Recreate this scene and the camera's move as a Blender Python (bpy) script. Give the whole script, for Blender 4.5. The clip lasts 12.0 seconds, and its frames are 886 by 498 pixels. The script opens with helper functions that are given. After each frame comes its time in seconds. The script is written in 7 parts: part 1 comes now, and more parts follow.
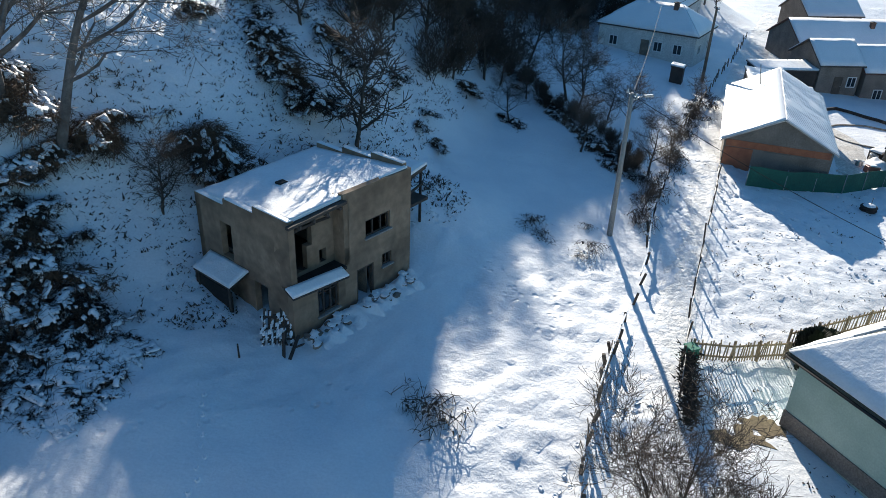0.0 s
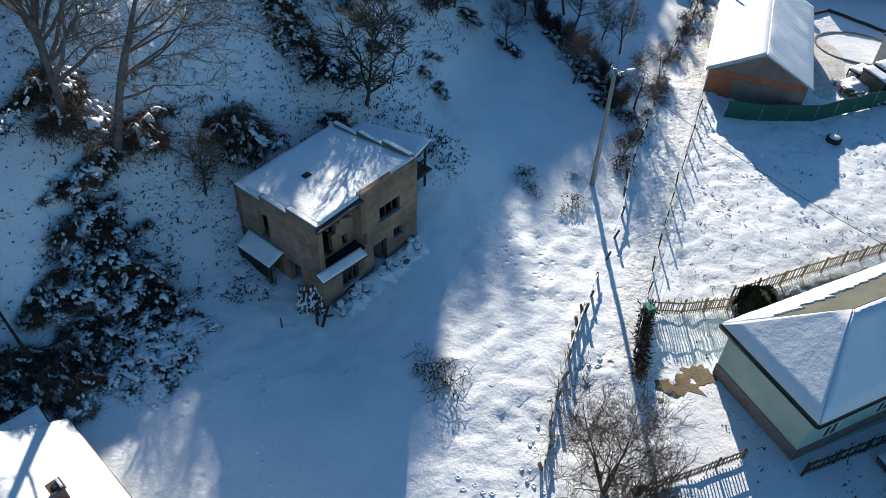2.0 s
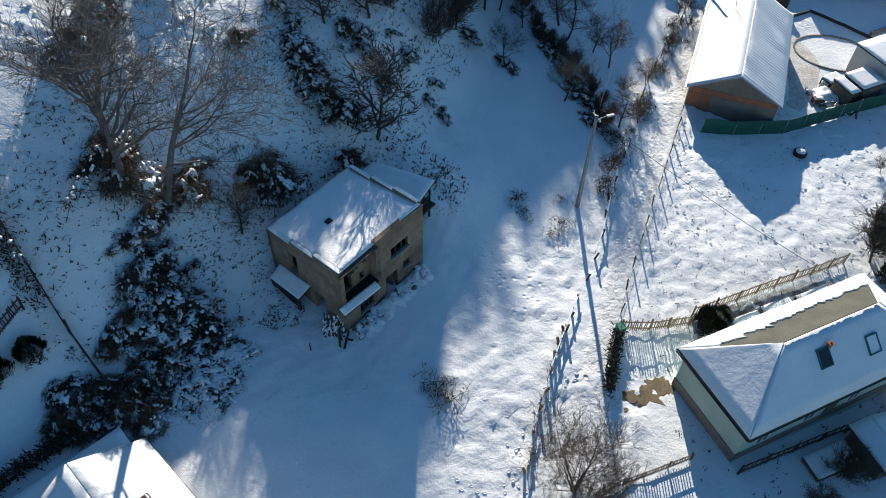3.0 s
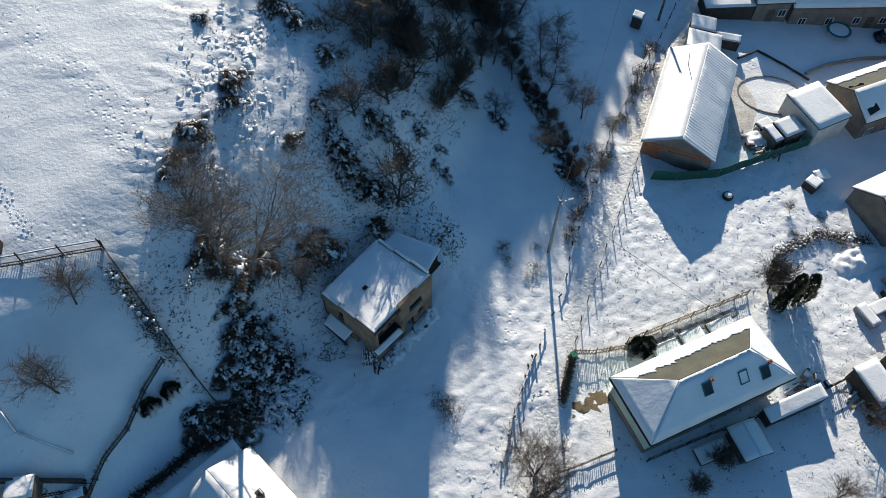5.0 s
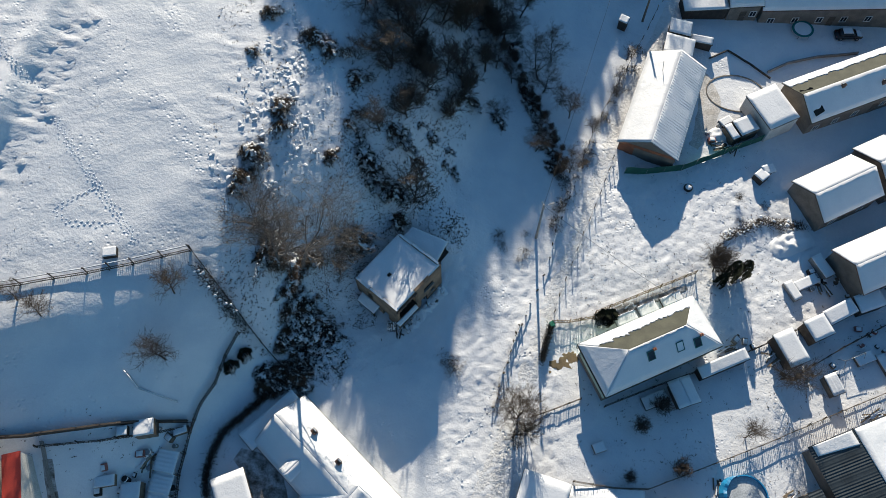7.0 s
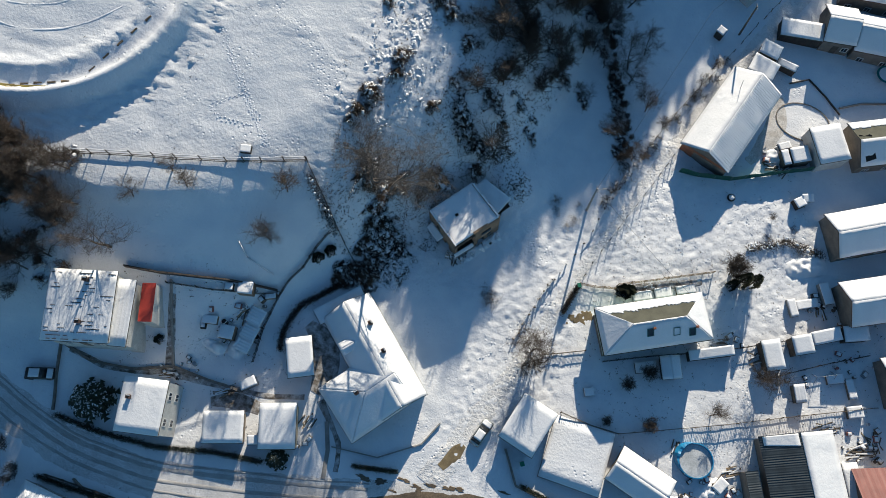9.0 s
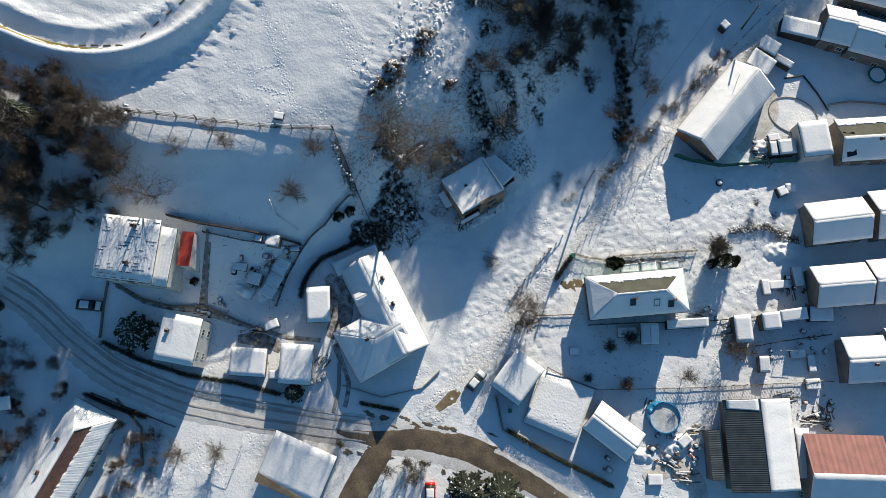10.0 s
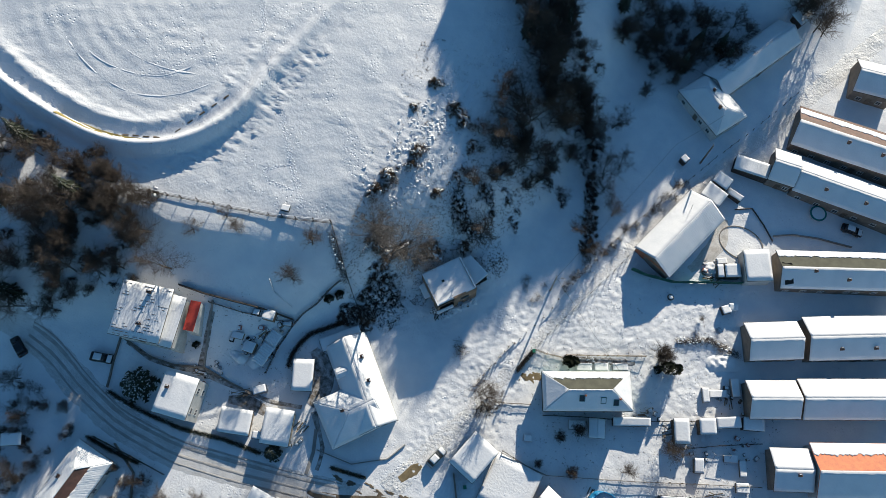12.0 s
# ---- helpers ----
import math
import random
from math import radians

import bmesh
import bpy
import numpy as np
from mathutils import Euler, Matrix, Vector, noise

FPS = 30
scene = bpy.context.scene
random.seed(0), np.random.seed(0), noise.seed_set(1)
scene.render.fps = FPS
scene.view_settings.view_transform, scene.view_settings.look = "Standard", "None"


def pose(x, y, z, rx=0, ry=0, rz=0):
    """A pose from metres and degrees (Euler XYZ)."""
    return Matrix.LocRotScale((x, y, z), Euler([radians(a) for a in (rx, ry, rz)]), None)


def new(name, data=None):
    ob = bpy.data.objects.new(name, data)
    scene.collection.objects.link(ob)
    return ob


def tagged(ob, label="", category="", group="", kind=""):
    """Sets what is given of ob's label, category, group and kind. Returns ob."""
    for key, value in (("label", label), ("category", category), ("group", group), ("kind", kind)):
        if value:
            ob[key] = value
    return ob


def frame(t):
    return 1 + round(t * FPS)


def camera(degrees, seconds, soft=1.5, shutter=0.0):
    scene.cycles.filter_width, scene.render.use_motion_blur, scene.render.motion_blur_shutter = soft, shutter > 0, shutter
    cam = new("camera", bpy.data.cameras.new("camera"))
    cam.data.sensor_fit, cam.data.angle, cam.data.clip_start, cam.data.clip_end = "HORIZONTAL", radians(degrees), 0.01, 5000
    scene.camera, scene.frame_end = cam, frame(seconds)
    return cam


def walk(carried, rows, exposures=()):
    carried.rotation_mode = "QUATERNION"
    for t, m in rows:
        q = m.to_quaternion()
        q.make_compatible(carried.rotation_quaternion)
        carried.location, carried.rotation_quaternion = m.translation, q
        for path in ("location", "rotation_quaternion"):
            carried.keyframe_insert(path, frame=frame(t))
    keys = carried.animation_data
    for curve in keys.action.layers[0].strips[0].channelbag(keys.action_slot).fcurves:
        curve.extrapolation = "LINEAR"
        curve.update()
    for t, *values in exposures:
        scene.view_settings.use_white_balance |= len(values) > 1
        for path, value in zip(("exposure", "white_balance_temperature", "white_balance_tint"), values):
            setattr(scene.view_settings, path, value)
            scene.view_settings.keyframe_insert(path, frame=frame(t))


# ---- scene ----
cam = camera(61.8, 12.0, soft=0.75)
ROWS = [
    (0.0, -0.00, 0.00, 20.00, 61.38, -2.07, -0.04),
    (0.5, -0.03, -0.17, 22.11, 57.89, -1.96, -0.03),
    (1.0, -0.07, -0.33, 24.46, 54.27, -1.86, 0.03),
    (1.5, -0.13, -0.50, 27.51, 50.90, -1.77, 0.02),
    (2.0, -0.25, -0.71, 31.24, 47.35, -1.63, 0.05),
    (2.5, -0.20, -0.87, 35.64, 44.22, -1.31, 0.15),
    (3.0, -0.22, -1.11, 41.60, 41.67, -1.10, 0.23),
    (5.0, -0.35, -1.44, 66.71, 32.82, -0.54, 0.37),
    (5.5, -0.28, -1.48, 72.56, 30.82, -0.31, 0.34),
    (6.0, -0.06, -1.54, 78.48, 28.78, -0.06, 0.32),
    (6.5, 0.27, -1.61, 83.99, 26.86, 0.20, 0.39),
    (8.5, 1.95, -1.70, 104.47, 18.82, 0.82, 11.67),
    (9.0, 2.32, -1.76, 109.96, 16.74, 0.86, 16.14),
    (9.5, 2.76, -1.82, 116.04, 14.73, 1.02, 17.80),
    (10.0, 3.42, -1.83, 122.23, 12.73, 0.98, 19.68),
    (10.5, 4.29, -1.70, 127.15, 12.70, 0.94, 20.98),
    (11.0, 5.47, -1.49, 131.55, 14.64, 1.28, 22.26),
    (11.5, 7.19, -0.87, 135.17, 16.34, 0.85, 23.45),
    (12.0, 9.14, -0.12, 138.92, 18.23, 0.38, 24.74),
]
walk(cam, [(t, pose(x, y, z, rx, ry, rz)) for t, x, y, z, rx, ry, rz in ROWS], exposures=[(0.0, 0.58, 5850, 6), (3.0, 0.40, 5900, 6), (6.0, 0.28, 6150, 6), (9.0, 0.22, 6200, 5.5), (10.5, 0.24, 6200, 5.5), (12.0, 0.24, 6100, 5)])

# ---- light: low winter sun from the far side, clear sky ----
SUN_UP = 20.8
world = bpy.data.worlds.new("sky")
scene.world = world
world.use_nodes = True
nt = world.node_tree
sky = nt.nodes.new("ShaderNodeTexSky")
sky.sky_type = "NISHITA"
sky.sun_disc = False
sky.sun_elevation, sky.sun_rotation = radians(SUN_UP), 0.0
sky.air_density, sky.dust_density, sky.ozone_density = 1.0, 0.2, 2.5
deep = nt.nodes.new("ShaderNodeMix")
deep.data_type, deep.blend_type = "RGBA", "MULTIPLY"
deep.inputs[0].default_value = 1.0
deep.inputs[7].default_value = (0.70, 1.0, 1.10, 1)
nt.links.new(sky.outputs[0], deep.inputs[6])
nt.links.new(deep.outputs[2], nt.nodes["Background"].inputs[0])
nt.nodes["Background"].inputs[1].default_value = 0.08
sun = new("sun", bpy.data.lights.new("sun", "SUN"))
sun.data.energy, sun.data.angle, sun.data.color = 6.3, radians(0.5), (1.0, 0.855, 0.68)
sun.matrix_world = pose(0, 60, 120, -(90 - SUN_UP), 0, 0)

# ---- materials ----
MATS = {}


def mat(name, a, b, rough=0.8, scale=1.0, fine=18.0, bump=0.3, metal=0.0, per_object=0.0, fine_amount=0.35, dist=0.03):
    """Two colours mixed by a coarse noise, darkened and roughened by a fine one, with a bump."""
    m = bpy.data.materials.new(name)
    m.use_nodes = True
    n, l = m.node_tree.nodes, m.node_tree.links
    bs = n["Principled BSDF"]
    co = n.new("ShaderNodeTexCoord")
    big, small = n.new("ShaderNodeTexNoise"), n.new("ShaderNodeTexNoise")
    big.inputs["Scale"].default_value, big.inputs["Detail"].default_value = scale, 5
    small.inputs["Scale"].default_value, small.inputs["Detail"].default_value = fine, 4
    l.new(co.outputs["Object"], big.inputs["Vector"]), l.new(co.outputs["Object"], small.inputs["Vector"])
    ramp = n.new("ShaderNodeMapRange")
    ramp.inputs[1].default_value, ramp.inputs[2].default_value = 0.35, 0.65
    l.new(big.outputs[0], ramp.inputs[0])
    mix = n.new("ShaderNodeMix")
    mix.data_type = "RGBA"
    mix.inputs[6].default_value, mix.inputs[7].default_value = (*a, 1), (*b, 1)
    l.new(ramp.outputs[0], mix.inputs[0])
    var = n.new("ShaderNodeHueSaturation")
    l.new(mix.outputs[2], var.inputs["Color"])
    ma = n.new("ShaderNodeMapRange")
    ma.inputs[1].default_value, ma.inputs[2].default_value = 0.3, 0.7
    ma.inputs[3].default_value, ma.inputs[4].default_value = 1 - fine_amount, 1 + fine_amount * 0.5
    l.new(small.outputs[0], ma.inputs[0])
    last = ma.outputs[0]
    if per_object:
        info = n.new("ShaderNodeObjectInfo")
        mo = n.new("ShaderNodeMapRange")
        mo.inputs[3].default_value, mo.inputs[4].default_value = 1 - per_object, 1 + per_object
        l.new(info.outputs["Random"], mo.inputs[0])
        mul = n.new("ShaderNodeMath")
        mul.operation = "MULTIPLY"
        l.new(last, mul.inputs[0]), l.new(mo.outputs[0], mul.inputs[1])
        last = mul.outputs[0]
    l.new(last, var.inputs["Value"])
    l.new(var.outputs[0], bs.inputs["Base Color"])
    bs.inputs["Roughness"].default_value, bs.inputs["Metallic"].default_value = rough, metal
    if bump:
        bu = n.new("ShaderNodeBump")
        bu.inputs["Strength"].default_value, bu.inputs["Distance"].default_value = bump, dist
        l.new(small.outputs[0], bu.inputs["Height"]), l.new(bu.outputs[0], bs.inputs["Normal"])
    MATS[name] = m
    return m


def snow_material(name, tread=0.0, a=(0.82, 0.83, 0.85), b=(0.74, 0.76, 0.80), coarse=0.35, pit_scale=1.5, strength=0.5):
    """Snow: soft drifts, fine grain and, where people walk, a trodden crust."""
    m = mat(name, a, b, rough=0.55, scale=coarse, fine=9.0, bump=0.25, fine_amount=0.06, dist=0.04)
    n, l = m.node_tree.nodes, m.node_tree.links
    co = n["Texture Coordinate"]
    bs = n["Principled BSDF"]
    mid = n.new("ShaderNodeTexNoise")
    mid.inputs["Scale"].default_value, mid.inputs["Detail"].default_value, mid.inputs["Roughness"].default_value = 2.4, 8, 0.62
    l.new(co.outputs["Object"], mid.inputs["Vector"])
    pits, where = n.new("ShaderNodeTexVoronoi"), n.new("ShaderNodeTexNoise")
    pits.inputs["Scale"].default_value, pits.inputs["Randomness"].default_value = pit_scale, 1.0
    where.inputs["Scale"].default_value, where.inputs["Detail"].default_value = 0.16, 3
    l.new(co.outputs["Object"], pits.inputs["Vector"]), l.new(co.outputs["Object"], where.inputs["Vector"])
    bowl, amount, mul, add = n.new("ShaderNodeMapRange"), n.new("ShaderNodeMapRange"), n.new("ShaderNodeMath"), n.new("ShaderNodeMath")
    bowl.inputs[1].default_value, bowl.inputs[2].default_value = 0.08, 0.34
    bowl.interpolation_type = "SMOOTHSTEP"
    amount.inputs[1].default_value, amount.inputs[2].default_value = 0.52, 0.66
    mul.operation, add.operation = "MULTIPLY", "ADD"
    l.new(pits.outputs["Distance"], bowl.inputs[0]), l.new(where.outputs[0], amount.inputs[0])
    l.new(bowl.outputs[0], mul.inputs[0]), l.new(amount.outputs[0], mul.inputs[1])
    l.new(mul.outputs[0], add.inputs[0]), l.new(mid.outputs[0], add.inputs[1])
    bu = n.new("ShaderNodeBump")
    bu.inputs["Strength"].default_value, bu.inputs["Distance"].default_value = strength + tread, 0.15
    l.new(add.outputs[0], bu.inputs["Height"])
    l.new(n["Bump"].outputs[0], bu.inputs["Normal"])
    l.new(bu.outputs[0], bs.inputs["Normal"])
    bs.inputs["Subsurface Weight"].default_value = 0.0
    return m


SNOW = snow_material("snow", strength=0.52)
ROOF_SNOW = snow_material("roof_snow", a=(0.84, 0.85, 0.87), b=(0.76, 0.78, 0.81), strength=0.30, pit_scale=0.5)
PLASTER = mat("weathered_plaster", (0.31, 0.222, 0.15), (0.17, 0.12, 0.08), 0.9, 0.5, 2.2, 0.12, fine_amount=0.28)
PLASTER_W = mat("white_plaster", (0.66, 0.65, 0.62), (0.55, 0.54, 0.51), 0.9, 0.8, 12, 0.3)
PLASTER_G = mat("mint_plaster", (0.45, 0.55, 0.46), (0.37, 0.47, 0.39), 0.9, 0.8, 12, 0.2, fine_amount=0.12)
PLASTER_Y = mat("cream_plaster", (0.52, 0.46, 0.34), (0.44, 0.38, 0.28), 0.9, 0.8, 12, 0.3)
PLASTER_GREY = mat("grey_plaster", (0.25, 0.21, 0.175), (0.17, 0.145, 0.12), 0.9, 0.8, 12, 0.3)
BRICK = mat("red_brick", (0.42, 0.16, 0.08), (0.30, 0.11, 0.06), 0.9, 2.0, 20, 0.4)
WOOD = mat("grey_wood", (0.20, 0.16, 0.12), (0.11, 0.09, 0.07), 0.85, 1.5, 25, 0.5, per_object=0.35)
WOOD_DARK = mat("dark_wood", (0.07, 0.055, 0.045), (0.04, 0.032, 0.027), 0.85, 1.5, 25, 0.5, per_object=0.3)
WOOD_LIGHT = mat("bleached_wood", (0.36, 0.28, 0.18), (0.24, 0.18, 0.12), 0.85, 1.5, 25, 0.5, per_object=0.3)
DARK = mat("dark_interior", (0.015, 0.014, 0.013), (0.03, 0.027, 0.024), 0.95, 1.0, 8, 0.1)
TILE_BROWN = mat("brown_tiles", (0.16, 0.08, 0.06), (0.09, 0.05, 0.04), 0.7, 1.0, 16, 0.4)
TILE_RED = mat("red_sheet", (0.50, 0.06, 0.04), (0.40, 0.05, 0.035), 0.5, 1.0, 16, 0.2)
TILE_ORANGE = mat("orange_tiles", (0.62, 0.20, 0.08), (0.50, 0.15, 0.07), 0.7, 1.2, 18, 0.4)
TILE_PINK = mat("faded_red_sheet", (0.29, 0.115, 0.095), (0.22, 0.085, 0.072), 0.5, 0.6, 14, 0.2, fine_amount=0.15)
SHEET_DARK = mat("dark_corrugated_sheet", (0.05, 0.065, 0.075), (0.035, 0.045, 0.052), 0.5, 0.8, 12, 0.2)
FELT_OLIVE = mat("olive_roofing", (0.08, 0.082, 0.06), (0.055, 0.057, 0.042), 0.85, 0.8, 14, 0.3)
ROOF_UNDER = mat("roof_deck", (0.10, 0.085, 0.075), (0.07, 0.06, 0.055), 0.85, 0.8, 14, 0.3)
METAL = mat("galvanised_metal", (0.40, 0.41, 0.42), (0.30, 0.31, 0.32), 0.4, 1.0, 20, 0.1, metal=0.8)
GREEN_MESH = mat("green_netting", (0.015, 0.11, 0.075), (0.01, 0.085, 0.06), 0.7, 0.6, 10, 0.3)
GREEN_PAINT = mat("green_paint", (0.02, 0.22, 0.13), (0.02, 0.17, 0.10), 0.5, 1.0, 15, 0.1)
CONCRETE = mat("concrete", (0.34, 0.33, 0.31), (0.25, 0.24, 0.23), 0.9, 0.8, 14, 0.4)
BARK = mat("bark", (0.11, 0.085, 0.065), (0.06, 0.048, 0.038), 0.95, 3.0, 30, 0.6, per_object=0.25)
BARK_PALE = mat("pale_bark", (0.175, 0.158, 0.145), (0.09, 0.081, 0.075), 0.95, 2.0, 24, 0.5, per_object=0.2)
SOOT = mat("sooty_brick", (0.15, 0.085, 0.065), (0.09, 0.06, 0.05), 0.9, 2.0, 20, 0.4)
TWIG = mat("twigs", (0.105, 0.081, 0.064), (0.058, 0.045, 0.036), 0.95, 2.0, 20, 0.0, per_object=0.3)
BRAMBLE = mat("dry_brambles", (0.055, 0.042, 0.030), (0.024, 0.019, 0.014), 0.95, 2.0, 20, 0.0, per_object=0.3)
BRUSH = mat("rusty_brush", (0.135, 0.088, 0.055), (0.055, 0.038, 0.026), 0.95, 1.2, 14, 0.0, per_object=0.25)
NEEDLE = mat("needles", (0.045, 0.056, 0.028), (0.026, 0.033, 0.018), 0.8, 2.0, 20, 0.0, per_object=0.3)
GLASS = mat("window_glass", (0.03, 0.035, 0.04), (0.02, 0.024, 0.03), 0.08, 1.0, 5, 0.0, fine_amount=0.05)
PAINT_W = mat("white_paint", (0.75, 0.75, 0.73), (0.68, 0.68, 0.66), 0.5, 1.0, 20, 0.05, fine_amount=0.08)
RUBBER = mat("rubber", (0.02, 0.02, 0.02), (0.03, 0.03, 0.03), 0.85, 2.0, 20, 0.1)
POOL_BLUE = mat("pool_liner", (0.03, 0.26, 0.50), (0.02, 0.20, 0.42), 0.4, 1.0, 12, 0.05)

# ---- mesh helpers ----


def part(name, bm, material, parent=None, label="", smooth_faces=False):
    me = bpy.data.meshes.new(name)
    bm.normal_update()
    bm.to_mesh(me)
    bm.free()
    if smooth_faces:
        me.polygons.foreach_set("use_smooth", [True] * len(me.polygons))
    me.materials.append(material)
    ob = new(name, me)
    ob.parent = parent
    if label:
        ob["label"] = label
    return ob


def pydata(name, verts, faces, material, parent=None, label="", smooth_faces=False):
    me = bpy.data.meshes.new(name)
    me.from_pydata(verts, [], faces)
    me.update()
    if smooth_faces:
        me.polygons.foreach_set("use_smooth", [True] * len(me.polygons))
    me.materials.append(material)
    ob = new(name, me)
    ob.parent = parent
    if label:
        ob["label"] = label
    return ob


def thing(name, m, label, category, group="", kind=""):
    e = new(name)
    e.empty_display_size = 0.3
    e.matrix_world = m
    return tagged(e, label, category, group, kind)


def add_box(bm, cx, cy, cz, sx, sy, sz, rz=0.0, bevel=0.0, tilt=0.0, roll=0.0):
    g = bmesh.ops.create_cube(bm, size=1.0, matrix=pose(cx, cy, cz, tilt, roll, rz) @ Matrix.Diagonal((sx, sy, sz, 1)))
    if bevel:
        bmesh.ops.bevel(bm, geom=list({e for v in g["verts"] for e in v.link_edges}), offset=bevel, segments=1, affect="EDGES")
    return g["verts"]


def box(name, cx, cy, cz, sx, sy, sz, material, parent, rz=0.0, bevel=0.0, label="", tilt=0.0, roll=0.0):
    bm = bmesh.new()
    add_box(bm, cx, cy, cz, sx, sy, sz, rz, bevel, tilt, roll)
    return part(name, bm, material, parent, label)


def add_tube(bm, pts, radii, sides=6):
    """A tapered tube along points."""
    rings = []
    for i, p in enumerate(pts):
        p = Vector(p)
        a = Vector(pts[max(i - 1, 0)])
        b = Vector(pts[min(i + 1, len(pts) - 1)])
        q = (b - a).normalized().to_track_quat("Z", "Y")
        rings.append([bm.verts.new(p + q @ Vector((radii[i] * math.cos(k * math.tau / sides), radii[i] * math.sin(k * math.tau / sides), 0))) for k in range(sides)])
    for r0, r1 in zip(rings, rings[1:]):
        for k in range(sides):
            bm.faces.new((r0[k], r0[(k + 1) % sides], r1[(k + 1) % sides], r1[k]))
    bm.faces.new(rings[0][::-1]), bm.faces.new(rings[-1])


def tube(name, pts, radii, material, parent, sides=6, label=""):
    bm = bmesh.new()
    add_tube(bm, pts, radii, sides)
    return part(name, bm, material, parent, label, smooth_faces=True)


def sheet(name, c, thick, material, parent, nu=6, nv=4, rough=0.0, rib=0.0, rib_amp=0.03, ragged=0.0, seed=0.0, label="", soft_edge=False):
    """A slab over the patch with corners c (u runs c0 to c1, v runs c0 to c3), raised by thick along its normal."""
    c = [Vector(p) for p in c]
    n = (c[1] - c[0]).cross(c[3] - c[0])
    if n.length < 1e-6:
        n = (c[2] - c[0]).cross(c[3] - c[0])
    n = n.normalized()
    if n.z < 0:
        n = -n
    verts, faces = [], []
    lu = max((c[1] - c[0]).length, (c[2] - c[3]).length)
    for k in (1, 0):
        for j in range(nv + 1):
            for i in range(nu + 1):
                u, v = i / nu, j / nv
                if ragged and 0 < i < nu and j == 0:
                    v += 0.6 * ragged * noise.noise((u * lu * 0.6, seed, 3.1)) + 0.7 * ragged * noise.noise((u * lu * 2.3, seed, 8.3)) + 0.4 * ragged * noise.noise((u * lu * 5.1, seed, 1.3))
                p = (c[0] * (1 - u) + c[1] * u) * (1 - v) + (c[3] * (1 - u) + c[2] * u) * v
                if k:
                    h = thick
                    if soft_edge and (i in (0, nu) or j in (0, nv)):
                        h *= 0.9
                    h += rough * noise.noise((p.x * 0.8 + seed, p.y * 0.8, p.z)) + 0.5 * rough * noise.noise((p.x * 2.6, p.y * 2.6 + seed, p.z))
                    if rib:
                        h += rib_amp * math.sin(math.tau * u * lu / rib)
                    p = p + n * max(h, 0.01)
                verts.append(p)
    w, off = nu + 1, (nu + 1) * (nv + 1)
    for j in range(nv):
        for i in range(nu):
            a = j * w + i
            faces += [(a, a + 1, a + 1 + w, a + w), (a + off + w, a + off + w + 1, a + off + 1, a + off)]
    ring = [i for i in range(nu)] + [j * w + nu for j in range(nv)] + [nv * w + i for i in range(nu, 0, -1)] + [j * w for j in range(nv, 0, -1)]
    for a, b in zip(ring, ring[1:] + ring[:1]):
        faces.append((b, a, a + off, b + off))
    ob = pydata(name, verts, faces, material, parent, label, smooth_faces=False)
    bm = bmesh.new()
    bm.from_mesh(ob.data)
    bmesh.ops.remove_doubles(bm, verts=bm.verts, dist=0.0005)
    bmesh.ops.recalc_face_normals(bm, faces=bm.faces)
    bm.to_mesh(ob.data)
    bm.free()
    if soft_edge:
        ob.data.polygons.foreach_set("use_smooth", [p.normal.dot(n) > 0.8 for p in ob.data.polygons])
    return ob


# ---- the lie of the land ----


def prof(s, xs, zs):
    w = 1.2
    return (np.interp(s - w, xs, zs) + 2 * np.interp(s, xs, zs) + np.interp(s + w, xs, zs)) / 4


def track_radius(x, y):
    """Distance from the middle of the banked platform, whose sides run on to the west and north-east."""
    dx = x + 76 - 0.25 * max(0.0, y - 52.5)
    return math.hypot(dx * (0.55 if dx < 0 else 1.0), min(0.0, y - 52.5))


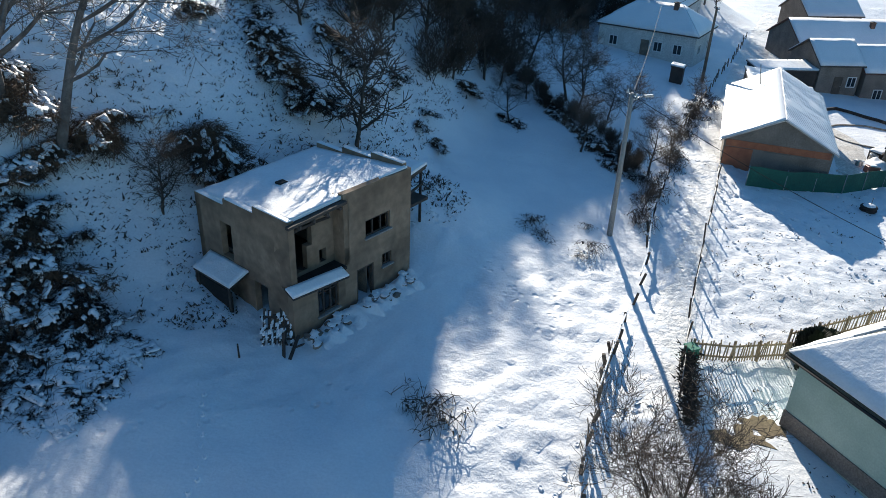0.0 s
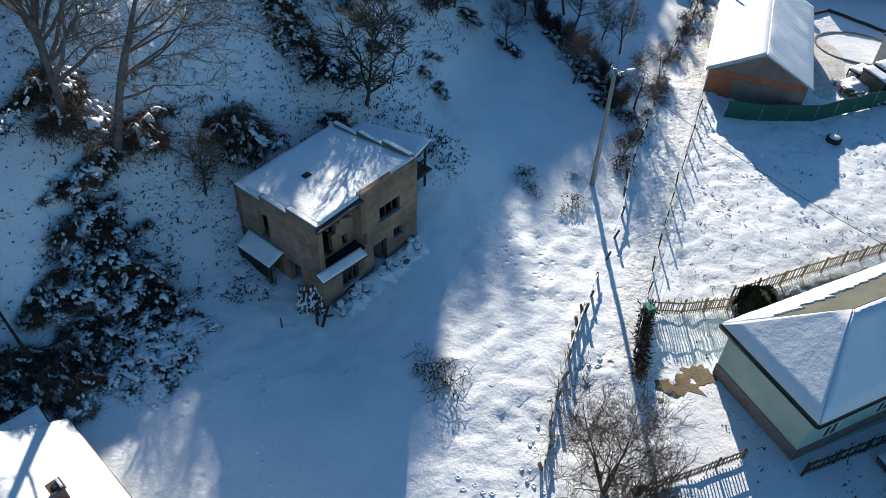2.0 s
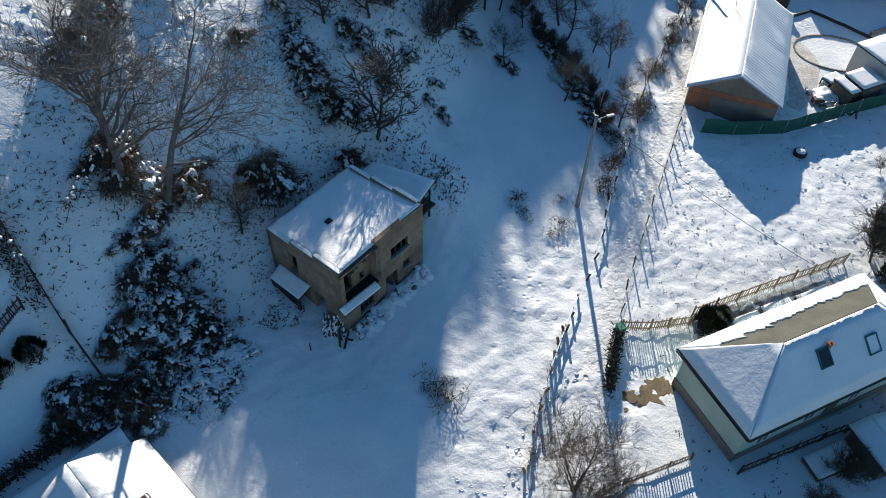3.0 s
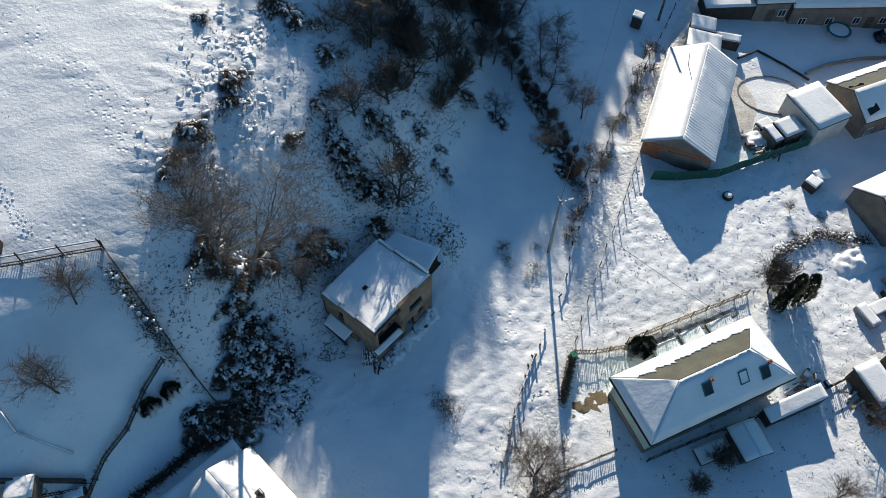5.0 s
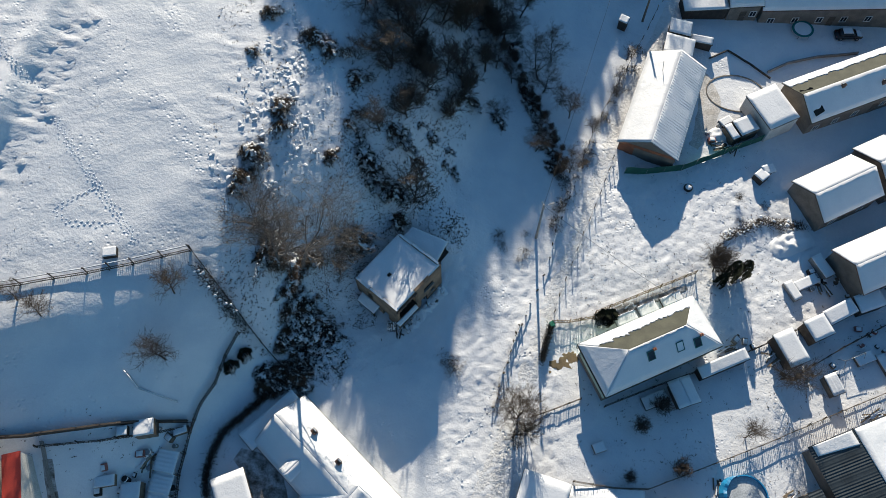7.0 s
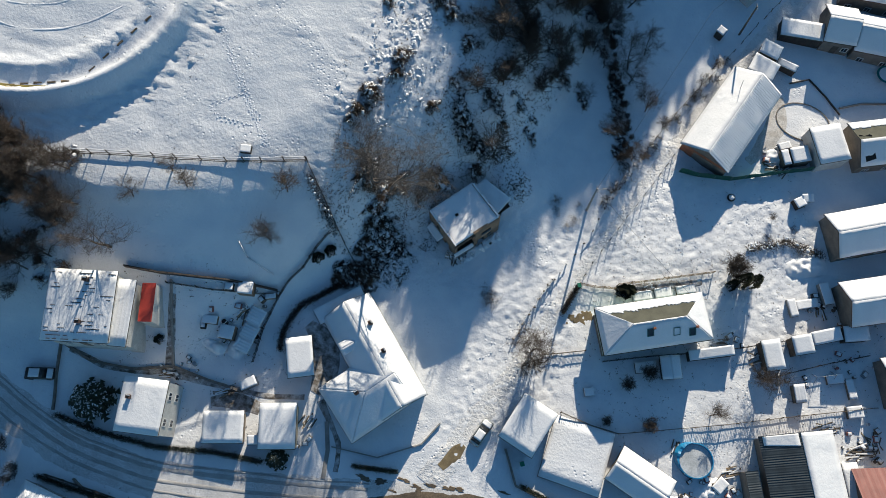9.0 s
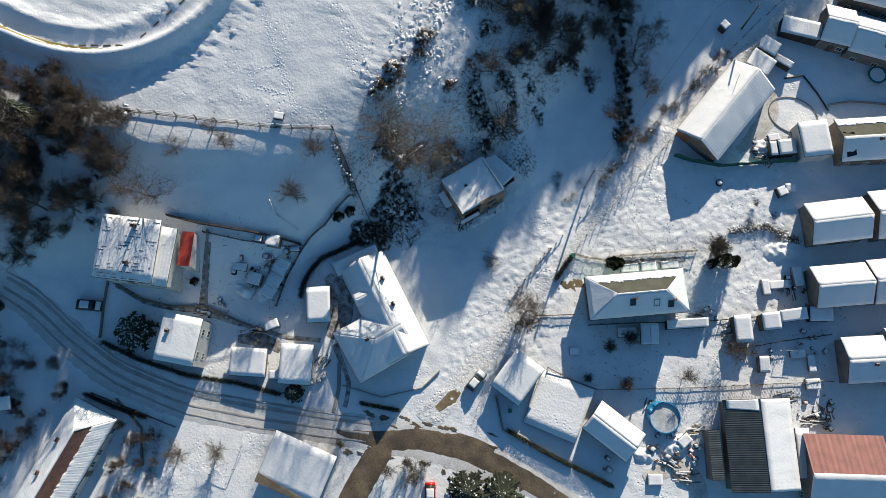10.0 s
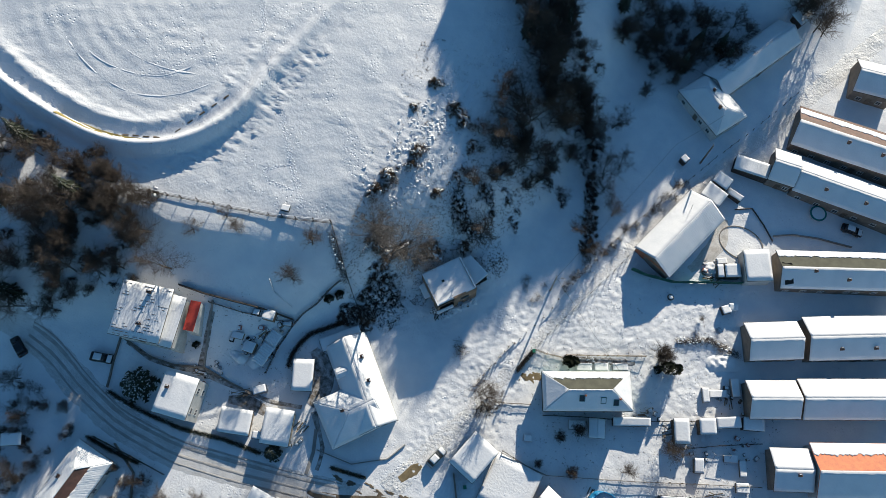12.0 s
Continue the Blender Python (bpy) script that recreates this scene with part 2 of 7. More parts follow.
def height(x, y):
    """The ground: a valley floor falling to the east, a steep bank and a high meadow to the west."""
    fall = -1.0 - 0.085 * min(x, 75) + 0.03 * (min(y, 110) - 30)
    s1 = -0.754 * (x + 8) + 0.656 * (y - 36)
    s2 = -0.486 * (x + 24) + 0.874 * (y - 14)
    s3 = -0.97 * (x - 5) + 0.10 * (y - 52)
    low = min(s1, s3) - 0.25 * max(0.0, 9.0 - abs(s1 - s3)) ** 2 / 9.0
    p1 = prof(low, [0, 2, 5.5, 7, 10, 14, 20, 30, 45, 160], [0, 0.9, 4.2, 5.9, 8, 10, 12, 13.3, 15.1, 28])
    # the brow below the meadow fence swings away from the slope's own line
    s2 -= float(np.interp(x, [-62, -55, -49, -43, -37, -33, -29], [6.6, 3.2, 1.5, 0.5, 0.0, 0.3, 0.3]))
    p2 = prof(s2, [-8, 0, 4, 12.5, 16.0, 18.0, 22, 30, 60, 160], [0, 2.2, 4.6, 8.9, 10.4, 12.35, 12.75, 13.6, 17.2, 28])
    z = fall + min(p1, p2) - 0.25 * max(0.0, 2.0 - abs(p1 - p2)) ** 2 / 2.0
    z -= 0.65 * math.exp(-((x + 5.5) ** 2 + (y - 27.5) ** 2) / 22.0)
    z += 2.2 * math.exp(-((x + 1) ** 2 / 20.0 + (y - 42) ** 2 / 25.0))
    z -= 0.5 * math.exp(-((x - 15) ** 2 + (y - 34) ** 2) / 60.0) + 0.45 * math.exp(-((x - 34) ** 2 + (y - 52) ** 2) / 150.0)
    # unseen northern rise, added and shaped so its shadow stops at y = end
    if y > 108:
        end = float(np.interp(x, [-48, -36, -30, -29, -28.3, -22.8, -20.9, -17.3, -15.8, -12.1, -10, -2, -0.6, 0.5, 1.1, 2.2, 3.6, 5.7, 9, 13, 17, 21, 25, 29, 33, 38, 50],
                              [150, 90, 42, 34, 23, 24, 22.7, 21.4, 20.5, 21, 18.5, 16, 16.8, 22, 26, 28, 32, 35, 40, 45, 53, 64, 74, 84, 95, 110, 155]))
        f = min(1.0, (y - 108) / 50.0)
        z += max(0.0, 0.38 * (158 - end) - 3.6 - z) * f * f * (3 - 2 * f)
    # the banked edge of the upper platform: inner heap, ditch, rim, outer fall
    if x < -40 and y > 10:
        r = track_radius(x, y)
        z += float(np.interp(y, [48, 62, 90], [1.0, 0.4, 0.0])) * float(np.interp(r, [17.0, 18.5, 20.0, 21.8, 23.0, 23.6, 24.3, 26.0, 28.0], [0.9, 1.0, 1.5, 0.95, 0.8, 1.9, 1.9, 0.15, 0.0]))
    return z


def ground_z(x, y):
    z = float(height(x, y))
    return z + 0.10 * noise.noise((x * 0.22, y * 0.22, 1.7)) + 0.05 * noise.noise((x * 0.7, y * 0.7, 4.2))

# ---- ground ----


def axis(lo, hi, step, far):
    mid = list(np.arange(lo, hi + 1e-6, step))
    out, d, p = [], step, hi
    while p < far:
        d *= 1.35
        p += d
        out.append(p)
    left, d, p = [], step, lo
    while p > -far:
        d *= 1.35
        p -= d
        left.append(p)
    return left[::-1] + mid + out


def ground():
    xs, ys = axis(-96, 84, 0.7, 1500), axis(-40, 165, 0.7, 1500)
    xs = sorted(xs + [x + 0.35 for x in xs if -24 < x < 50])
    ys = sorted(ys + [y + 0.35 for y in ys if 2 < y < 62])
    verts = []
    for y in ys:
        for x in xs:
            z = ground_z(x, y)
            inside = -96 <= x <= 84 and -40 <= y <= 132
            if inside:
                # trodden garden and sunlit meadow: lumpy crust; steep bank: tussocks; crest: snowed-in scrub
                lump = 0.0
                if 14 < x < 50 and 27 < y < 60:
                    lump = 0.17
                elif -1 < x < 14 and -2 < y < 40:
                    lump = 0.17
                elif -30 < x < 2 and 24 < y < 95:
                    crest = math.exp(-((x + 21 - 0.25 * (y - 55)) / 5.5) ** 2) if y > 40 else 0.0
                    lump = 0.13 + 0.10 * crest
                elif x < -24 and y > 33:
                    u, v = 0.86 * x + 0.5 * y, -0.5 * x + 0.86 * y
                    z += 0.05 * noise.noise((u * 0.05, v * 0.5, 3.0)) + 0.04 * noise.noise((u * 0.16, v * 1.1, 5.0)) + 0.02 * noise.noise((x * 1.4, y * 1.4, 2.2))
                r = track_radius(x, y) if x < -40 and 10 < y < 70 else 99
                if r < 17.5:
                    d = math.hypot(x + 72, y - 60)
                    z += 0.05 * math.sin(d * 2.4 + 2.5 * noise.noise((x * 0.07, y * 0.07, 1.0))) * (0.5 + noise.noise((x * 0.1, y * 0.1, 8.0)))
                if 17.8 < r < 20.8 or 25.4 < r < 29.5:
                    lump = 0.34 if r > 22 else 0.2
                if lump:
                    z += 0.75 * lump * noise.noise((x * 1.35, y * 1.35, 2.2)) + 0.75 * lump * noise.noise((x * 2.7, y * 2.7, 6.6))
            verts.append((x, y, z))
    w = len(xs)
    faces = [(j * w + i, j * w + i + 1, (j + 1) * w + i + 1, (j + 1) * w + i) for j in range(len(ys) - 1) for i in range(w - 1)]
    ob = pydata("ground", verts, faces, SNOW, smooth_faces=True)
    tagged(ob, "snow-covered valley floor and hillside with lumpy drifts", "ground", kind="structure")


ground()


def ribbon(name, pts, widths, material, label, lift=0.03, cols=6, kind="structure", category="road", step=1.0, crown=0.0):
    """A strip laid on the ground along a line of points."""
    pts = [Vector((x, y, 0)) for x, y in pts]
    line, wid = [], []
    for (a, b), (wa, wb) in zip(zip(pts, pts[1:]), zip(widths, widths[1:])):
        n = max(1, int((b - a).length / step))
        for i in range(n):
            line.append(a.lerp(b, i / n))
            wid.append(wa + (wb - wa) * i / n)
    line.append(pts[-1])
    wid.append(widths[-1])
    for _ in range(6):
        line = [line[0]] + [(line[i - 1] + line[i] * 2 + line[i + 1]) / 4 for i in range(1, len(line) - 1)] + [line[-1]]
    verts, faces = [], []
    for i, p in enumerate(line):
        d = (line[min(i + 1, len(line) - 1)] - line[max(i - 1, 0)]).normalized()
        side = Vector((-d.y, d.x, 0))
        for k in range(cols + 1):
            f = k / cols - 0.5
            q = p + side * (f * wid[i] + 0.15 * noise.noise((p.x * 0.6, p.y * 0.6, k * 3.0)))
            edge = -0.10 if k in (0, cols) else 0.0
            verts.append((q.x, q.y, ground_z(q.x, q.y) + lift + edge + crown * (0.25 - f * f)))
    w = cols + 1
    for i in range(len(line) - 1):
        for k in range(cols):
            faces.append((i * w + k + 1, i * w + k, (i + 1) * w + k, (i + 1) * w + k + 1))
    return tagged(pydata(name, verts, faces, material, smooth_faces=True), label, category, kind=kind)


# ---- buildings ----


def slopes(L, W, z0, rise, kind, inset=None, ridge_at=0.5):
    """Roof patches (eave corner, eave corner, top, top) in the house's own axes; x runs along the ridge."""
    x0, x1, y0, y1 = -L / 2, L / 2, -W / 2, W / 2
    t = z0 + rise
    yr = y0 + W * ridge_at
    if kind == "gable":
        return {"s": [(x0, yr, t), (x1, yr, t), (x1, y0, z0), (x0, y0, z0)], "n": [(x1, yr, t), (x0, yr, t), (x0, y1, z0), (x1, y1, z0)]}
    if kind == "hip":
        a, b = inset if inset else (W / 2, W / 2)
        r0, r1 = (x0 + a, yr, t), (x1 - b, yr, t)
        out = {"s": [r0, r1, (x1, y0, z0), (x0, y0, z0)], "n": [r1, r0, (x0, y1, z0), (x1, y1, z0)]}
        if a > 0:
            out["w"] = [r0, r0, (x0, y0, z0), (x0, y1, z0)]
        if b > 0:
            out["e"] = [r1, r1, (x1, y1, z0), (x1, y0, z0)]
        return out
    return {"s": [(x0, y1, t), (x1, y1, t), (x1, y0, z0), (x0, y0, z0)]}


def add_walls(parent, L, W, low, z0, rise, kind, material):
    """Four walls with thickness, each a part; the end walls carry the gable."""
    t = 0.3
    a, b = L / 2, W / 2
    for sx in (-1, 1):
        bm = bmesh.new()
        x0, x1 = (sx * a, sx * (a - t))
        if kind == "gable":
            line = [(-b, low), (b, low), (b, z0), (0, z0 + rise), (-b, z0)]
        elif kind == "shed":
            line = [(-b, low), (b, low), (b, z0 + rise), (-b, z0)]
        else:
            line = [(-b, low), (b, low), (b, z0), (-b, z0)]
        f = [bm.verts.new((x0, y, z)) for y, z in line]
        g = [bm.verts.new((x1, y, z)) for y, z in line]
        bm.faces.new(f), bm.faces.new(g[::-1])
        for i in range(len(f)):
            j = (i + 1) % len(f)
            bm.faces.new((f[j], f[i], g[i], g[j]))
        bmesh.ops.recalc_face_normals(bm, faces=bm.faces)
        part("wall", bm, material, parent)
    for sy in (-1, 1):
        top = z0 + rise if (kind == "shed" and sy > 0) else z0
        box("wall", 0, sy * (b - t / 2), (low + top) / 2, 2 * (a - t), t, top - low, material, parent)


def add_window(parent, side, u, z, w, h, L, W, frame_mat):
    """One window of a wall: frame and sunk pane, set into the face."""
    face = {"s": (0, -W / 2, 0), "n": (0, W / 2, 180), "w": (-L / 2, 0, -90), "e": (L / 2, 0, 90)}[side]
    m = pose(face[0], face[1], z, 0, 0, face[2]) @ pose(u, 0, 0)
    bm = bmesh.new()
    for dx, dz, sx, sz in ((-w / 2, 0, 0.09, h + 0.09), (w / 2, 0, 0.09, h + 0.09), (0, -h / 2, w, 0.09), (0, h / 2, w, 0.09), (0, 0, 0.06, h)):
        add_box(bm, dx, -0.02, dz, sx, 0.08, sz)
    win = part("window", bm, frame_mat, parent)
    win.matrix_local = m
    pane = box("pane", 0, 0.0, 0, w, 0.03, h, GLASS, win)
    return win


def chimney(parent, x, y, z, h, w=0.55, material=None, snow_cap=True):
    bm = bmesh.new()
    add_box(bm, 0, 0, h / 2, w, w * 0.85, h, bevel=0.02)
    add_box(bm, 0, 0, h + 0.04, w + 0.14, w * 0.85 + 0.14, 0.08, bevel=0.02)
    c = part("chimney", bm, material or SOOT, parent)
    c.matrix_local = pose(x, y, z)
    box("flue", 0, 0, h + 0.10, w * 0.45, w * 0.4, 0.08, DARK, c)
    if snow_cap:
        box("snow_cap", 0, w * 0.3, h + 0.13, w * 0.9, w * 0.22, 0.10, ROOF_SNOW, c, bevel=0.03)
    return c


def house(name, label, category, c, L, W, ang, eave, rise, kind="gable", walls=None, roof=None, snow=("s", "n", "w", "e"), partial=None,
          over=0.35, inset=None, chimneys=(), windows=True, rib=0.0, sink=1.2, thick=0.12, base=None, group="", bare_rib=0.0, ragged=0.35, tread=False, blank=""):
    """A building: walls, roof slopes, the snow that lies on each, chimneys and windows. c is the middle of the roof, L and W its eaves."""
    g = min(ground_z(c[0] + dx, c[1] + dy) for dx in (-2, 0, 2) for dy in (-2, 0, 2)) if base is None else base
    e = thing(name, pose(c[0], c[1], g, 0, 0, ang), label, category, group)
    walls, roof = walls or PLASTER_W, roof or ROOF_UNDER
    wl, ww = L - 2 * over, W - 2 * over
    drop = rise * over / (W / 2) if kind == "gable" else (rise * over / W if kind == "shed" else rise * over / (W / 2))
    add_walls(e, wl, ww, -sink, eave, rise * (1 - 2 * over / W) if kind != "hip" else 0, kind, walls)
    z0 = eave - drop + 0.02
    pat = slopes(L, W, z0, rise + (0 if kind == "hip" else 0), kind, inset)
    for k, q in pat.items():
        sheet("roof", q, 0.10, roof, e, nu=max(4, int(L * 6)) if bare_rib and k not in snow else 2, nv=2, rib=bare_rib if k not in snow else 0, rib_amp=0.025)
        up = [(x, y, z + 0.11) for x, y, z in q]
        if k in snow:
            lo, hi = (partial or {}).get(k, (0.0, 1.0))
            hi = min(hi, 1 - 0.07 / max(0.3, (Vector(q[0]) - Vector(q[3])).length))
            if k in ("s", "n") and kind != "hip":
                f = 0.06 / L
                up = [tuple(Vector(up[0]).lerp(up[1], f)), tuple(Vector(up[1]).lerp(up[0], f)), tuple(Vector(up[2]).lerp(up[3], f)), tuple(Vector(up[3]).lerp(up[2], f))]
            cut = [tuple(Vector(up[0]).lerp(up[3], lo)), tuple(Vector(up[1]).lerp(up[2], lo)), tuple(Vector(up[1]).lerp(up[2], hi)), tuple(Vector(up[0]).lerp(up[3], hi))]
            sheet("snow_cover", cut, thick, ROOF_SNOW if not tread else SNOW, e, nu=max(6, int(L * (5 if rib else (4 if lo > 0 else 2)))), nv=6, rough=0.035, rib=rib, rib_amp=0.035,
                  ragged=0.0 if lo <= 0 else ragged, seed=c[0] * 0.37 + ord(k), soft_edge=True, label="settled white snow")
    yr = 0
    for x, y, h in chimneys:
        top = z0 + rise * (1 - abs(y) / (W / 2)) if kind != "shed" else z0 + rise * (y + W / 2) / W
        chimney(e, x, y, top - 0.3, h + 0.3)
    if windows:
        bm = bmesh.new()
        add_box(bm, 0, 0, 1.02, 1.0, 0.08, 2.05, bevel=0.01)
        d = part("door", bm, WOOD, e, "plain wooden house door")
        d.matrix_local = pose(0, -ww / 2 - 0.02, 0.05)
        box("handle", 0.38, -0.07, 1.0, 0.12, 0.05, 0.03, METAL, d)
        zz = min(1.5, eave * 0.5)
        for side, span in (("s", wl), ("n", wl), ("w", ww), ("e", ww)):
            if side in blank:
                continue
            cnt = max(1, int(span // 3.4))
            for i in range(cnt):
                u = (i + 0.5) / cnt * span - span / 2
                if side == "s" and abs(u) < 1.2:
                    u = 1.6
                add_window(e, side, u, zz, 1.0, 1.1, wl, ww, PAINT_W)
                if eave > 4.6:
                    add_window(e, side, u, zz + 2.6, 1.0, 1.1, wl, ww, PAINT_W)
    return e

# ---- the village: dwellings ----
white = house("house", "long white-walled house with snow on its gabled roof", "house", (-13.55, 10.65), 17.7, 8.0, -43.6, 2.5, 2.6, chimneys=((-4.2, 1.9, 0.9), (0.4, 1.6, 0.9)), base=-1.4)
house("house", "hipped side wing of the white house under snow", "house", (-13.0, 4.9), 10.6, 9.4, 50.2, 2.6, 2.6, kind="hip", inset=(5.6, 0.1), chimneys=((-0.8, 0.6, 0.9),), base=-1.4, walls=PLASTER_Y)
house("lean_to", "low flat annex with a snow-covered roof beside the white house", "annex", (-20.7, 16.5), 8.0, 2.6, 44.0, 2.4, 0.2, kind="shed", windows=False, base=-1.4)


def gable_dormer(parent, x, y, z, w, d, h, rise):
    """A small gabled dormer: front and cheeks, two roof slopes with snow, a window."""
    bm = bmesh.new()
    line = [(-w / 2, 0), (w / 2, 0), (w / 2, h), (0, h + rise), (-w / 2, h)]
    f = [bm.verts.new((a, -d / 2, b)) for a, b in line]
    g = [bm.verts.new((a, d / 2, b)) for a, b in line]
    bm.faces.new(f), bm.faces.new(g[::-1])
    for i in range(5):
        j = (i + 1) % 5
        bm.faces.new((f[j], f[i], g[i], g[j]))
    bmesh.ops.recalc_face_normals(bm, faces=bm.faces)
    dm = part("dormer", bm, PLASTER_W, parent, "small gabled dormer under snow")
    dm.matrix_local = pose(x, y, z)
    for sx in (-1, 1):
        sheet("snow_cover", [(0, -d / 2 - 0.15, h + rise + 0.03), (0, d / 2, h + rise + 0.03), (sx * (w / 2 + 0.2), d / 2, h - 0.1), (sx * (w / 2 + 0.2), -d / 2 - 0.15, h - 0.1)], 0.14, ROOF_SNOW, dm, nu=6, nv=4, rough=0.02, soft_edge=True)
    box("pane", 0, -d / 2 - 0.02, h * 0.55, w * 0.5, 0.05, h * 0.6, GLASS, dm)


gable_dormer(white, -3.0, -2.4, 2.8, 1.5, 2.4, 0.9, 0.5)
house("shed", "small shed with a thick white snow roof", "shed", (-23.8, 7.4), 4.0, 5.9, 22.8, 2.3, 0.25, kind="shed", windows=False, walls=WOOD_DARK)
house("garage", "flat-roofed garage under smooth shaded snow", "garage", (-31.1, -5.1), 6.0, 4.6, 16.3, 1.9, 0.2, kind="shed", windows=False, walls=PLASTER_GREY)
house("garage", "flat-roofed brown garage with snow by the road", "garage", (-23.6, -2.8), 5.4, 6.5, 16.2, 2.7, 0.25, kind="shed", windows=False, walls=PLASTER_Y)
house("box_shed", "tiny snow-topped box between two garages", "shed", (-26.5, -5.6), 1.9, 1.4, 18.3, 1.5, 0.1, kind="shed", windows=False, walls=WOOD, over=0.1)
house("house", "two-storey cube house with flat snowy roof and pale walls", "house", (-41.4, -5.4), 6.4, 7.6, 9.0, 5.5, 0.3, kind="shed", chimneys=((-1.9, 1.0, 0.7),), over=0.2, base=1.2)
house("house", "large house with corrugated roof under thin ribbed snow", "house", (-52.3, 4.8), 9.4, 9.8, 12.8, 4.6, 0.9, kind="shed", rib=0.55, thick=0.08, chimneys=((0.6, 3.5, 1.0), (0.4, -2.2, 0.9)), base=7.6, sink=3.5)
large = bpy.data.objects["house.002"] if "corrugated" in bpy.data.objects["house.002"]["label"] else bpy.data.objects["house.003"]
rr = random.Random(9)
dash = bmesh.new()
add_box(dash, 0, 0, 0, 1.0, 0.09, 0.07)
dash_mesh = bpy.data.meshes.new("bare_rib")
dash.to_mesh(dash_mesh)
dash.free()
dash_mesh.materials.append(ROOF_UNDER)
for k in range(120):
    x, y = rr.uniform(-4.2, 4.2), -4.6 + 0.5 * rr.randint(0, 18)
    if noise.noise((x * 0.5, y * 0.4, 3.0)) < -0.1:
        continue
    s = new("bare_rib", dash_mesh)
    s.parent = large
    s.matrix_local = pose(x, y, 4.56 + 0.9 * (y + 4.9) / 9.8 + 0.22, 5.2, 0, 0) @ Matrix.Diagonal((rr.uniform(0.3, 1.1), 1, 1, 1))
house("lean_to", "narrow snow-ribbed lean-to along the large house", "annex", (-46.9, 5.6), 2.6, 9.2, 11.0, 3.6, 0.8, kind="shed", rib=0.55, thick=0.07, windows=False, base=7.4, sink=3.5)
house("lean_to", "open annex with a bright red sheet-metal roof", "annex", (-44.7, 8.0), 1.9, 5.4, 14.0, 3.0, 0.3, kind="shed", roof=TILE_RED, snow=(), windows=False, base=7.2, sink=3.0, over=0.1)
house("house", "long low house with snow and a bare brown-tiled strip", "house", (-51.5, -29.1), 19.0, 7.8, 82.7, 3.2, 2.6, kind="hip", inset=(0.1, 4.0), roof=TILE_BROWN, partial={"s": (0.40, 1.0)}, ragged=0.1, rib=0.5, chimneys=((3.0, 2.2, 0.8), (-2.5, 2.2, 0.8)))
house("shed", "small snowy shed at the western bend", "shed", (-64.8, -24.3), 3.7, 2.2, 28.2, 2.1, 0.2, kind="shed", windows=False, walls=WOOD_DARK)
bung = house("house", "mint-green bungalow with a hipped roof, snow half melted", "house", (24.97, 26.76), 16.4, 7.2, 24.5, 4.0, 2.9, kind="hip", inset=(4.5, 4.0), walls=PLASTER_G, roof=FELT_OLIVE,
      partial={"n": (0.60, 1.0)}, chimneys=(), over=0.45, thick=0.12, base=-2.95, blank="wn")
box("plinth", -7.78, 0, 0.25, 0.06, 6.36, 0.9, PLASTER_GREY, bung)
box("plinth", 0, -3.18, 0.25, 15.5, 0.06, 0.9, PLASTER_GREY, bung)
for side in (-1, 1):
    tube("gutter", [(-8.2, side * 3.64, 3.62), (8.2, side * 3.64, 3.60)], [0.07, 0.07], RUBBER, bung)
    tube("gutter", [(side * 8.24, -3.6, 3.62), (side * 8.24, 3.6, 3.60)], [0.07, 0.07], RUBBER, bung)
ROOFLIGHT = mat("teal_roof_window", (0.02, 0.13, 0.12), (0.015, 0.10, 0.10), 0.35, 1.0, 10, 0.0, fine_amount=0.1)


def roof_window(parent, x, y, W, rise, z0, open_up):
    top = z0 + rise * (1 - abs(y) / (W / 2)) + 0.34
    slope = math.degrees(math.atan2(rise, W / 2))
    bm = bmesh.new()
    for dx, dy, sx, sy in ((-0.45, 0, 0.09, 1.2), (0.45, 0, 0.09, 1.2), (0, 0.6, 0.99, 0.09), (0, -0.6, 0.99, 0.09)):
        add_box(bm, dx, dy, 0, sx, sy, 0.16)
    f = part("roof_window", bm, ROOFLIGHT, parent, "roof window with teal frame")
    f.matrix_local = pose(x, y, top, slope, 0, 0)
    box("pane", 0, 0, 0.02, 0.82, 1.12, 0.04, GLASS if open_up else ROOF_SNOW, f)


for rx, ry, op in ((-1.25, -1.5, True), (2.65, -1.85, False), (5.0, -2.2, True)):
    roof_window(bung, rx, ry, 7.2, 2.9, 3.62, op)
for rx, ry in ((-0.7, -1.1), (5.65, -1.7)):
    chimney(bung, rx, ry, 3.6 + 2.9 * (1 + ry / 3.6) - 0.2, 0.9, 0.26, BRICK, snow_cap=False)
house("shed", "small gabled garden shed under snow", "shed", (29.5, 21.8), 3.7, 3.1, 109.5, 2.0, 0.4, windows=False, walls=WOOD)
house("cold_frame", "low snow-covered cold frame", "cold frame", (26.1, 21.0), 3.4, 1.7, 22.1, 0.5, 0.2, kind="shed", windows=False, walls=WOOD, over=0.05)
house("lean_to", "narrow lean-to roof with patchy snow", "shed", (35.1, 25.7), 7.1, 1.6, 23.3, 1.7, 0.3, kind="shed", windows=False, walls=WOOD_DARK, over=0.1)
house("shed", "snow-roofed garden shed beside a bare tree", "shed", (44.2, 28.0), 3.0, 4.7, 23.1, 2.2, 0.3, kind="shed", windows=False, walls=WOOD_DARK, over=0.15)
house("shed", "white-roofed garden shed in a row", "shed", (48.4, 30.9), 3.2, 3.0, 24.9, 2.2, 0.3, kind="shed", windows=False, walls=WOOD, over=0.15, group="garden sheds")
house("shed", "long low garden shed with snow", "shed", (51.8, 33.3), 4.8, 2.1, 27.3, 2.1, 0.3, kind="shed", windows=False, walls=WOOD, over=0.15, group="garden sheds")
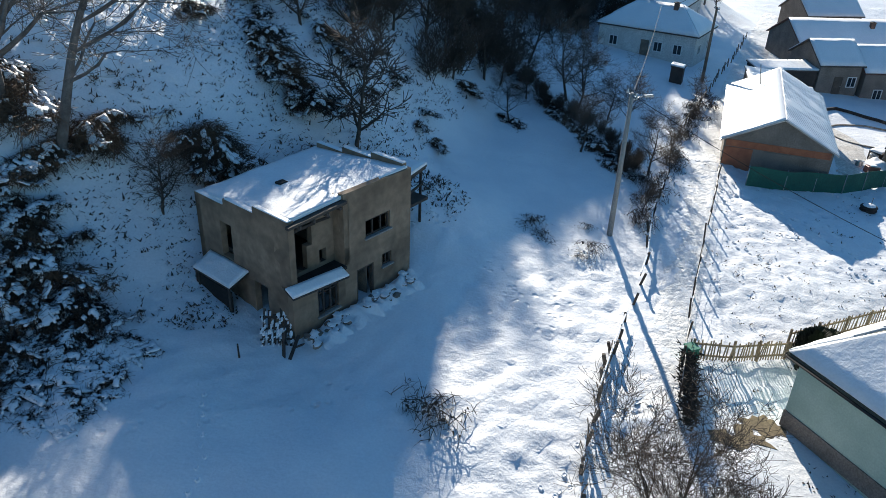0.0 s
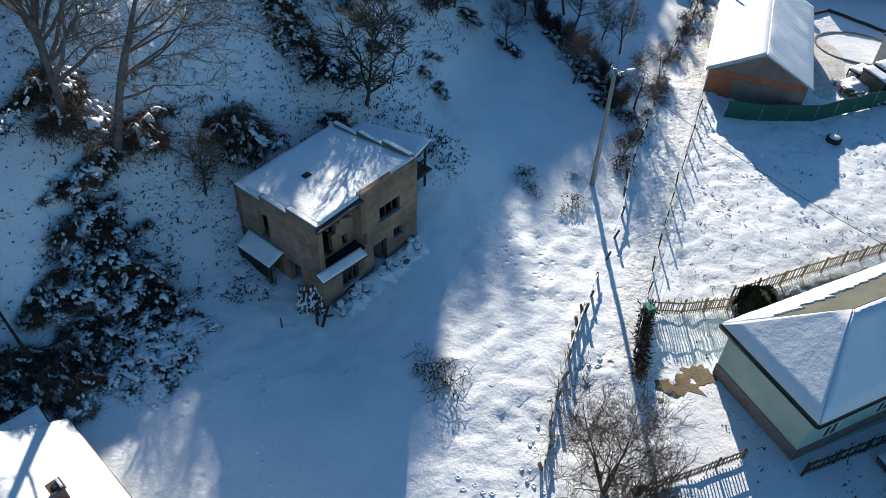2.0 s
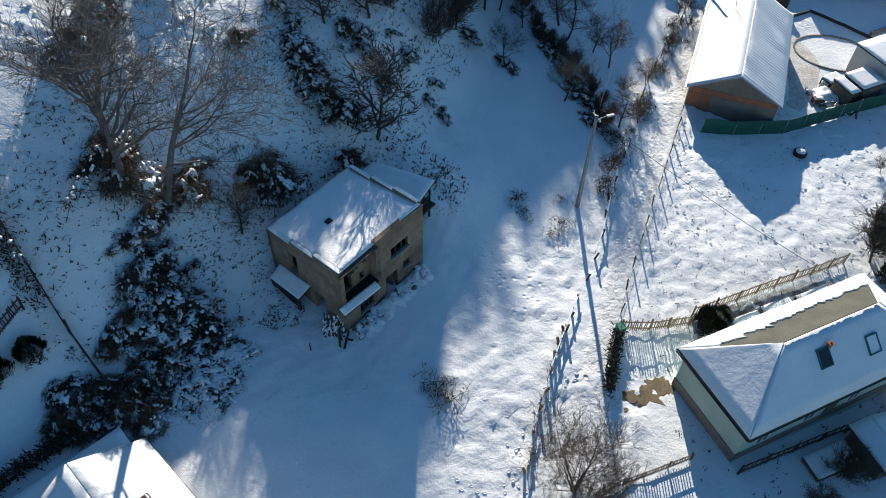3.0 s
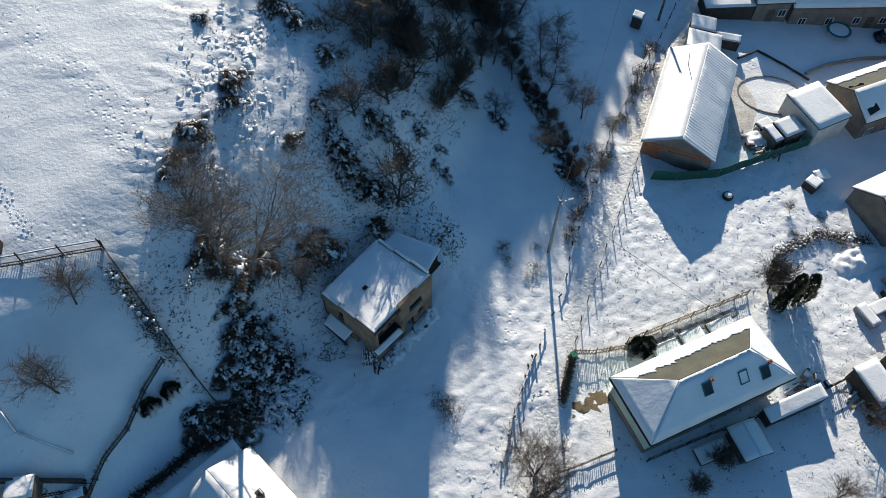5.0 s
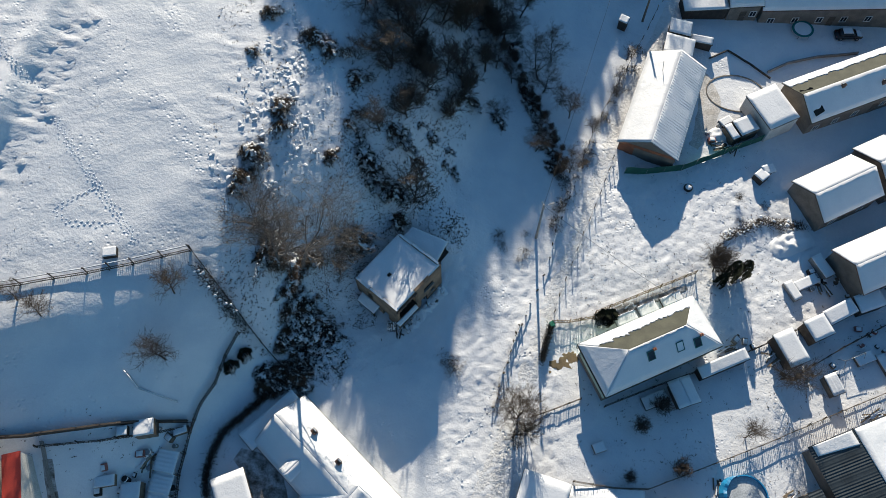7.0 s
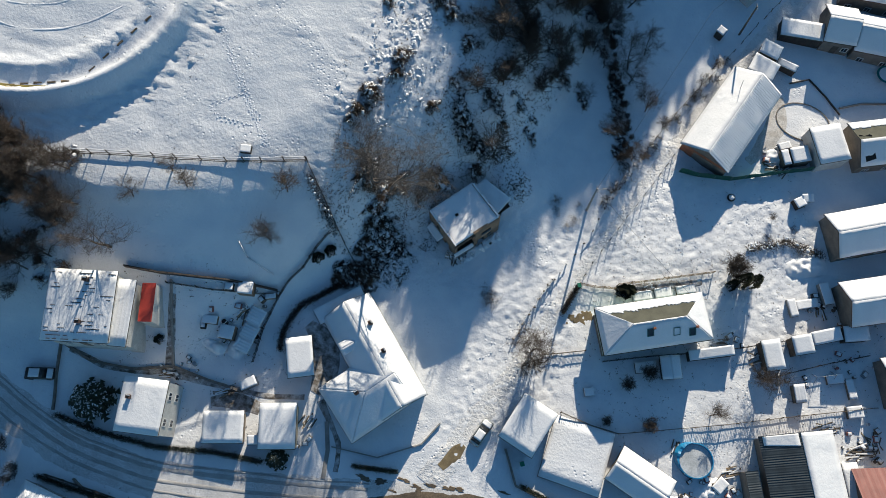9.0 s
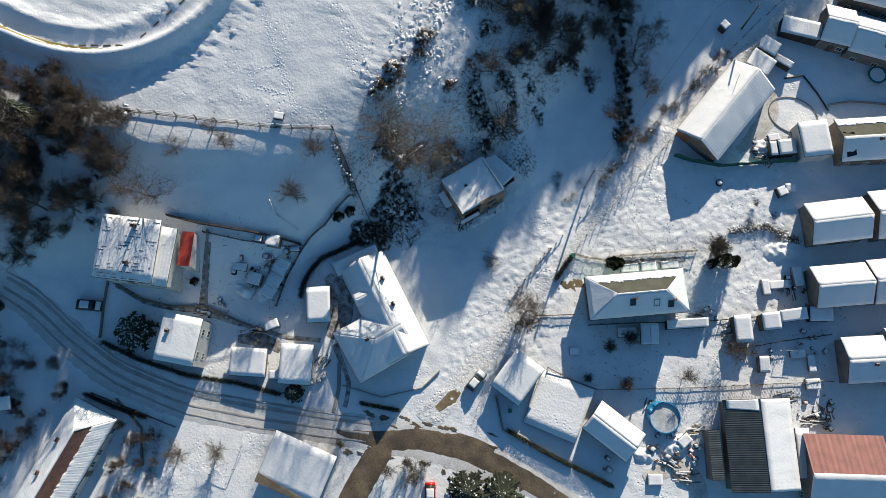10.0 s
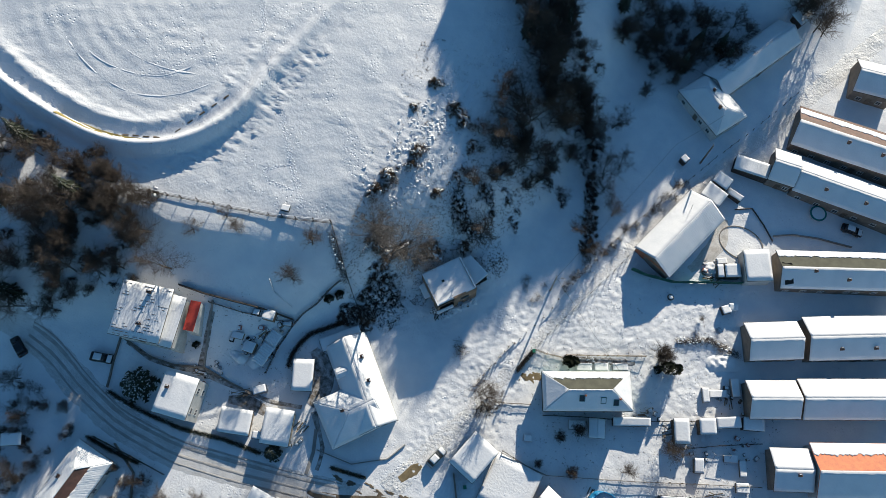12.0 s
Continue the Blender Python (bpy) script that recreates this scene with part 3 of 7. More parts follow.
house("shed", "garden shed with shaded snow roof at the row's end", "shed", (56.3, 35.1), 4.0, 2.5, 20.0, 2.0, 0.4, kind="shed", windows=False, walls=WOOD_DARK, over=0.15, group="garden sheds")
house("hutch", "small hutch with a ribbed snowy roof", "hutch", (49.5, 23.7), 1.8, 2.8, 21.2, 1.4, 0.3, kind="shed", windows=False, walls=WOOD, rib=0.5, over=0.1)
row = dict(walls=PLASTER_GREY, over=0.3, blank="w")
house("house", "gabled row house with sunlit and shaded snow slopes", "house", (54.3, 51.2), 10.4, 7.4, 26.5, 3.6, 2.3, group="row houses", **row)
house("house", "longer gabled row house continuing the terrace", "house", (69.4, 59.0), 21.0, 8.6, 26.0, 4.0, 2.5, group="row houses", chimneys=((-4.5, -2.4, 0.7), (2.0, -2.4, 0.7)), **row)
house("house", "gabled row house with streaky melting snow", "house", (57.7, 40.6), 9.6, 7.2, 24.4, 3.6, 2.3, group="row houses", roof=TILE_BROWN, **row)
house("house", "gabled row house with a dormer under snow", "house", (72.0, 47.3), 21.0, 7.7, 24.6, 4.0, 2.4, group="row houses", roof=TILE_BROWN, **row)
house("house", "small house with one broad shaded snow slope", "house", (64.9, 30.0), 7.4, 7.8, 22.8, 3.4, 1.8, group="row houses", chimneys=((0.8, -1.0, 0.6),), **row)
house("house", "house with orange tiles showing through melting snow", "house", (76.0, 34.8), 16.5, 10.0, 24.0, 4.2, 3.0, roof=TILE_ORANGE, partial={"n": (0.55, 1.0)}, walls=PLASTER_W)
shop = house("workshop", "workshop with dark corrugated sheets and one snowy slope", "workshop", (51.6, 10.6), 14.6, 11.0, 111.3, 3.8, 1.7, roof=SHEET_DARK, snow=("s",), bare_rib=0.36, walls=PLASTER_GREY, windows=False)
sheet("snow_patch", [(5.4, 0.3, 5.42), (7.2, 0.3, 5.42), (7.2, 5.0, 3.98), (5.9, 5.0, 3.98)], 0.09, ROOF_SNOW, shop, nu=10, nv=8, rough=0.03, rib=0.36, rib_amp=0.02, soft_edge=True, label="leftover snow on the dark sheets")
house("lean_to", "dark low roof beside the workshop", "annex", (45.2, 6.6), 8.0, 2.0, 111.3, 3.0, 0.3, kind="shed", roof=SHEET_DARK, snow=(), bare_rib=0.36, windows=False, walls=PLASTER_GREY, over=0.1)
house("lean_to", "flat snowy annex between workshop and red house", "annex", (59.0, 11.8), 2.4, 8.0, 21.3, 2.9, 0.2, kind="shed", windows=False, over=0.05)
house("house", "house with a faded red metal roof, shaded slope snowed", "house", (65.9, 11.0), 13.0, 12.0, 18.0, 4.2, 2.6, roof=TILE_PINK, snow=("s",), bare_rib=0.4, walls=PLASTER_GREY)
house("house", "long house under smooth blue-shaded snow by the lane", "house", (58.5, 97.4), 28.0, 9.6, 3.6, 4.0, 2.6, roof=TILE_BROWN, partial={"n": (0.45, 0.8)}, chimneys=((-3.5, -1.5, 0.8), (3.5, -1.8, 0.8)), **row)
house("house", "short gabled house end with snow", "house", (45.3, 86.0), 5.5, 7.4, 4.5, 3.4, 2.2, group="row houses", **row)
house("house", "long gabled terrace with snow and small chimneys", "house", (60.0, 86.4), 24.0, 7.6, 2.2, 4.0, 2.4, group="row houses", roof=TILE_BROWN, chimneys=((-6.0, -1.8, 0.7), (2.0, -1.8, 0.7)), **row)
house("shed", "shed with a ribbed corrugated snow roof by the lane", "shed", (39.4, 83.8), 7.2, 3.3, 4.5, 2.2, 0.3, kind="shed", rib=0.5, windows=False, walls=WOOD_DARK, over=0.15)
house("barn", "brick barn with snow-white gabled roof beside the lane", "barn", (30.6, 63.8), 17.4, 8.9, 69.5, 2.95, 2.3, windows=False, walls=PLASTER_GREY, roof=METAL, rib=0.0, base=-3.1, thick=0.07)
barn = bpy.data.objects["barn"]
box("brick_band", -8.36, 0, 2.65, 0.06, 7.9, 0.55, BRICK, barn, label="band of bare red brick under the gable")
box("brick_band", -8.36, 2.9, 1.1, 0.06, 2.2, 2.4, BRICK, barn, label="patch of bare red brick beside the door")
box("barn_door", -8.37, -0.6, 1.1, 0.08, 3.2, 2.4, PLASTER_GREY, barn, label="grey sheet-metal barn door")
tube("roof_mast", [(4.6, 1.6, 4.2), (4.9, 2.0, 6.2)], [0.05, 0.04], METAL, barn)
for k in range(38):
    x = -8.5 + k * 0.455
    bm = bmesh.new()
    sl = math.atan2(2.3, 4.45)
    add_box(bm, x, -2.25, 2.80 + 2.3 * (1 - 2.25 / 4.45) + 0.17, 0.16, 4.9, 0.05, tilt=math.degrees(sl))
    part("roof_rib", bm, ROOF_SNOW, barn)
house("lean_to", "low snowy annex behind the barn", "annex", (34.1, 74.3), 3.8, 4.5, 74.7, 2.8, 0.3, kind="shed", windows=False, walls=WOOD, over=0.15)
house("lean_to", "smaller stepped snowy annex behind the barn", "annex", (34.8, 78.1), 2.9, 3.4, 77.3, 2.5, 0.3, kind="shed", windows=False, walls=WOOD, over=0.15)
house("shelter", "narrow snow-topped shelter in the yard", "shelter", (38.2, 76.8), 3.5, 1.3, -13.1, 1.6, 0.2, kind="shed", windows=False, walls=WOOD_DARK, over=0.1)
house("outbuilding", "pale outbuilding with flat snow roof", "outbuilding", (46.8, 64.0), 5.2, 6.4, 26.3, 3.3, 0.3, kind="shed", windows=False, over=0.1)
terrace = house("house", "long terrace house, one slope bare olive, one snowy", "house", (62.2, 70.0), 25.0, 7.9, 23.0, 4.0, 2.2, roof=FELT_OLIVE, partial={"n": (0.62, 1.0)}, chimneys=((-6.0, -0.8, 0.6), (0.5, -2.2, 0.8)), **row)
# near-black ragged sheet over the roof end nearest the outbuilding
sheet("torn_felt", [(-12.2, 1.0, 5.65), (-10.4, 0.6, 5.85), (-10.0, -3.0, 4.55), (-11.6, -3.3, 4.45)], 0.22, DARK, terrace, nu=10, nv=6, rough=0.05, ragged=0.12, seed=2.0, label="dark torn roofing felt where the snow has slid off")
house("hutch", "small snowy hutch in the yard", "hutch", (40.8, 60.4), 1.3, 2.6, 25.7, 1.8, 0.2, kind="shed", windows=False, walls=WOOD, over=0.08)
house("shed", "small white-roofed shed in the yard", "shed", (42.9, 61.4), 3.1, 2.7, 25.7, 2.1, 0.2, kind="shed", windows=False, walls=WOOD, over=0.08)
house("house", "long wing of a farmhouse under blue-shaded snow", "house", (31.3, 106.8), 22.5, 7.2, 61.0, 3.4, 2.2, walls=PLASTER_W)
house("house", "white farmhouse with a hipped snowy roof beside the lane", "house", (27.05, 92.9), 12.6, 8.3, -32.8, 3.4, 2.6, kind="hip", inset=(3.6, 3.6), walls=PLASTER_W, chimneys=((-1.5, 0.6, 0.9), (2.2, -0.8, 0.9)))
house("house", "gabled house at the lane's far end", "house", (57.0, 113.5), 9.0, 8.0, 8.0, 4.0, 2.6, **row)
house("garage", "brown garage with snow roof under a bare tree", "garage", (10.8, 7.4), 5.8, 7.4, -17.4, 2.5, 0.4, kind="shed", windows=False, walls=WOOD_DARK)
house("terrace", "walled flat terrace of trodden snow behind the garage", "terrace", (18.9, 5.4), 9.2, 9.4, -3.0, 0.8, 0.1, kind="shed", windows=False, walls=PLASTER_GREY, over=0.05, tread=True, thick=0.2)
house("shed", "long gabled shed with one sunlit snow slope", "shed", (28.4, 4.6), 8.8, 5.6, -18.6, 2.6, 1.2, windows=False, walls=WOOD)
e = house("house", "low building with snowy roof and bare plank eave", "house", (-17.6, -17.8), 10.7, 8.2, -3.1, 2.6, 0.7, kind="shed", walls=WOOD_LIGHT, windows=False)
sheet("plank_strip", [(-5.3, -2.9, 2.75), (5.3, -4.1, 2.68), (5.3, -4.4, 2.6), (-5.3, -4.4, 2.6)], 0.22, WOOD_LIGHT, e, nu=12, nv=2, label="bare sunlit planks along the eave")
house("privy", "small upright wooden privy with snow cap", "privy", (26.2, 79.5), 1.5, 1.5, 65.2, 1.9, 0.15, kind="shed", windows=False, walls=WOOD_DARK, over=0.1)
house("shed", "small dark shed with snow at the wood's edge", "shed", (38.0, 121.0), 4.6, 3.2, 63.3, 2.6, 0.5, kind="shed", windows=False, walls=WOOD_DARK)
# ---- roads ----
ROAD = mat("packed_snow_road", (0.70, 0.70, 0.71), (0.58, 0.575, 0.57), 0.6, 0.5, 6, 0.4)
MUD = mat("wet_brown_asphalt", (0.19, 0.145, 0.095), (0.095, 0.075, 0.055), 0.5, 0.35, 5, 0.3, fine_amount=0.5)
ribbon("road", [(-95, -2), (-73, -6.8), (-68, -7.8), (-60.8, -11.2), (-50.7, -14.2), (-39, -14.8), (-27.7, -12.9), (-17.5, -10.8), (-8, -8.8), (1.0, -7.2), (14.0, -7.2)], [6, 6, 6, 6.5, 6.5, 6, 6, 6, 6.5, 7, 6], ROAD, "village road of packed snow with wheel tracks", lift=0.06)
ribbon("road", [(-14, -10.6), (-8.4, -9.9), (-4.9, -8.9), (-0.4, -7.1), (7.4, -6.2), (13.5, -7.0), (20.0, -8.0), (28.0, -9.8), (34.0, -11.8)], [0.8, 3.2, 4.2, 4.4, 4.8, 4.4, 4.0, 3.4, 1.5], MUD, "wet brown road junction cleared of snow", lift=0.09, step=0.5)
cover = thing("sheet_cover", pose(0, 0, 0), "long cover of corrugated sheets under ribbed snow on posts", "cover")
for lo, hi, drop in ((0.0, 0.36, 0.0), (0.34, 0.70, 0.12), (0.68, 1.0, 0.24)):
    ends = [Vector((-31.5, 12.4, 0)), Vector((-32.6, 5.8, 0))]
    quad = []
    for f, sd in ((lo, 1.25), (hi, 1.25), (hi, -1.25), (lo, -1.25)):
        q = ends[0].lerp(ends[1], f) + Vector((0.986, -0.164, 0)) * sd
        mid = ends[0].lerp(ends[1], (lo + hi) / 2)
        quad.append((q.x, q.y, ground_z(mid.x, mid.y) + 1.35 - drop - 0.25 * (f - lo)))
    sheet("corrugated_sheet", quad, 0.05, METAL, cover, nu=14, nv=3, rib=0.45, rib_amp=0.02)
    sheet("snow_cover", [(x, y, z + 0.06) for x, y, z in quad], 0.10, ROOF_SNOW, cover, nu=24, nv=8, rough=0.05, rib=0.45, rib_amp=0.04, soft_edge=True, label="ribbed snow on the sheets")
    for x, y, z in quad:
        tube("post", [(x, y, ground_z(x, y) - 0.2), (x, y, z)], [0.05, 0.05], WOOD, cover)

# ---- the abandoned house: x along its front, y into its depth, origin at the front corner ----


def wall_grid(name, parent, length, tops, low, holes, m, material, thick=0.34, label="", jag=0.0, seed=1.0):
    """A wall with openings. tops: (from, to, height) steps; holes: (x0, x1, z0, z1). Local x runs along it, y into it."""
    xs = sorted({0.0, length, *[v for a, b, _ in tops for v in (a, b)], *[v for h in holes for v in h[:2]]})
    zs = sorted({low, *[t for _, _, t in tops], *[v for h in holes for v in h[2:]]})
    solid = {}
    for i, (x0, x1) in enumerate(zip(xs, xs[1:])):
        for j, (z0, z1) in enumerate(zip(zs, zs[1:])):
            cx, cz = (x0 + x1) / 2, (z0 + z1) / 2
            top = max(t for a, b, t in tops if a <= cx <= b)
            if cz < top and not any(h[0] < cx < h[1] and h[2] < cz < h[3] for h in holes):
                solid[i, j] = (x0, x1, z0, z1)
    bm = bmesh.new()
    memo = {}

    def vert(x, y, z):
        key = (round(x, 4), round(y, 4), round(z, 4))
        if key not in memo:
            d = jag * noise.noise((x * 1.3 + seed, z * 1.3, y))
            memo[key] = bm.verts.new((x + d * 0.5, y, z + d))
        return memo[key]

    for (i, j), (x0, x1, z0, z1) in solid.items():
        bm.faces.new([vert(x, 0, z) for x, z in ((x0, z0), (x1, z0), (x1, z1), (x0, z1))])
        bm.faces.new([vert(x, thick, z) for x, z in ((x0, z1), (x1, z1), (x1, z0), (x0, z0))])
        for di, dj, (xa, za), (xb, zb) in ((-1, 0, (x0, z1), (x0, z0)), (1, 0, (x1, z0), (x1, z1)), (0, -1, (x0, z0), (x1, z0)), (0, 1, (x1, z1), (x0, z1))):
            if (i + di, j + dj) not in solid:
                try:
                    bm.faces.new([vert(xb, 0, zb), vert(xa, 0, za), vert(xa, thick, za), vert(xb, thick, zb)])
                except ValueError:
                    pass
    bmesh.ops.recalc_face_normals(bm, faces=bm.faces)
    ob = part(name, bm, material, parent, label)
    ob.matrix_local = m
    return ob


def barred_window(parent, x, z, w, h, m, cols=3, broken=True):
    """An old wooden casement sunk into its opening, panes gone."""
    bm = bmesh.new()
    bars = [(-w / 2 + 0.05, 0, 0.10, h), (w / 2 - 0.05, 0, 0.10, h), (0, -h / 2 + 0.05, w, 0.10), (0, h / 2 - 0.05, w, 0.10)]
    bars += [(-w / 2 + w * k / cols, 0, 0.09, h) for k in range(1, cols)]
    bars += [(0, h * 0.18, w, 0.05)] if broken else []
    for dx, dz, sx, sz in bars:
        add_box(bm, dx, 0.14, dz, sx, 0.08, sz)
    win = part("window_frame", bm, WOOD_DARK, parent, "rotten wooden casement without glass")
    win.matrix_local = m @ pose(x, 0, z)
    box("sill", 0, 0.02, -h / 2 - 0.04, w + 0.2, 0.30, 0.08, CONCRETE, win, bevel=0.01)


def abandoned_house():
    e = thing("abandoned_house", pose(-6.25, 28.9, 0, 0, 0, 50.0), "abandoned two-storey plastered house, roofless openings and snow on its flat roof", "house")
    L, D = 8.05, 7.15
    front = pose(0, 0, 0)
    # front: right block full height, left block low with a recessed loggia over it
    wall_grid("wall", e, L - 3.3, [(0, L - 3.3, 5.55)], -2.2, [(0.80, 2.02, -0.95, 1.15), (1.45, 3.2, 2.72, 3.68), (2.62, 3.32, 0.62, 1.34)], pose(3.3, 0, 0), PLASTER, jag=0.02)
    wall_grid("wall", e, 3.3, [(0, 3.3, 1.75)], -2.4, [(1.5, 2.85, -0.35, 1.4)], front, PLASTER, jag=0.03)
    wall_grid("wall", e, 3.3, [(0, 3.3, 5.05)], 1.6, [(0.35, 1.95, 3.2, 4.25), (0.85, 1.6, 2.0, 4.25), (2.35, 2.8, 2.0, 2.7)], pose(0, 0.75, 0), PLASTER, jag=0.04, seed=4)
    wall_grid("wall", e, 0.75, [(0, 0.75, 5.4)], 1.75, [], pose(3.3, 0.75, 0, 0, 0, -90), PLASTER)
    box("balcony_floor", 1.65, 0.30, 1.72, 3.3, 0.95, 0.14, DARK, e, label="soot-black balcony floor")
    # side wall with its stepped parapet; the step heights fall towards the bank
    side = pose(0, D, 0, 0, 0, -90)
    wall_grid("wall", e, D, [(0, 2.35, 4.55), (2.35, 4.65, 4.9), (4.65, D, 5.25)], -2.4, [(1.9, 2.8, 1.7, 3.6), (4.3, 5.3, -1.6, 1.2)], side, PLASTER, jag=0.03, seed=2, label="plastered side wall with stepped top")
    far = pose(L, 0.34, 0, 0, 0, 90)
    wall_grid("wall", e, D - 0.68, [(0, 2.2, 5.75), (2.2, 4.4, 5.45), (4.4, D - 0.68, 5.15)], -2.0, [(2.6, 3.6, 0.2, 2.2)], far, PLASTER, jag=0.02, seed=7)
    wall_grid("wall", e, L, [(0, L, 4.45)], -2.0, [], pose(L, D, 0, 0, 0, 180), PLASTER)
    box("upper_floor", L / 2, D / 2, 1.9, L - 0.7, D - 1.6, 0.2, WOOD_DARK, e)
    box("partition", 3.6, D / 2, 1.5, 0.2, D - 0.8, 6.0, PLASTER_GREY, e)
    box("ground_floor", L / 2, D / 2, -1.15, L - 0.7, D - 0.7, 0.2, CONCRETE, e)
    # windows and doors
    barred_window(e, 3.3 + 2.32, 3.2, 1.72, 0.94, front, cols=3, broken=False)
    barred_window(e, 2.17, 0.52, 1.33, 1.73, front, cols=3)
    barred_window(e, 3.3 + 2.97, 0.98, 0.68, 0.70, front, cols=2, broken=False)
    bm = bmesh.new()
    for dx, sx, sz, zz in ((4.15, 0.1, 2.1, 0.1), (5.27, 0.1, 2.1, 0.1), (4.71, 1.2, 0.1, 1.1)):
        add_box(bm, dx, 0.12, zz, sx, 0.16, sz)
    part("door_frame", bm, WOOD_DARK, e, "grey door frame without a door")
    box("door_leaf", 4.95, 0.75, 0.05, 0.06, 0.95, 1.95, WOOD, e, rz=12, label="weathered door leaf standing ajar")
    box("lintel", 1.15, 0.70, 4.32, 1.9, 0.18, 0.14, WOOD_DARK, e)
    # roof: deck, eave beams, snow
    zc = lambda x, y: 5.22 + 0.045 * x - 0.115 * y
    quad = [(0.16, 0.1), (L - 0.16, 0.1), (L - 0.16, D), (0.16, D)]
    sheet("roof", [(x, y, zc(x, y) - 0.20) for x, y in quad], 0.14, ROOF_UNDER, e, nu=4, nv=4)
    sheet("snow_cover", [(x, y, zc(x, y) - 0.05) for x, y in quad], 0.16, ROOF_SNOW, e, nu=24, nv=22, rough=0.05, soft_edge=True, seed=3.3, label="smooth snow dappled by branch shadows")
    bm = bmesh.new()
    add_box(bm, 1.6, -0.12, zc(1.6, 0) - 0.14, 3.5, 0.24, 0.14, roll=-2.5)
    part("eave_board", bm, WOOD_DARK, e, "dark sagging eave board")
    for x in (0.5, 1.3, 2.1, 2.9):
        box("rafter", x, 0.25, zc(x, 0) - 0.32, 0.12, 1.1, 0.14, WOOD_DARK, e, tilt=-4)
    box("rafter", 2.05, 0.1, zc(2, 0) - 0.62, 0.10, 0.9, 0.12, WOOD_DARK, e, rz=25, tilt=-28)
    for x, y, w in ((0.1, 1.25, 2.4), (0.1, 3.6, 2.2), (0.1, 6.0, 2.2)):
        box("snow_ridge", 0.16, y, {1.25: 5.27, 3.6: 4.92, 6.0: 4.57}[y], 0.30, w, 0.07, ROOF_SNOW, e, bevel=0.03)
    for y, w, z in ((1.4, 2.2, 5.77), (3.6, 2.1, 5.47), (5.8, 2.1, 5.17)):
        box("snow_ridge", L - 0.17, y, z, 0.30, w, 0.07, ROOF_SNOW, e, bevel=0.03)
    box("roof_hatch", 3.0, 4.1, zc(3, 4.1) + 0.14, 0.5, 0.42, 0.12, DARK, e, bevel=0.02, label="dark hole where the snow has fallen in")
    # canopy over the front window
    sheet("canopy", [(-0.40, 0.12, 1.98), (3.05, 0.12, 1.72), (3.05, -0.55, 1.40), (-0.40, -0.55, 1.66)], 0.10, WOOD_DARK, e, nu=4, nv=2)
    sheet("canopy_snow", [(-0.40, 0.0, 2.05), (3.05, 0.0, 1.79), (3.05, -0.55, 1.51), (-0.40, -0.55, 1.77)], 0.10, ROOF_SNOW, e, nu=14, nv=4, rough=0.04, soft_edge=True, label="thin snow on the sloping canopy")
    # low shelter against the side wall
    sheet("shelter_roof", [(-0.02, 3.2, 1.42), (-0.02, 6.3, 1.42), (-1.15, 6.2, 0.92), (-1.15, 3.3, 0.92)], 0.10, WOOD_DARK, e, nu=4, nv=3)
    sheet("shelter_snow", [(-0.02, 3.2, 1.53), (-0.02, 6.3, 1.53), (-1.15, 6.2, 1.03), (-1.15, 3.3, 1.03)], 0.14, ROOF_SNOW, e, nu=14, nv=8, rough=0.06, soft_edge=True, label="sagging snow on the shelter")
    for x, y in ((-1.05, 3.5), (-1.05, 6.0)):
        tube("post", [(x, y, -1.6), (x, y, 0.95)], [0.08, 0.07], WOOD_DARK, e)
    # near-black panel paints the shade of the hollow below the shelter roof
    box("shelter_side", -0.98, 4.75, -0.35, 0.06, 2.7, 2.1, DARK, e, label="black hollow under the shelter")
    box("shelter_back", -0.55, 6.15, 0.0, 1.1, 0.1, 2.2, WOOD_DARK, e)
        # open porch on the far side
    corners = [(8.1, 0.95), (11.4, 1.8), (10.1, 6.7), (8.1, 6.75)]
    sheet("porch_roof", [(x, y, 4.15 - 0.05 * (y - 1)) for x, y in corners], 0.12, WOOD_DARK, e, nu=4, nv=4)
    sheet("porch_snow", [(x, y, 4.28 - 0.05 * (y - 1)) for x, y in corners], 0.16, ROOF_SNOW, e, nu=12, nv=14, rough=0.05, soft_edge=True, label="smooth shaded snow on the porch roof")
    for x, y in ((11.1, 2.0), (9.6, 1.6), (10.0, 6.4)):
        tube("post", [(x, y, -1.5), (x, y, 4.15)], [0.09, 0.08], WOOD_DARK, e)
    box("porch_beam", 9.7, 1.5, 4.05, 3.4, 0.14, 0.18, WOOD_DARK, e, rz=14.5)
    box("porch_rail", 9.7, 1.55, 3.1, 3.0, 0.10, 0.10, WOOD_DARK, e, rz=14.5)
    box("porch_floor", 9.5, 3.8, 2.4, 2.9, 5.0, 0.16, WOOD_DARK, e, rz=3)
    box("porch_base", 9.0, 4.2, 0.9, 1.9, 4.4, 3.0, PLASTER_GREY, e)
    return e


abandoned_house()


def rock_mesh(name, seed, size):
    bm = bmesh.new()
    bmesh.ops.create_icosphere(bm, subdivisions=2, radius=size)
    for v in bm.verts:
        d = 0.75 + 0.5 * noise.noise(v.co * (1.6 / size) + Vector((seed, 0, 0)))
        v.co = v.co * d
        v.co.z *= 0.6
    me = bpy.data.meshes.new(name)
    bm.to_mesh(me)
    bm.free()
    return me


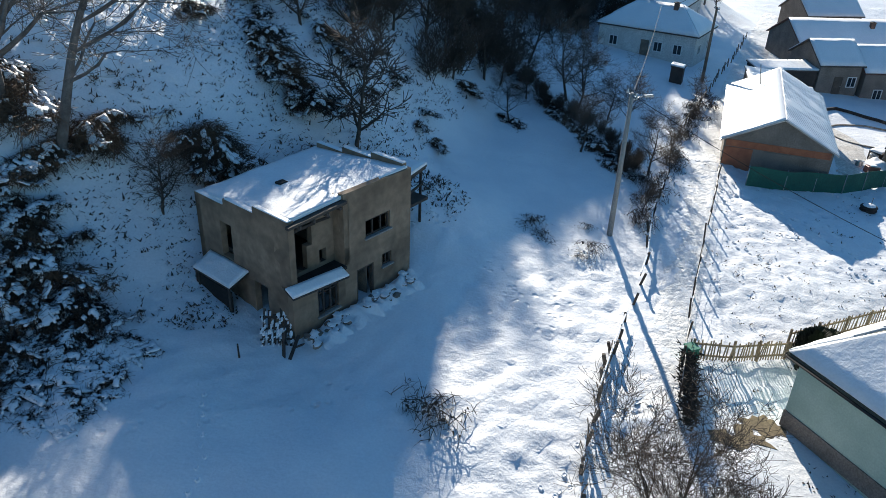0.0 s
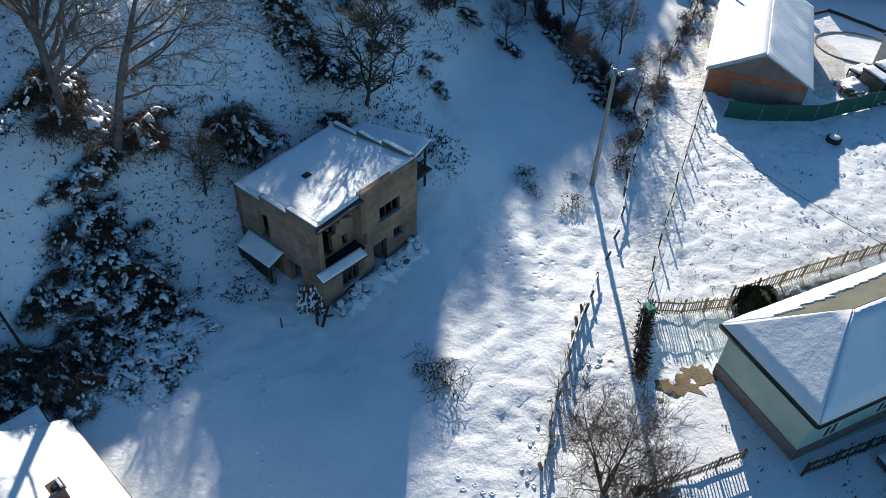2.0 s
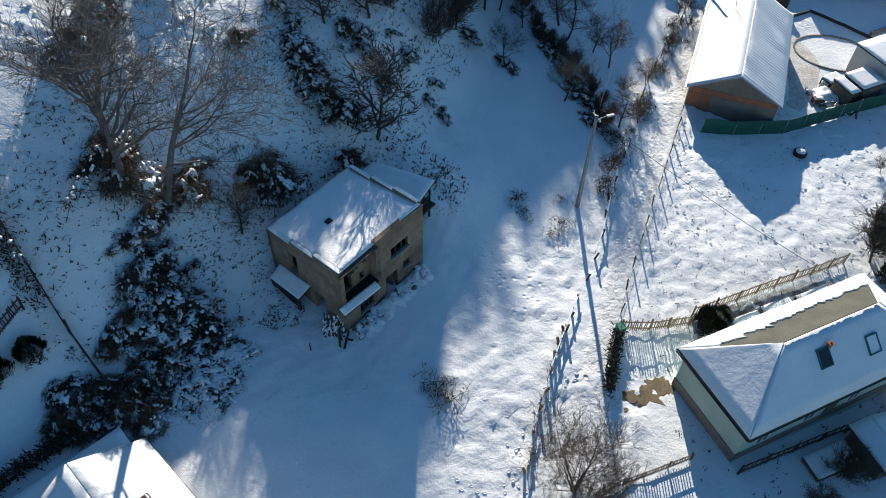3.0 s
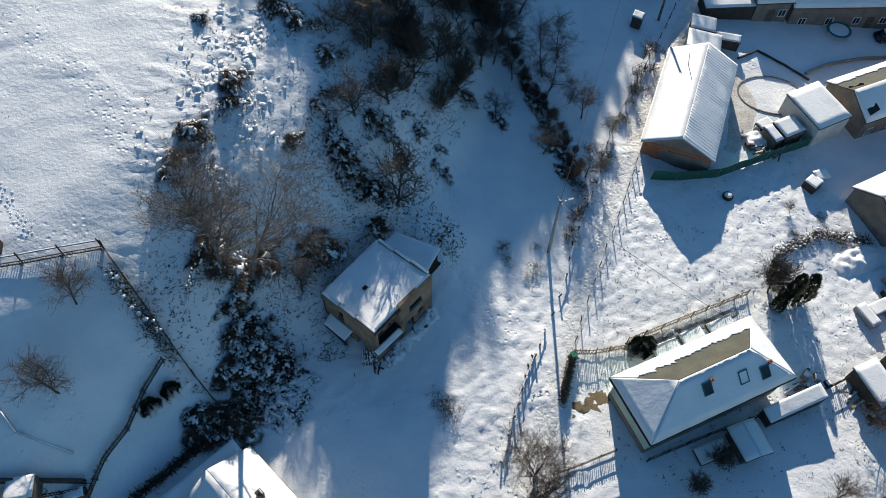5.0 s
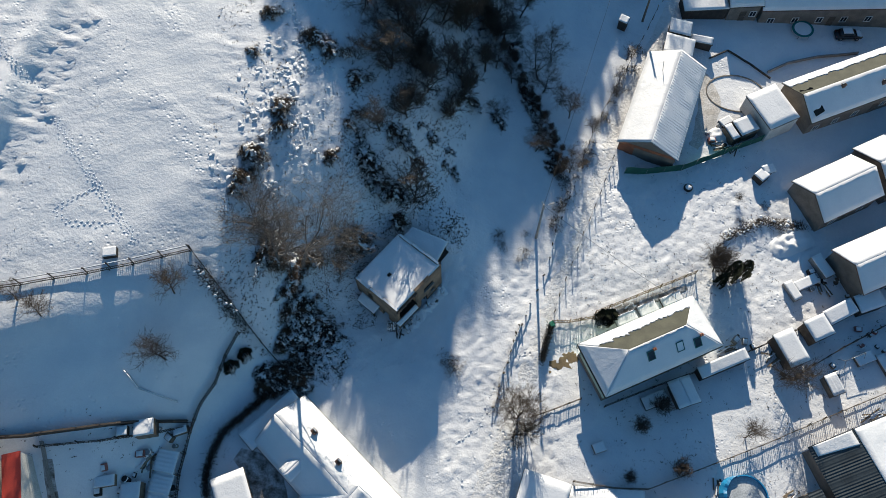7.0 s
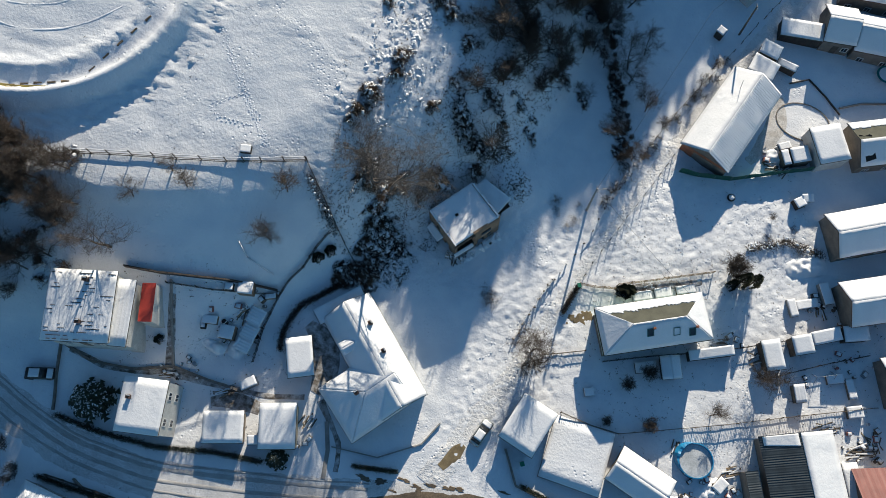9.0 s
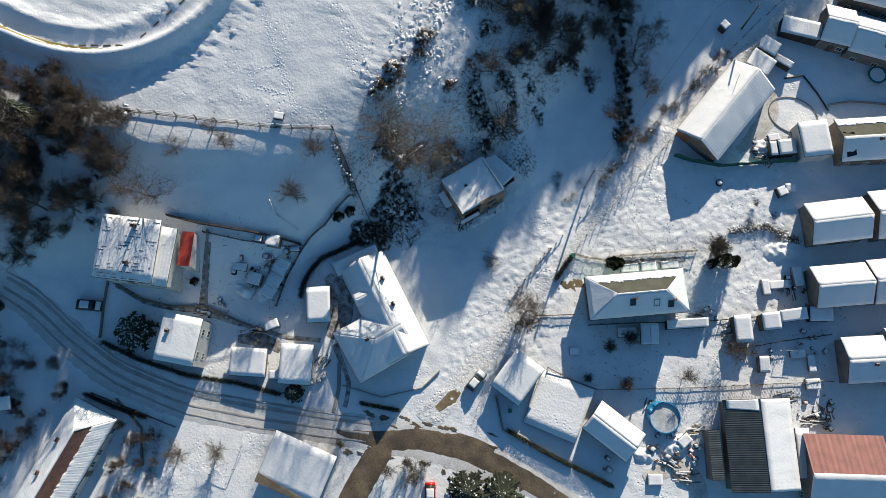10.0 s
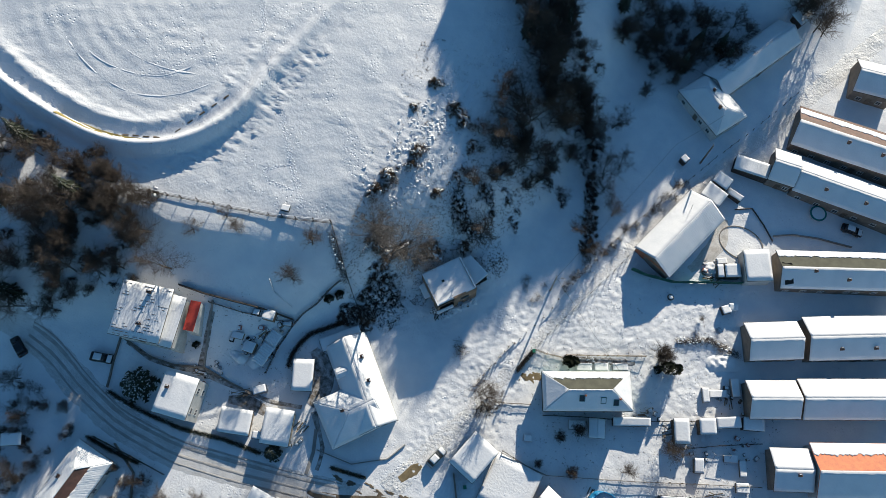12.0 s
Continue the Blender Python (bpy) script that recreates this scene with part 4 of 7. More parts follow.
STONE = mat("rubble_stone", (0.24, 0.21, 0.18), (0.15, 0.13, 0.11), 0.9, 2.0, 15, 0.5, per_object=0.3)
rocks = [rock_mesh("stone", k * 7.3, 0.30) for k in range(4)]
caps = [rock_mesh("snow_cap", 40 + k * 5.1, 0.30) for k in range(3)]
for me in rocks:
    me.materials.append(STONE)
for me in caps:
    me.materials.append(ROOF_SNOW)
rng = random.Random(5)
for k in range(46):
    u = rng.uniform(0.4, 7.4)
    p = Vector((-6.25, 28.9, 0)) + Matrix.Rotation(radians(50), 3, "Z") @ Vector((u, -0.25 - abs(rng.gauss(0.3, 0.35)), 0))
    s = rng.uniform(0.4, 1.0)
    st = new("foundation_stone", rocks[k % 4])
    st.matrix_world = pose(p.x, p.y, ground_z(p.x, p.y) + 0.2 + 0.08 * s, 0, 0, rng.uniform(0, 360)) @ Matrix.Diagonal((s * 1.2, s, s, 1))
    tagged(st, "fallen wall stone capped with snow", "stone", group="rubble along the abandoned house")
    if rng.random() < 0.75:
        c = new("snow_cap", caps[k % 3])
        c.parent = st
        c.matrix_local = pose(0, 0, 0.12) @ Matrix.Diagonal((0.95, 0.95, 0.55, 1))
# a fallen slatted panel leaning on the front corner, clotted with snow
panel = thing("broken_panel", pose(-7.0, 28.35, ground_z(-7.0, 28.35) - 0.1, -38, 0, 8), "broken dark slatted panel clotted with snow against the house corner", "panel")
for k in range(6):
    box("slat", -0.62 + 0.25 * k, 0, 0.95 + rng.uniform(-0.15, 0.1), 0.13, 0.05, 1.7 + rng.uniform(-0.3, 0.3), WOOD_DARK, panel, roll=rng.uniform(-5, 5))
for z in (0.45, 1.0, 1.5):
    box("batten", 0, -0.05, z, 1.6, 0.05, 0.10, WOOD_DARK, panel, roll=rng.uniform(-6, 6))
verts, faces = [], []
for _ in range(85):
    x, z = rng.uniform(-0.75, 0.75), rng.uniform(0.05, 1.7)
    w, h = rng.uniform(0.03, 0.09), rng.uniform(0.04, 0.15)
    k = len(verts)
    for dx, dz, dy in ((-w, -h, 0), (w * 0.8, -h * 0.7, 0), (w, h, 0), (-w * 0.6, h * 0.9, 0), (0, 0, -0.06)):
        verts.append((x + dx, -0.06 + dy, z + dz))
    faces += [(k, k + 1, k + 4), (k + 1, k + 2, k + 4), (k + 2, k + 3, k + 4), (k + 3, k, k + 4)]
clots = pydata("snow", verts, faces, ROOF_SNOW, panel)
clots["kind"] = "stuff"
for k in range(4):
    p = Vector((-6.2 + rng.uniform(-0.5, 0.5), 28.3 + rng.uniform(-0.3, 0.4), 0))
    b = box("loose_board", 0, 0, 0, 0.16, 0.05, 1.3, WOOD_DARK, None)
    b.matrix_world = pose(p.x, p.y, ground_z(p.x, p.y) + 0.3, 55 + rng.uniform(-20, 20), rng.uniform(-30, 30), rng.uniform(0, 180))
    tagged(b, "dark splintered board in the snow by the house", "board", group="debris at the corner")
stick = tube("stake", [(-8.5, 27.2, ground_z(-8.5, 27.2) - 0.2), (-8.53, 27.24, ground_z(-8.5, 27.2) + 0.7)], [0.05, 0.04], WOOD_DARK, None)
tagged(stick, "short dark wooden stake in the snow", "stake")
# snow banked over the rubble along the front wall
verts, faces = [], []
for i in range(49):
    for j in range(8):
        u, v = 0.3 + 7.6 * i / 48, 0.25 + 1.5 * j / 7
        p = Vector((-6.25, 28.9, 0)) + Matrix.Rotation(radians(50), 3, "Z") @ Vector((u, 0.1 - v, 0))
        h = (0.42 * math.sin(math.pi * min(1, (v - 0.1) / 1.65) ** 0.6) + 0.35 * noise.noise((p.x * 2.3, p.y * 2.3, 9)) + 0.2 * noise.noise((p.x * 5, p.y * 5, 3))) * (0 if j == 7 or i in (0, 48) else 1)
        verts.append((p.x, p.y, ground_z(p.x, p.y) - 0.08 + max(-0.1, h)))
for i in range(48):
    for j in range(7):
        a = i * 8 + j
        faces.append((a, a + 8, a + 9, a + 1))
tagged(pydata("snow_bank", verts, faces, SNOW, smooth_faces=True), "lumpy snow banked over rubble at the wall foot", "snow", kind="stuff")

# ---- vegetation ----


def grow(rng, segs, p, d, length, radius, depth, spread, lift, twigs):
    """Branch segments (from, to, radius, radius), grown recursively."""
    steps = 3
    q = p.copy()
    r = radius
    for i in range(steps):
        d = (d + Vector((rng.gauss(0, 1), rng.gauss(0, 1), rng.gauss(0, 0.6))) * 0.16 + Vector((0, 0, lift * 0.12))).normalized()
        n = q + d * (length / steps)
        r2 = radius * (1 - 0.45 * (i + 1) / steps)
        segs.append((q.copy(), n.copy(), r, r2, depth))
        if depth > 0 and (i > 0 or depth < 3):
            for _ in range(twigs if depth < 2 else max(1, twigs - 1)):
                side = Vector((rng.gauss(0, 1), rng.gauss(0, 1), rng.gauss(0, 0.5))).normalized()
                nd = (d * (1 - spread) + side * spread + Vector((0, 0, 0.1 * lift))).normalized()
                grow(rng, segs, q.lerp(n, rng.random()), nd, length * rng.uniform(0.5, 0.75), r2 * 0.55, depth - 1, spread, lift, twigs)
        q, r = n, r2
    if depth > 0:
        for _ in range(2):
            side = Vector((rng.gauss(0, 1), rng.gauss(0, 1), rng.gauss(0, 0.5))).normalized()
            grow(rng, segs, q, (d * (1 - spread * 0.7) + side * spread * 0.7).normalized(), length * rng.uniform(0.55, 0.8), r * 0.7, depth - 1, spread, lift, twigs)


def segs_mesh(name, segs, material, thin):
    verts, faces = [], []
    for a, b, r0, r1, _ in segs:
        d = (b - a).normalized()
        x = d.orthogonal().normalized()
        y = d.cross(x)
        k0 = len(verts)
        n = 5 if r0 > 0.05 else 3
        for p, r in ((a, max(r0, thin)), (b, max(r1, thin * 0.8))):
            for k in range(n):
                t = k * math.tau / n
                verts.append(p + (x * math.cos(t) + y * math.sin(t)) * r)
        for k in range(n):
            faces.append((k0 + k, k0 + (k + 1) % n, k0 + n + (k + 1) % n, k0 + n + k))
    me = bpy.data.meshes.new(name)
    me.from_pydata(verts, [], faces)
    me.update()
    me.polygons.foreach_set("use_smooth", [True] * len(me.polygons))
    me.materials.append(material)
    return me


def bare_tree(seed, h, r, spread, lift, depth, twigs, stems=1, bark=None, twig_mat=None, fork=0.35, thin=0.012, sway=0.07, start=0.12, limb=0.55):
    """The meshes of a leafless tree: trunk with main limbs, and its crown of finer branches."""
    rng = random.Random(seed)
    trunk, crown = [], []
    for s in range(stems):
        p = Vector((rng.uniform(-0.3, 0.3), rng.uniform(-0.3, 0.3), -0.4)) if stems > 1 else Vector((0, 0, -0.5))
        d = Vector((rng.gauss(0, start + 0.14 * (stems > 1)), rng.gauss(0, start + 0.14 * (stems > 1)), 1)).normalized()
        n = 8
        q, rad = p, r
        for i in range(n):
            d = (d + Vector((rng.gauss(0, sway), rng.gauss(0, sway), 0.05))).normalized()
            nx = q + d * (h * 0.75 / n)
            r2 = r * (1 - 0.75 * (i + 1) / n)
            trunk.append((q.copy(), nx.copy(), rad, r2, 9))
            if (i + 1) / n > fork:
                for _ in range(2 if stems == 1 else 1):
                    a = rng.uniform(0, math.tau)
                    nd = (d * 0.55 + Vector((math.cos(a), math.sin(a), 0.25 * lift)) * spread * 1.3).normalized()
                    grow(rng, crown, nx, nd, h * rng.uniform(0.20, 0.30) * (1.25 - 0.5 * i / n), r2 * limb, depth, spread, lift, twigs)
            q, rad = nx, r2
        grow(rng, crown, q, d, h * 0.25, rad * 0.9, depth, spread, lift, twigs)
    return segs_mesh("trunk", trunk, bark or BARK, 0.02), segs_mesh("crown", crown, twig_mat or TWIG, thin)


def plant(name, meshes, x, y, scale, turn, label, category, group="", lean=0.0, sink=0.0, sz=None):
    e = thing(name, pose(x, y, ground_z(x, y) - sink, lean, 0, turn), label, category, group)
    e.scale = (scale, scale, sz or scale)
    for me in meshes:
        ob = new(me.name.split(".")[0], me)
        ob.parent = e
        if me.name.split(".")[0] in ("tangle", "snow", "foliage"):
            ob["kind"] = "stuff"
    return e


def bramble(seed, n, rx, ry, h, stem_mat, snow_amount, leafy=0.5, shoots=1.3, ragged=0.55):
    """A tangled bush: arching stems and dry leaves under a torn blanket of snow."""
    rng = random.Random(seed)

    def reach(a):
        """How far the outline goes in that direction."""
        return 0.75 + ragged * noise.noise((math.cos(a) * 1.7 + seed, math.sin(a) * 1.7, 2.0)) + 0.25 * ragged * noise.noise((math.cos(a) * 5.0, math.sin(a) * 5.0, seed))

    def crown(x, y, f):
        return h * max(0.10, 1 - 0.75 * f * f) * (0.65 + 0.5 * noise.noise((x * 0.9 + seed, y * 0.9, 0)) + 0.22 * noise.noise((x * 2.6, y * 2.6, seed)))

    def gap(x, y):
        return noise.noise((x * 0.75 + seed * 3.1, y * 1.2, 7.0)) + 0.6 * noise.noise((x * 2.2, y * 2.2, seed))

    verts, faces = [], []
    for _ in range(n):
        a = rng.uniform(0, math.tau)
        f = rng.random() ** 0.7 * 1.3 * reach(a)
        x, y = rx * f * math.cos(a), ry * f * math.sin(a)
        if gap(x, y) < rng.uniform(-0.32, 0.0):
            continue
        z = crown(x, y, f) * rng.uniform(0.15, 1.0)
        d = Vector((rng.gauss(0, 1), rng.gauss(0, 1), rng.gauss(0.2, 0.5))).normalized()
        if rng.random() < leafy:
            ln, w = rng.uniform(0.08, 0.22), rng.uniform(0.02, 0.06)
        else:
            ln, w = rng.uniform(0.4, shoots), rng.uniform(0.006, 0.014)
            d = (d + Vector((0.35 * x / rx, 0.35 * y / ry, 0.25))).normalized()
        s = d.orthogonal().normalized() * w
        if rng.random() < 0.5:
            s = d.cross(s).normalized() * w
        p = Vector((x, y, z)) - d * ln / 2
        m = p + d * ln * 0.55 + Vector((0, 0, 0.12 * ln))
        k = len(verts)
        verts += [p - s, p + s, m + s, m - s, p + d * ln - Vector((0, 0, 0.10 * ln))]
        faces += [(k, k + 1, k + 2, k + 3), (k + 3, k + 2, k + 4)]
    me = bpy.data.meshes.new("tangle")
    me.from_pydata(verts, [], faces)
    me.update()
    me.materials.append(stem_mat)
    out = [me]
    if snow_amount:
        # the blanket: small cells over the crown, torn where stems break through
        step, cells, verts, faces, memo = 0.13, {}, [], [], {}
        cover = 0.42 - 0.0005 * snow_amount
        nx, ny = int(rx * 1.5 / step), int(ry * 1.5 / step)

        def vert(i, j, low):
            key = (i, j, low)
            if key not in memo:
                x, y = i * step + 0.05 * noise.noise((i * 1.7, j * 1.7, seed)), j * step + 0.05 * noise.noise((j * 1.7, i * 1.7, seed + 4))
                f = math.hypot(x / rx, y / ry)
                memo[key] = len(verts)
                verts.append((x, y, crown(x, y, f) * 0.92 + 0.06 + 0.05 * noise.noise((x * 5, y * 5, seed)) - (0.09 if low else 0.0)))
            return memo[key]

        for i in range(-nx, nx):
            for j in range(-ny, ny):
                x, y = (i + 0.5) * step, (j + 0.5) * step
                f = math.hypot(x / rx, y / ry)
                a = math.atan2(y / ry, x / rx)
                if f < 1.2 * reach(a) and noise.noise((x * 1.1, y * 1.1, seed + 5)) + 0.75 * noise.noise((x * 3.1, y * 3.1, seed + 9)) + 0.6 * noise.noise((x * 6.3, y * 6.3, seed)) > cover:
                    cells[i, j] = True
        for i, j in cells:
            faces.append((vert(i, j, 0), vert(i + 1, j, 0), vert(i + 1, j + 1, 0), vert(i, j + 1, 0)))
            for di, dj, p, q in ((-1, 0, (i, j + 1), (i, j)), (1, 0, (i + 1, j), (i + 1, j + 1)), (0, -1, (i, j), (i + 1, j)), (0, 1, (i + 1, j + 1), (i, j + 1))):
                if (i + di, j + dj) not in cells:
                    faces.append((vert(*p, 0), vert(*p, 1), vert(*q, 1), vert(*q, 0)))
        sn = bpy.data.meshes.new("snow")
        sn.from_pydata(verts, [], faces)
        sn.update()
        sn.polygons.foreach_set("use_smooth", [True] * len(sn.polygons))
        sn.materials.append(ROOF_SNOW)
        out.append(sn)
    return out


def spruce(seed, h, r, snow_amount):
    """A spruce: trunk, tiers of drooping needle fans, snow on some of them."""
    rng = random.Random(seed)
    verts, faces, sv, sf = [], [], [], []
    tiers = int(h * 1.7)
    for i in range(tiers):
        f = i / tiers
        z = h * (0.10 + 0.88 * f)
        ln = r * (1 - f) ** 0.85 * rng.uniform(0.85, 1.1) + 0.12
        cnt = 9 if f < 0.6 else 6
        a0 = rng.uniform(0, math.tau)
        for k in range(cnt):
            a = a0 + k * math.tau / cnt + rng.uniform(-0.2, 0.2)
            l2 = ln * rng.uniform(0.7, 1.1)
            u, v = Vector((math.cos(a), math.sin(a), 0)), Vector((-math.sin(a), math.cos(a), 0))
            for part_ in range(5):
                g0 = part_ / 5
                p = u * l2 * (0.12 + g0 * 0.75) + Vector((0, 0, z - 0.35 * l2 * g0))
                w = l2 * 0.34 * (1 - g0 * 0.75)
                for sgn in (-1, 1):
                    tip = p + u * l2 * 0.22 + v * sgn * w + Vector((0, 0, -0.16 * l2 - 0.05))
                    q = len(verts)
                    verts += [p, p + u * l2 * 0.22 + Vector((0, 0, -0.05)), tip]
                    faces.append((q, q + 1, q + 2))
                    if rng.random() < snow_amount:
                        q = len(sv)
                        up = Vector((0, 0, 0.05))
                        c = (p + tip) / 2 + up
                        sv += [p.lerp(c, 0.2) + up, (p + u * l2 * 0.22).lerp(c, 0.3) + up, tip.lerp(c, 0.3) + up]
                        sf.append((q, q + 1, q + 2))
    me = bpy.data.meshes.new("foliage")
    me.from_pydata(verts, [], faces)
    me.update()
    me.materials.append(NEEDLE)
    tr = segs_mesh("trunk", [(Vector((0, 0, -0.4)), Vector((0, 0, h * 0.55)), h * 0.016 + 0.05, h * 0.01, 9), (Vector((0, 0, h * 0.55)), Vector((0, 0, h)), h * 0.01, 0.02, 9)], BARK, 0.02)
    out = [tr, me]
    if sf:
        sn = bpy.data.meshes.new("snow")
        sn.from_pydata(sv, [], sf)
        sn.update()
        sn.materials.append(ROOF_SNOW)
        out.append(sn)
    return out


TALL = [bare_tree(11 + k, 12.5, 0.29, 0.55, 0.5, 3, 2, bark=BARK_PALE, twig_mat=BARK_PALE, fork=0.34, thin=0.012, sway=0.10, limb=0.72) for k in range(3)]
RUSTY = [bare_tree(231 + k, 6.5, 0.12, 0.6, 0.5, 3, 2, stems=2, fork=0.12, thin=0.010, twig_mat=BRUSH) for k in range(2)]
SPARSE = [bare_tree(38 + k, 7.5, 0.16, 0.62, 0.5, 2, 2, fork=0.15, thin=0.030, limb=0.75) for k in range(2)]
WILD = [bare_tree(31 + k, 7.5, 0.16, 0.62, 0.4, 3, 2, fork=0.25, thin=0.009) for k in range(3)]
SMALL = [bare_tree(51 + k, 4.5, 0.09, 0.62, 0.35, 2, 3, fork=0.25, thin=0.008) for k in range(2)]
MULTI = [bare_tree(71 + k, 6.0, 0.08, 0.45, 0.8, 2, 2, stems=6, fork=0.25) for k in range(2)]
THICKET = [bare_tree(91 + k, 3.2, 0.03, 0.5, 0.8, 2, 2, stems=9, fork=0.15, thin=0.009) for k in range(2)]
DARKBUSH = [bramble(5 + k, 4600, 2.4, 1.3, 1.0, (BRAMBLE, BRUSH, BRUSH)[k], 640, leafy=0.5, shoots=1.5, ragged=1.0) for k in range(3)]
MASS = [bramble(65 + k, 6000, 2.4, 2.0, 1.15, BRAMBLE, 820, leafy=0.45, shoots=1.4, ragged=0.8) for k in range(2)]
HEAP = [bramble(85 + k, 3600, 2.0, 1.6, 1.9, BRUSH, 240, leafy=0.15, shoots=2.0, ragged=0.7) for k in range(2)]
GIANT = bare_tree(17, 15.5, 0.31, 0.62, 0.25, 3, 2, bark=BARK_PALE, fork=0.28, thin=0.012, sway=0.035, start=0.01, limb=0.42, twig_mat=BARK_PALE)
LANE_TREE = bare_tree(75, 6.6, 0.09, 0.62, 0.5, 3, 2, stems=4, fork=0.15, thin=0.008)
SNOWBUSH = [bramble(15 + k, 3000, 1.8, 1.4, 1.3, BRUSH, 480, leafy=0.3, shoots=1.4, ragged=0.9) for k in range(2)]
LOWBUSH = [bramble(45 + k, 2200, 1.9, 1.5, 0.6, BRAMBLE, 1150, leafy=0.6, ragged=0.8) for k in range(2)]
TWIGBUSH = [bramble(25 + k, 190, 1.3, 1.0, 0.6, TWIG, 0, leafy=0.15, shoots=1.0) for k in range(2)]
FAR_WILD = [bare_tree(131 + k, 7.5, 0.16, 0.62, 0.4, 2, 3, fork=0.2, thin=0.016) for k in range(3)]
FAR_TALL = [bare_tree(141 + k, 12.0, 0.20, 0.55, 0.5, 2, 3, bark=BARK_PALE, fork=0.3, thin=0.018) for k in range(3)]
FAR_THICKET = [bare_tree(151 + k, 3.2, 0.03, 0.55, 0.7, 1, 3, stems=7, fork=0.15, thin=0.014) for k in range(2)]
FAR_BUSH = [bramble(161 + k, 1300, 2.4, 1.5, 1.0, (BRAMBLE, BRUSH)[k], 260, leafy=0.5, shoots=1.5, ragged=1.0) for k in range(2)]
SNOWY_SPRUCE = spruce(29, 14.0, 3.3, 0.3)
SPRUCE = [spruce(2 + k, 14.0, 3.1, 0.10) for k in range(3)]

# trees on the bank above the abandoned house
place = random.Random(77)
for k, (x, y, s) in enumerate(((-20.6, 34.2, 1.0), (-21.9, 36.6, 0.9))):
    plant("bare_tree", TALL[k % 3], x, y, s, 90, "tall leafless tree with pale trunk on the snowy bank", "tree", "trees above the house", lean=10)
plant("bare_tree", GIANT, -18.2, 34.1, 1.0, 90, "tall straight pale-barked leafless tree on the bank", "tree", "trees above the house", lean=13)
plant("bare_tree", SMALL[0], -13.9, 34.5, 1.1, 20, "small forked leafless tree beside the abandoned house", "tree")
plant("bare_tree", SPARSE[0], -5.0, 45.3, 1.1, 140, "dark leafless tree rising behind the abandoned house", "tree")
for k, (x, y, s) in enumerate(((4.6, 68.5, 0.95), (12.6, 68.5, 1.0), (13.2, 66.2, 0.8), (7.5, 75.0, 1.1), (10.0, 80.0, 1.0), (6.5, 60.5, 0.6), (17.0, 62.0, 0.7), (14.8, 72.0, 0.8))):
    plant("bare_tree", WILD[k % 3], x, y, s, k * 61, "twisted leafless tree along the gully", "tree", "gully trees", lean=place.uniform(-8, 8))
for k, (x, y, s) in enumerate(((-9.4, 52.5, 0.75), (-6.0, 55.5, 0.85), (-8.3, 61.5, 1.0), (-3.5, 60.0, 0.8), (-7.4, 68.5, 0.9), (-5.5, 66.5, 0.9), (-1.0, 64.0, 0.9), (1.5, 62.0, 0.7))):
    plant("bare_tree", SPARSE[k % 2], x, y, s, k * 83, "leafless tree on the brushy crest", "tree", "crest trees", lean=place.uniform(-6, 6))
for k, (x, y, s) in enumerate(((-10.6, 63.4, 0.7), (-8.6, 61.0, 0.55), (-12.6, 61.4, 0.45), (-6.5, 64.6, 0.6), (-9.4, 66.8, 0.75), (-4.8, 69.6, 1.1), (-1.6, 71.6, 1.1), (1.2, 74.6, 1.1), (-8.0, 72.4, 1.1), (-3.6, 75.4, 1.1), (-11.8, 53.4, 0.35), (5.2, 78.4, 1.0), (0.4, 79.4, 1.1), (-12.0, 70.0, 1.0))):
    plant("bare_tree", RUSTY[k % 2], x, y, s, k * 77, "rusty brown leafless tree with dense twigs on the crest", "tree", "crest trees", lean=place.uniform(-6, 6))
# orchard and garden trees
for x, y, s, k in ((-31.7, 21.6, 0.95, 0), (-31.3, 28.6, 0.9, 1), (37.2, 16.8, 0.8, 1), (36.0, 38.9, 1.0, 0), (43.0, 24.6, 1.2, 0), (41.0, 50.0, 0.35, 1), (-0.5, -13.4, 1.0, 0), (-44.0, 24.5, 0.8, 1)):
    plant("bare_tree", SMALL[k], x, y, s * 1.35, x * 31, "small leafless garden tree standing in snow", "tree", "garden trees")
for x, y, s, k in ((-52.3, 14.0, 1.3, 1), (-50.5, 21.0, 0.6, 2), (-46.5, 26.0, 0.5, 0)):
    plant("bare_tree", WILD[k], x, y, s, x * 17, "wide leafless fruit tree near the large house", "tree", "garden trees")
plant("bare_tree", LANE_TREE, 8.7, 18.3, 1.0, 30, "wide dark many-stemmed leafless tree beside the lane", "tree", "lane trees")
for x, y, s, k in ((9.6, 16.6, 0.8, 1), (8.0, 15.6, 0.6, 0)):
    plant("bare_tree", MULTI[k], x, y, s, x * 40, "bushy many-stemmed leafless tree beside the lane", "tree", "lane trees")
for k in range(26):
    f = k / 25
    x, y = 13.6 + 15.0 * f + place.gauss(0, 0.4), 44.0 + 32.0 * f + place.gauss(0, 0.5)
    if k % 5 == 2:
        plant("sapling", SMALL[k % 2], x, y, place.uniform(0.45, 0.75), place.uniform(0, 360), "thin leafless sapling along the upper lane", "shrub", "lane brush")
    else:
        plant("dry_shrub", TWIGBUSH[k % 2], x, y, place.uniform(0.6, 1.1), place.uniform(0, 360), "brown dry stems along the upper lane", "shrub", "lane brush", sz=place.uniform(1.0, 2.4))
for x, y, s, k in ((26.6, 20.0, 0.8, 0), (28.3, 12.4, 0.8, 1), (23.8, 17.6, 0.7, 0), (36.4, 40.0, 1.2, 1), (22.0, 11.5, 0.5, 0)):
    plant("shrub", THICKET[k], x, y, s * 1.2, x * 20, "brown leafless garden shrub", "shrub", "garden shrubs")

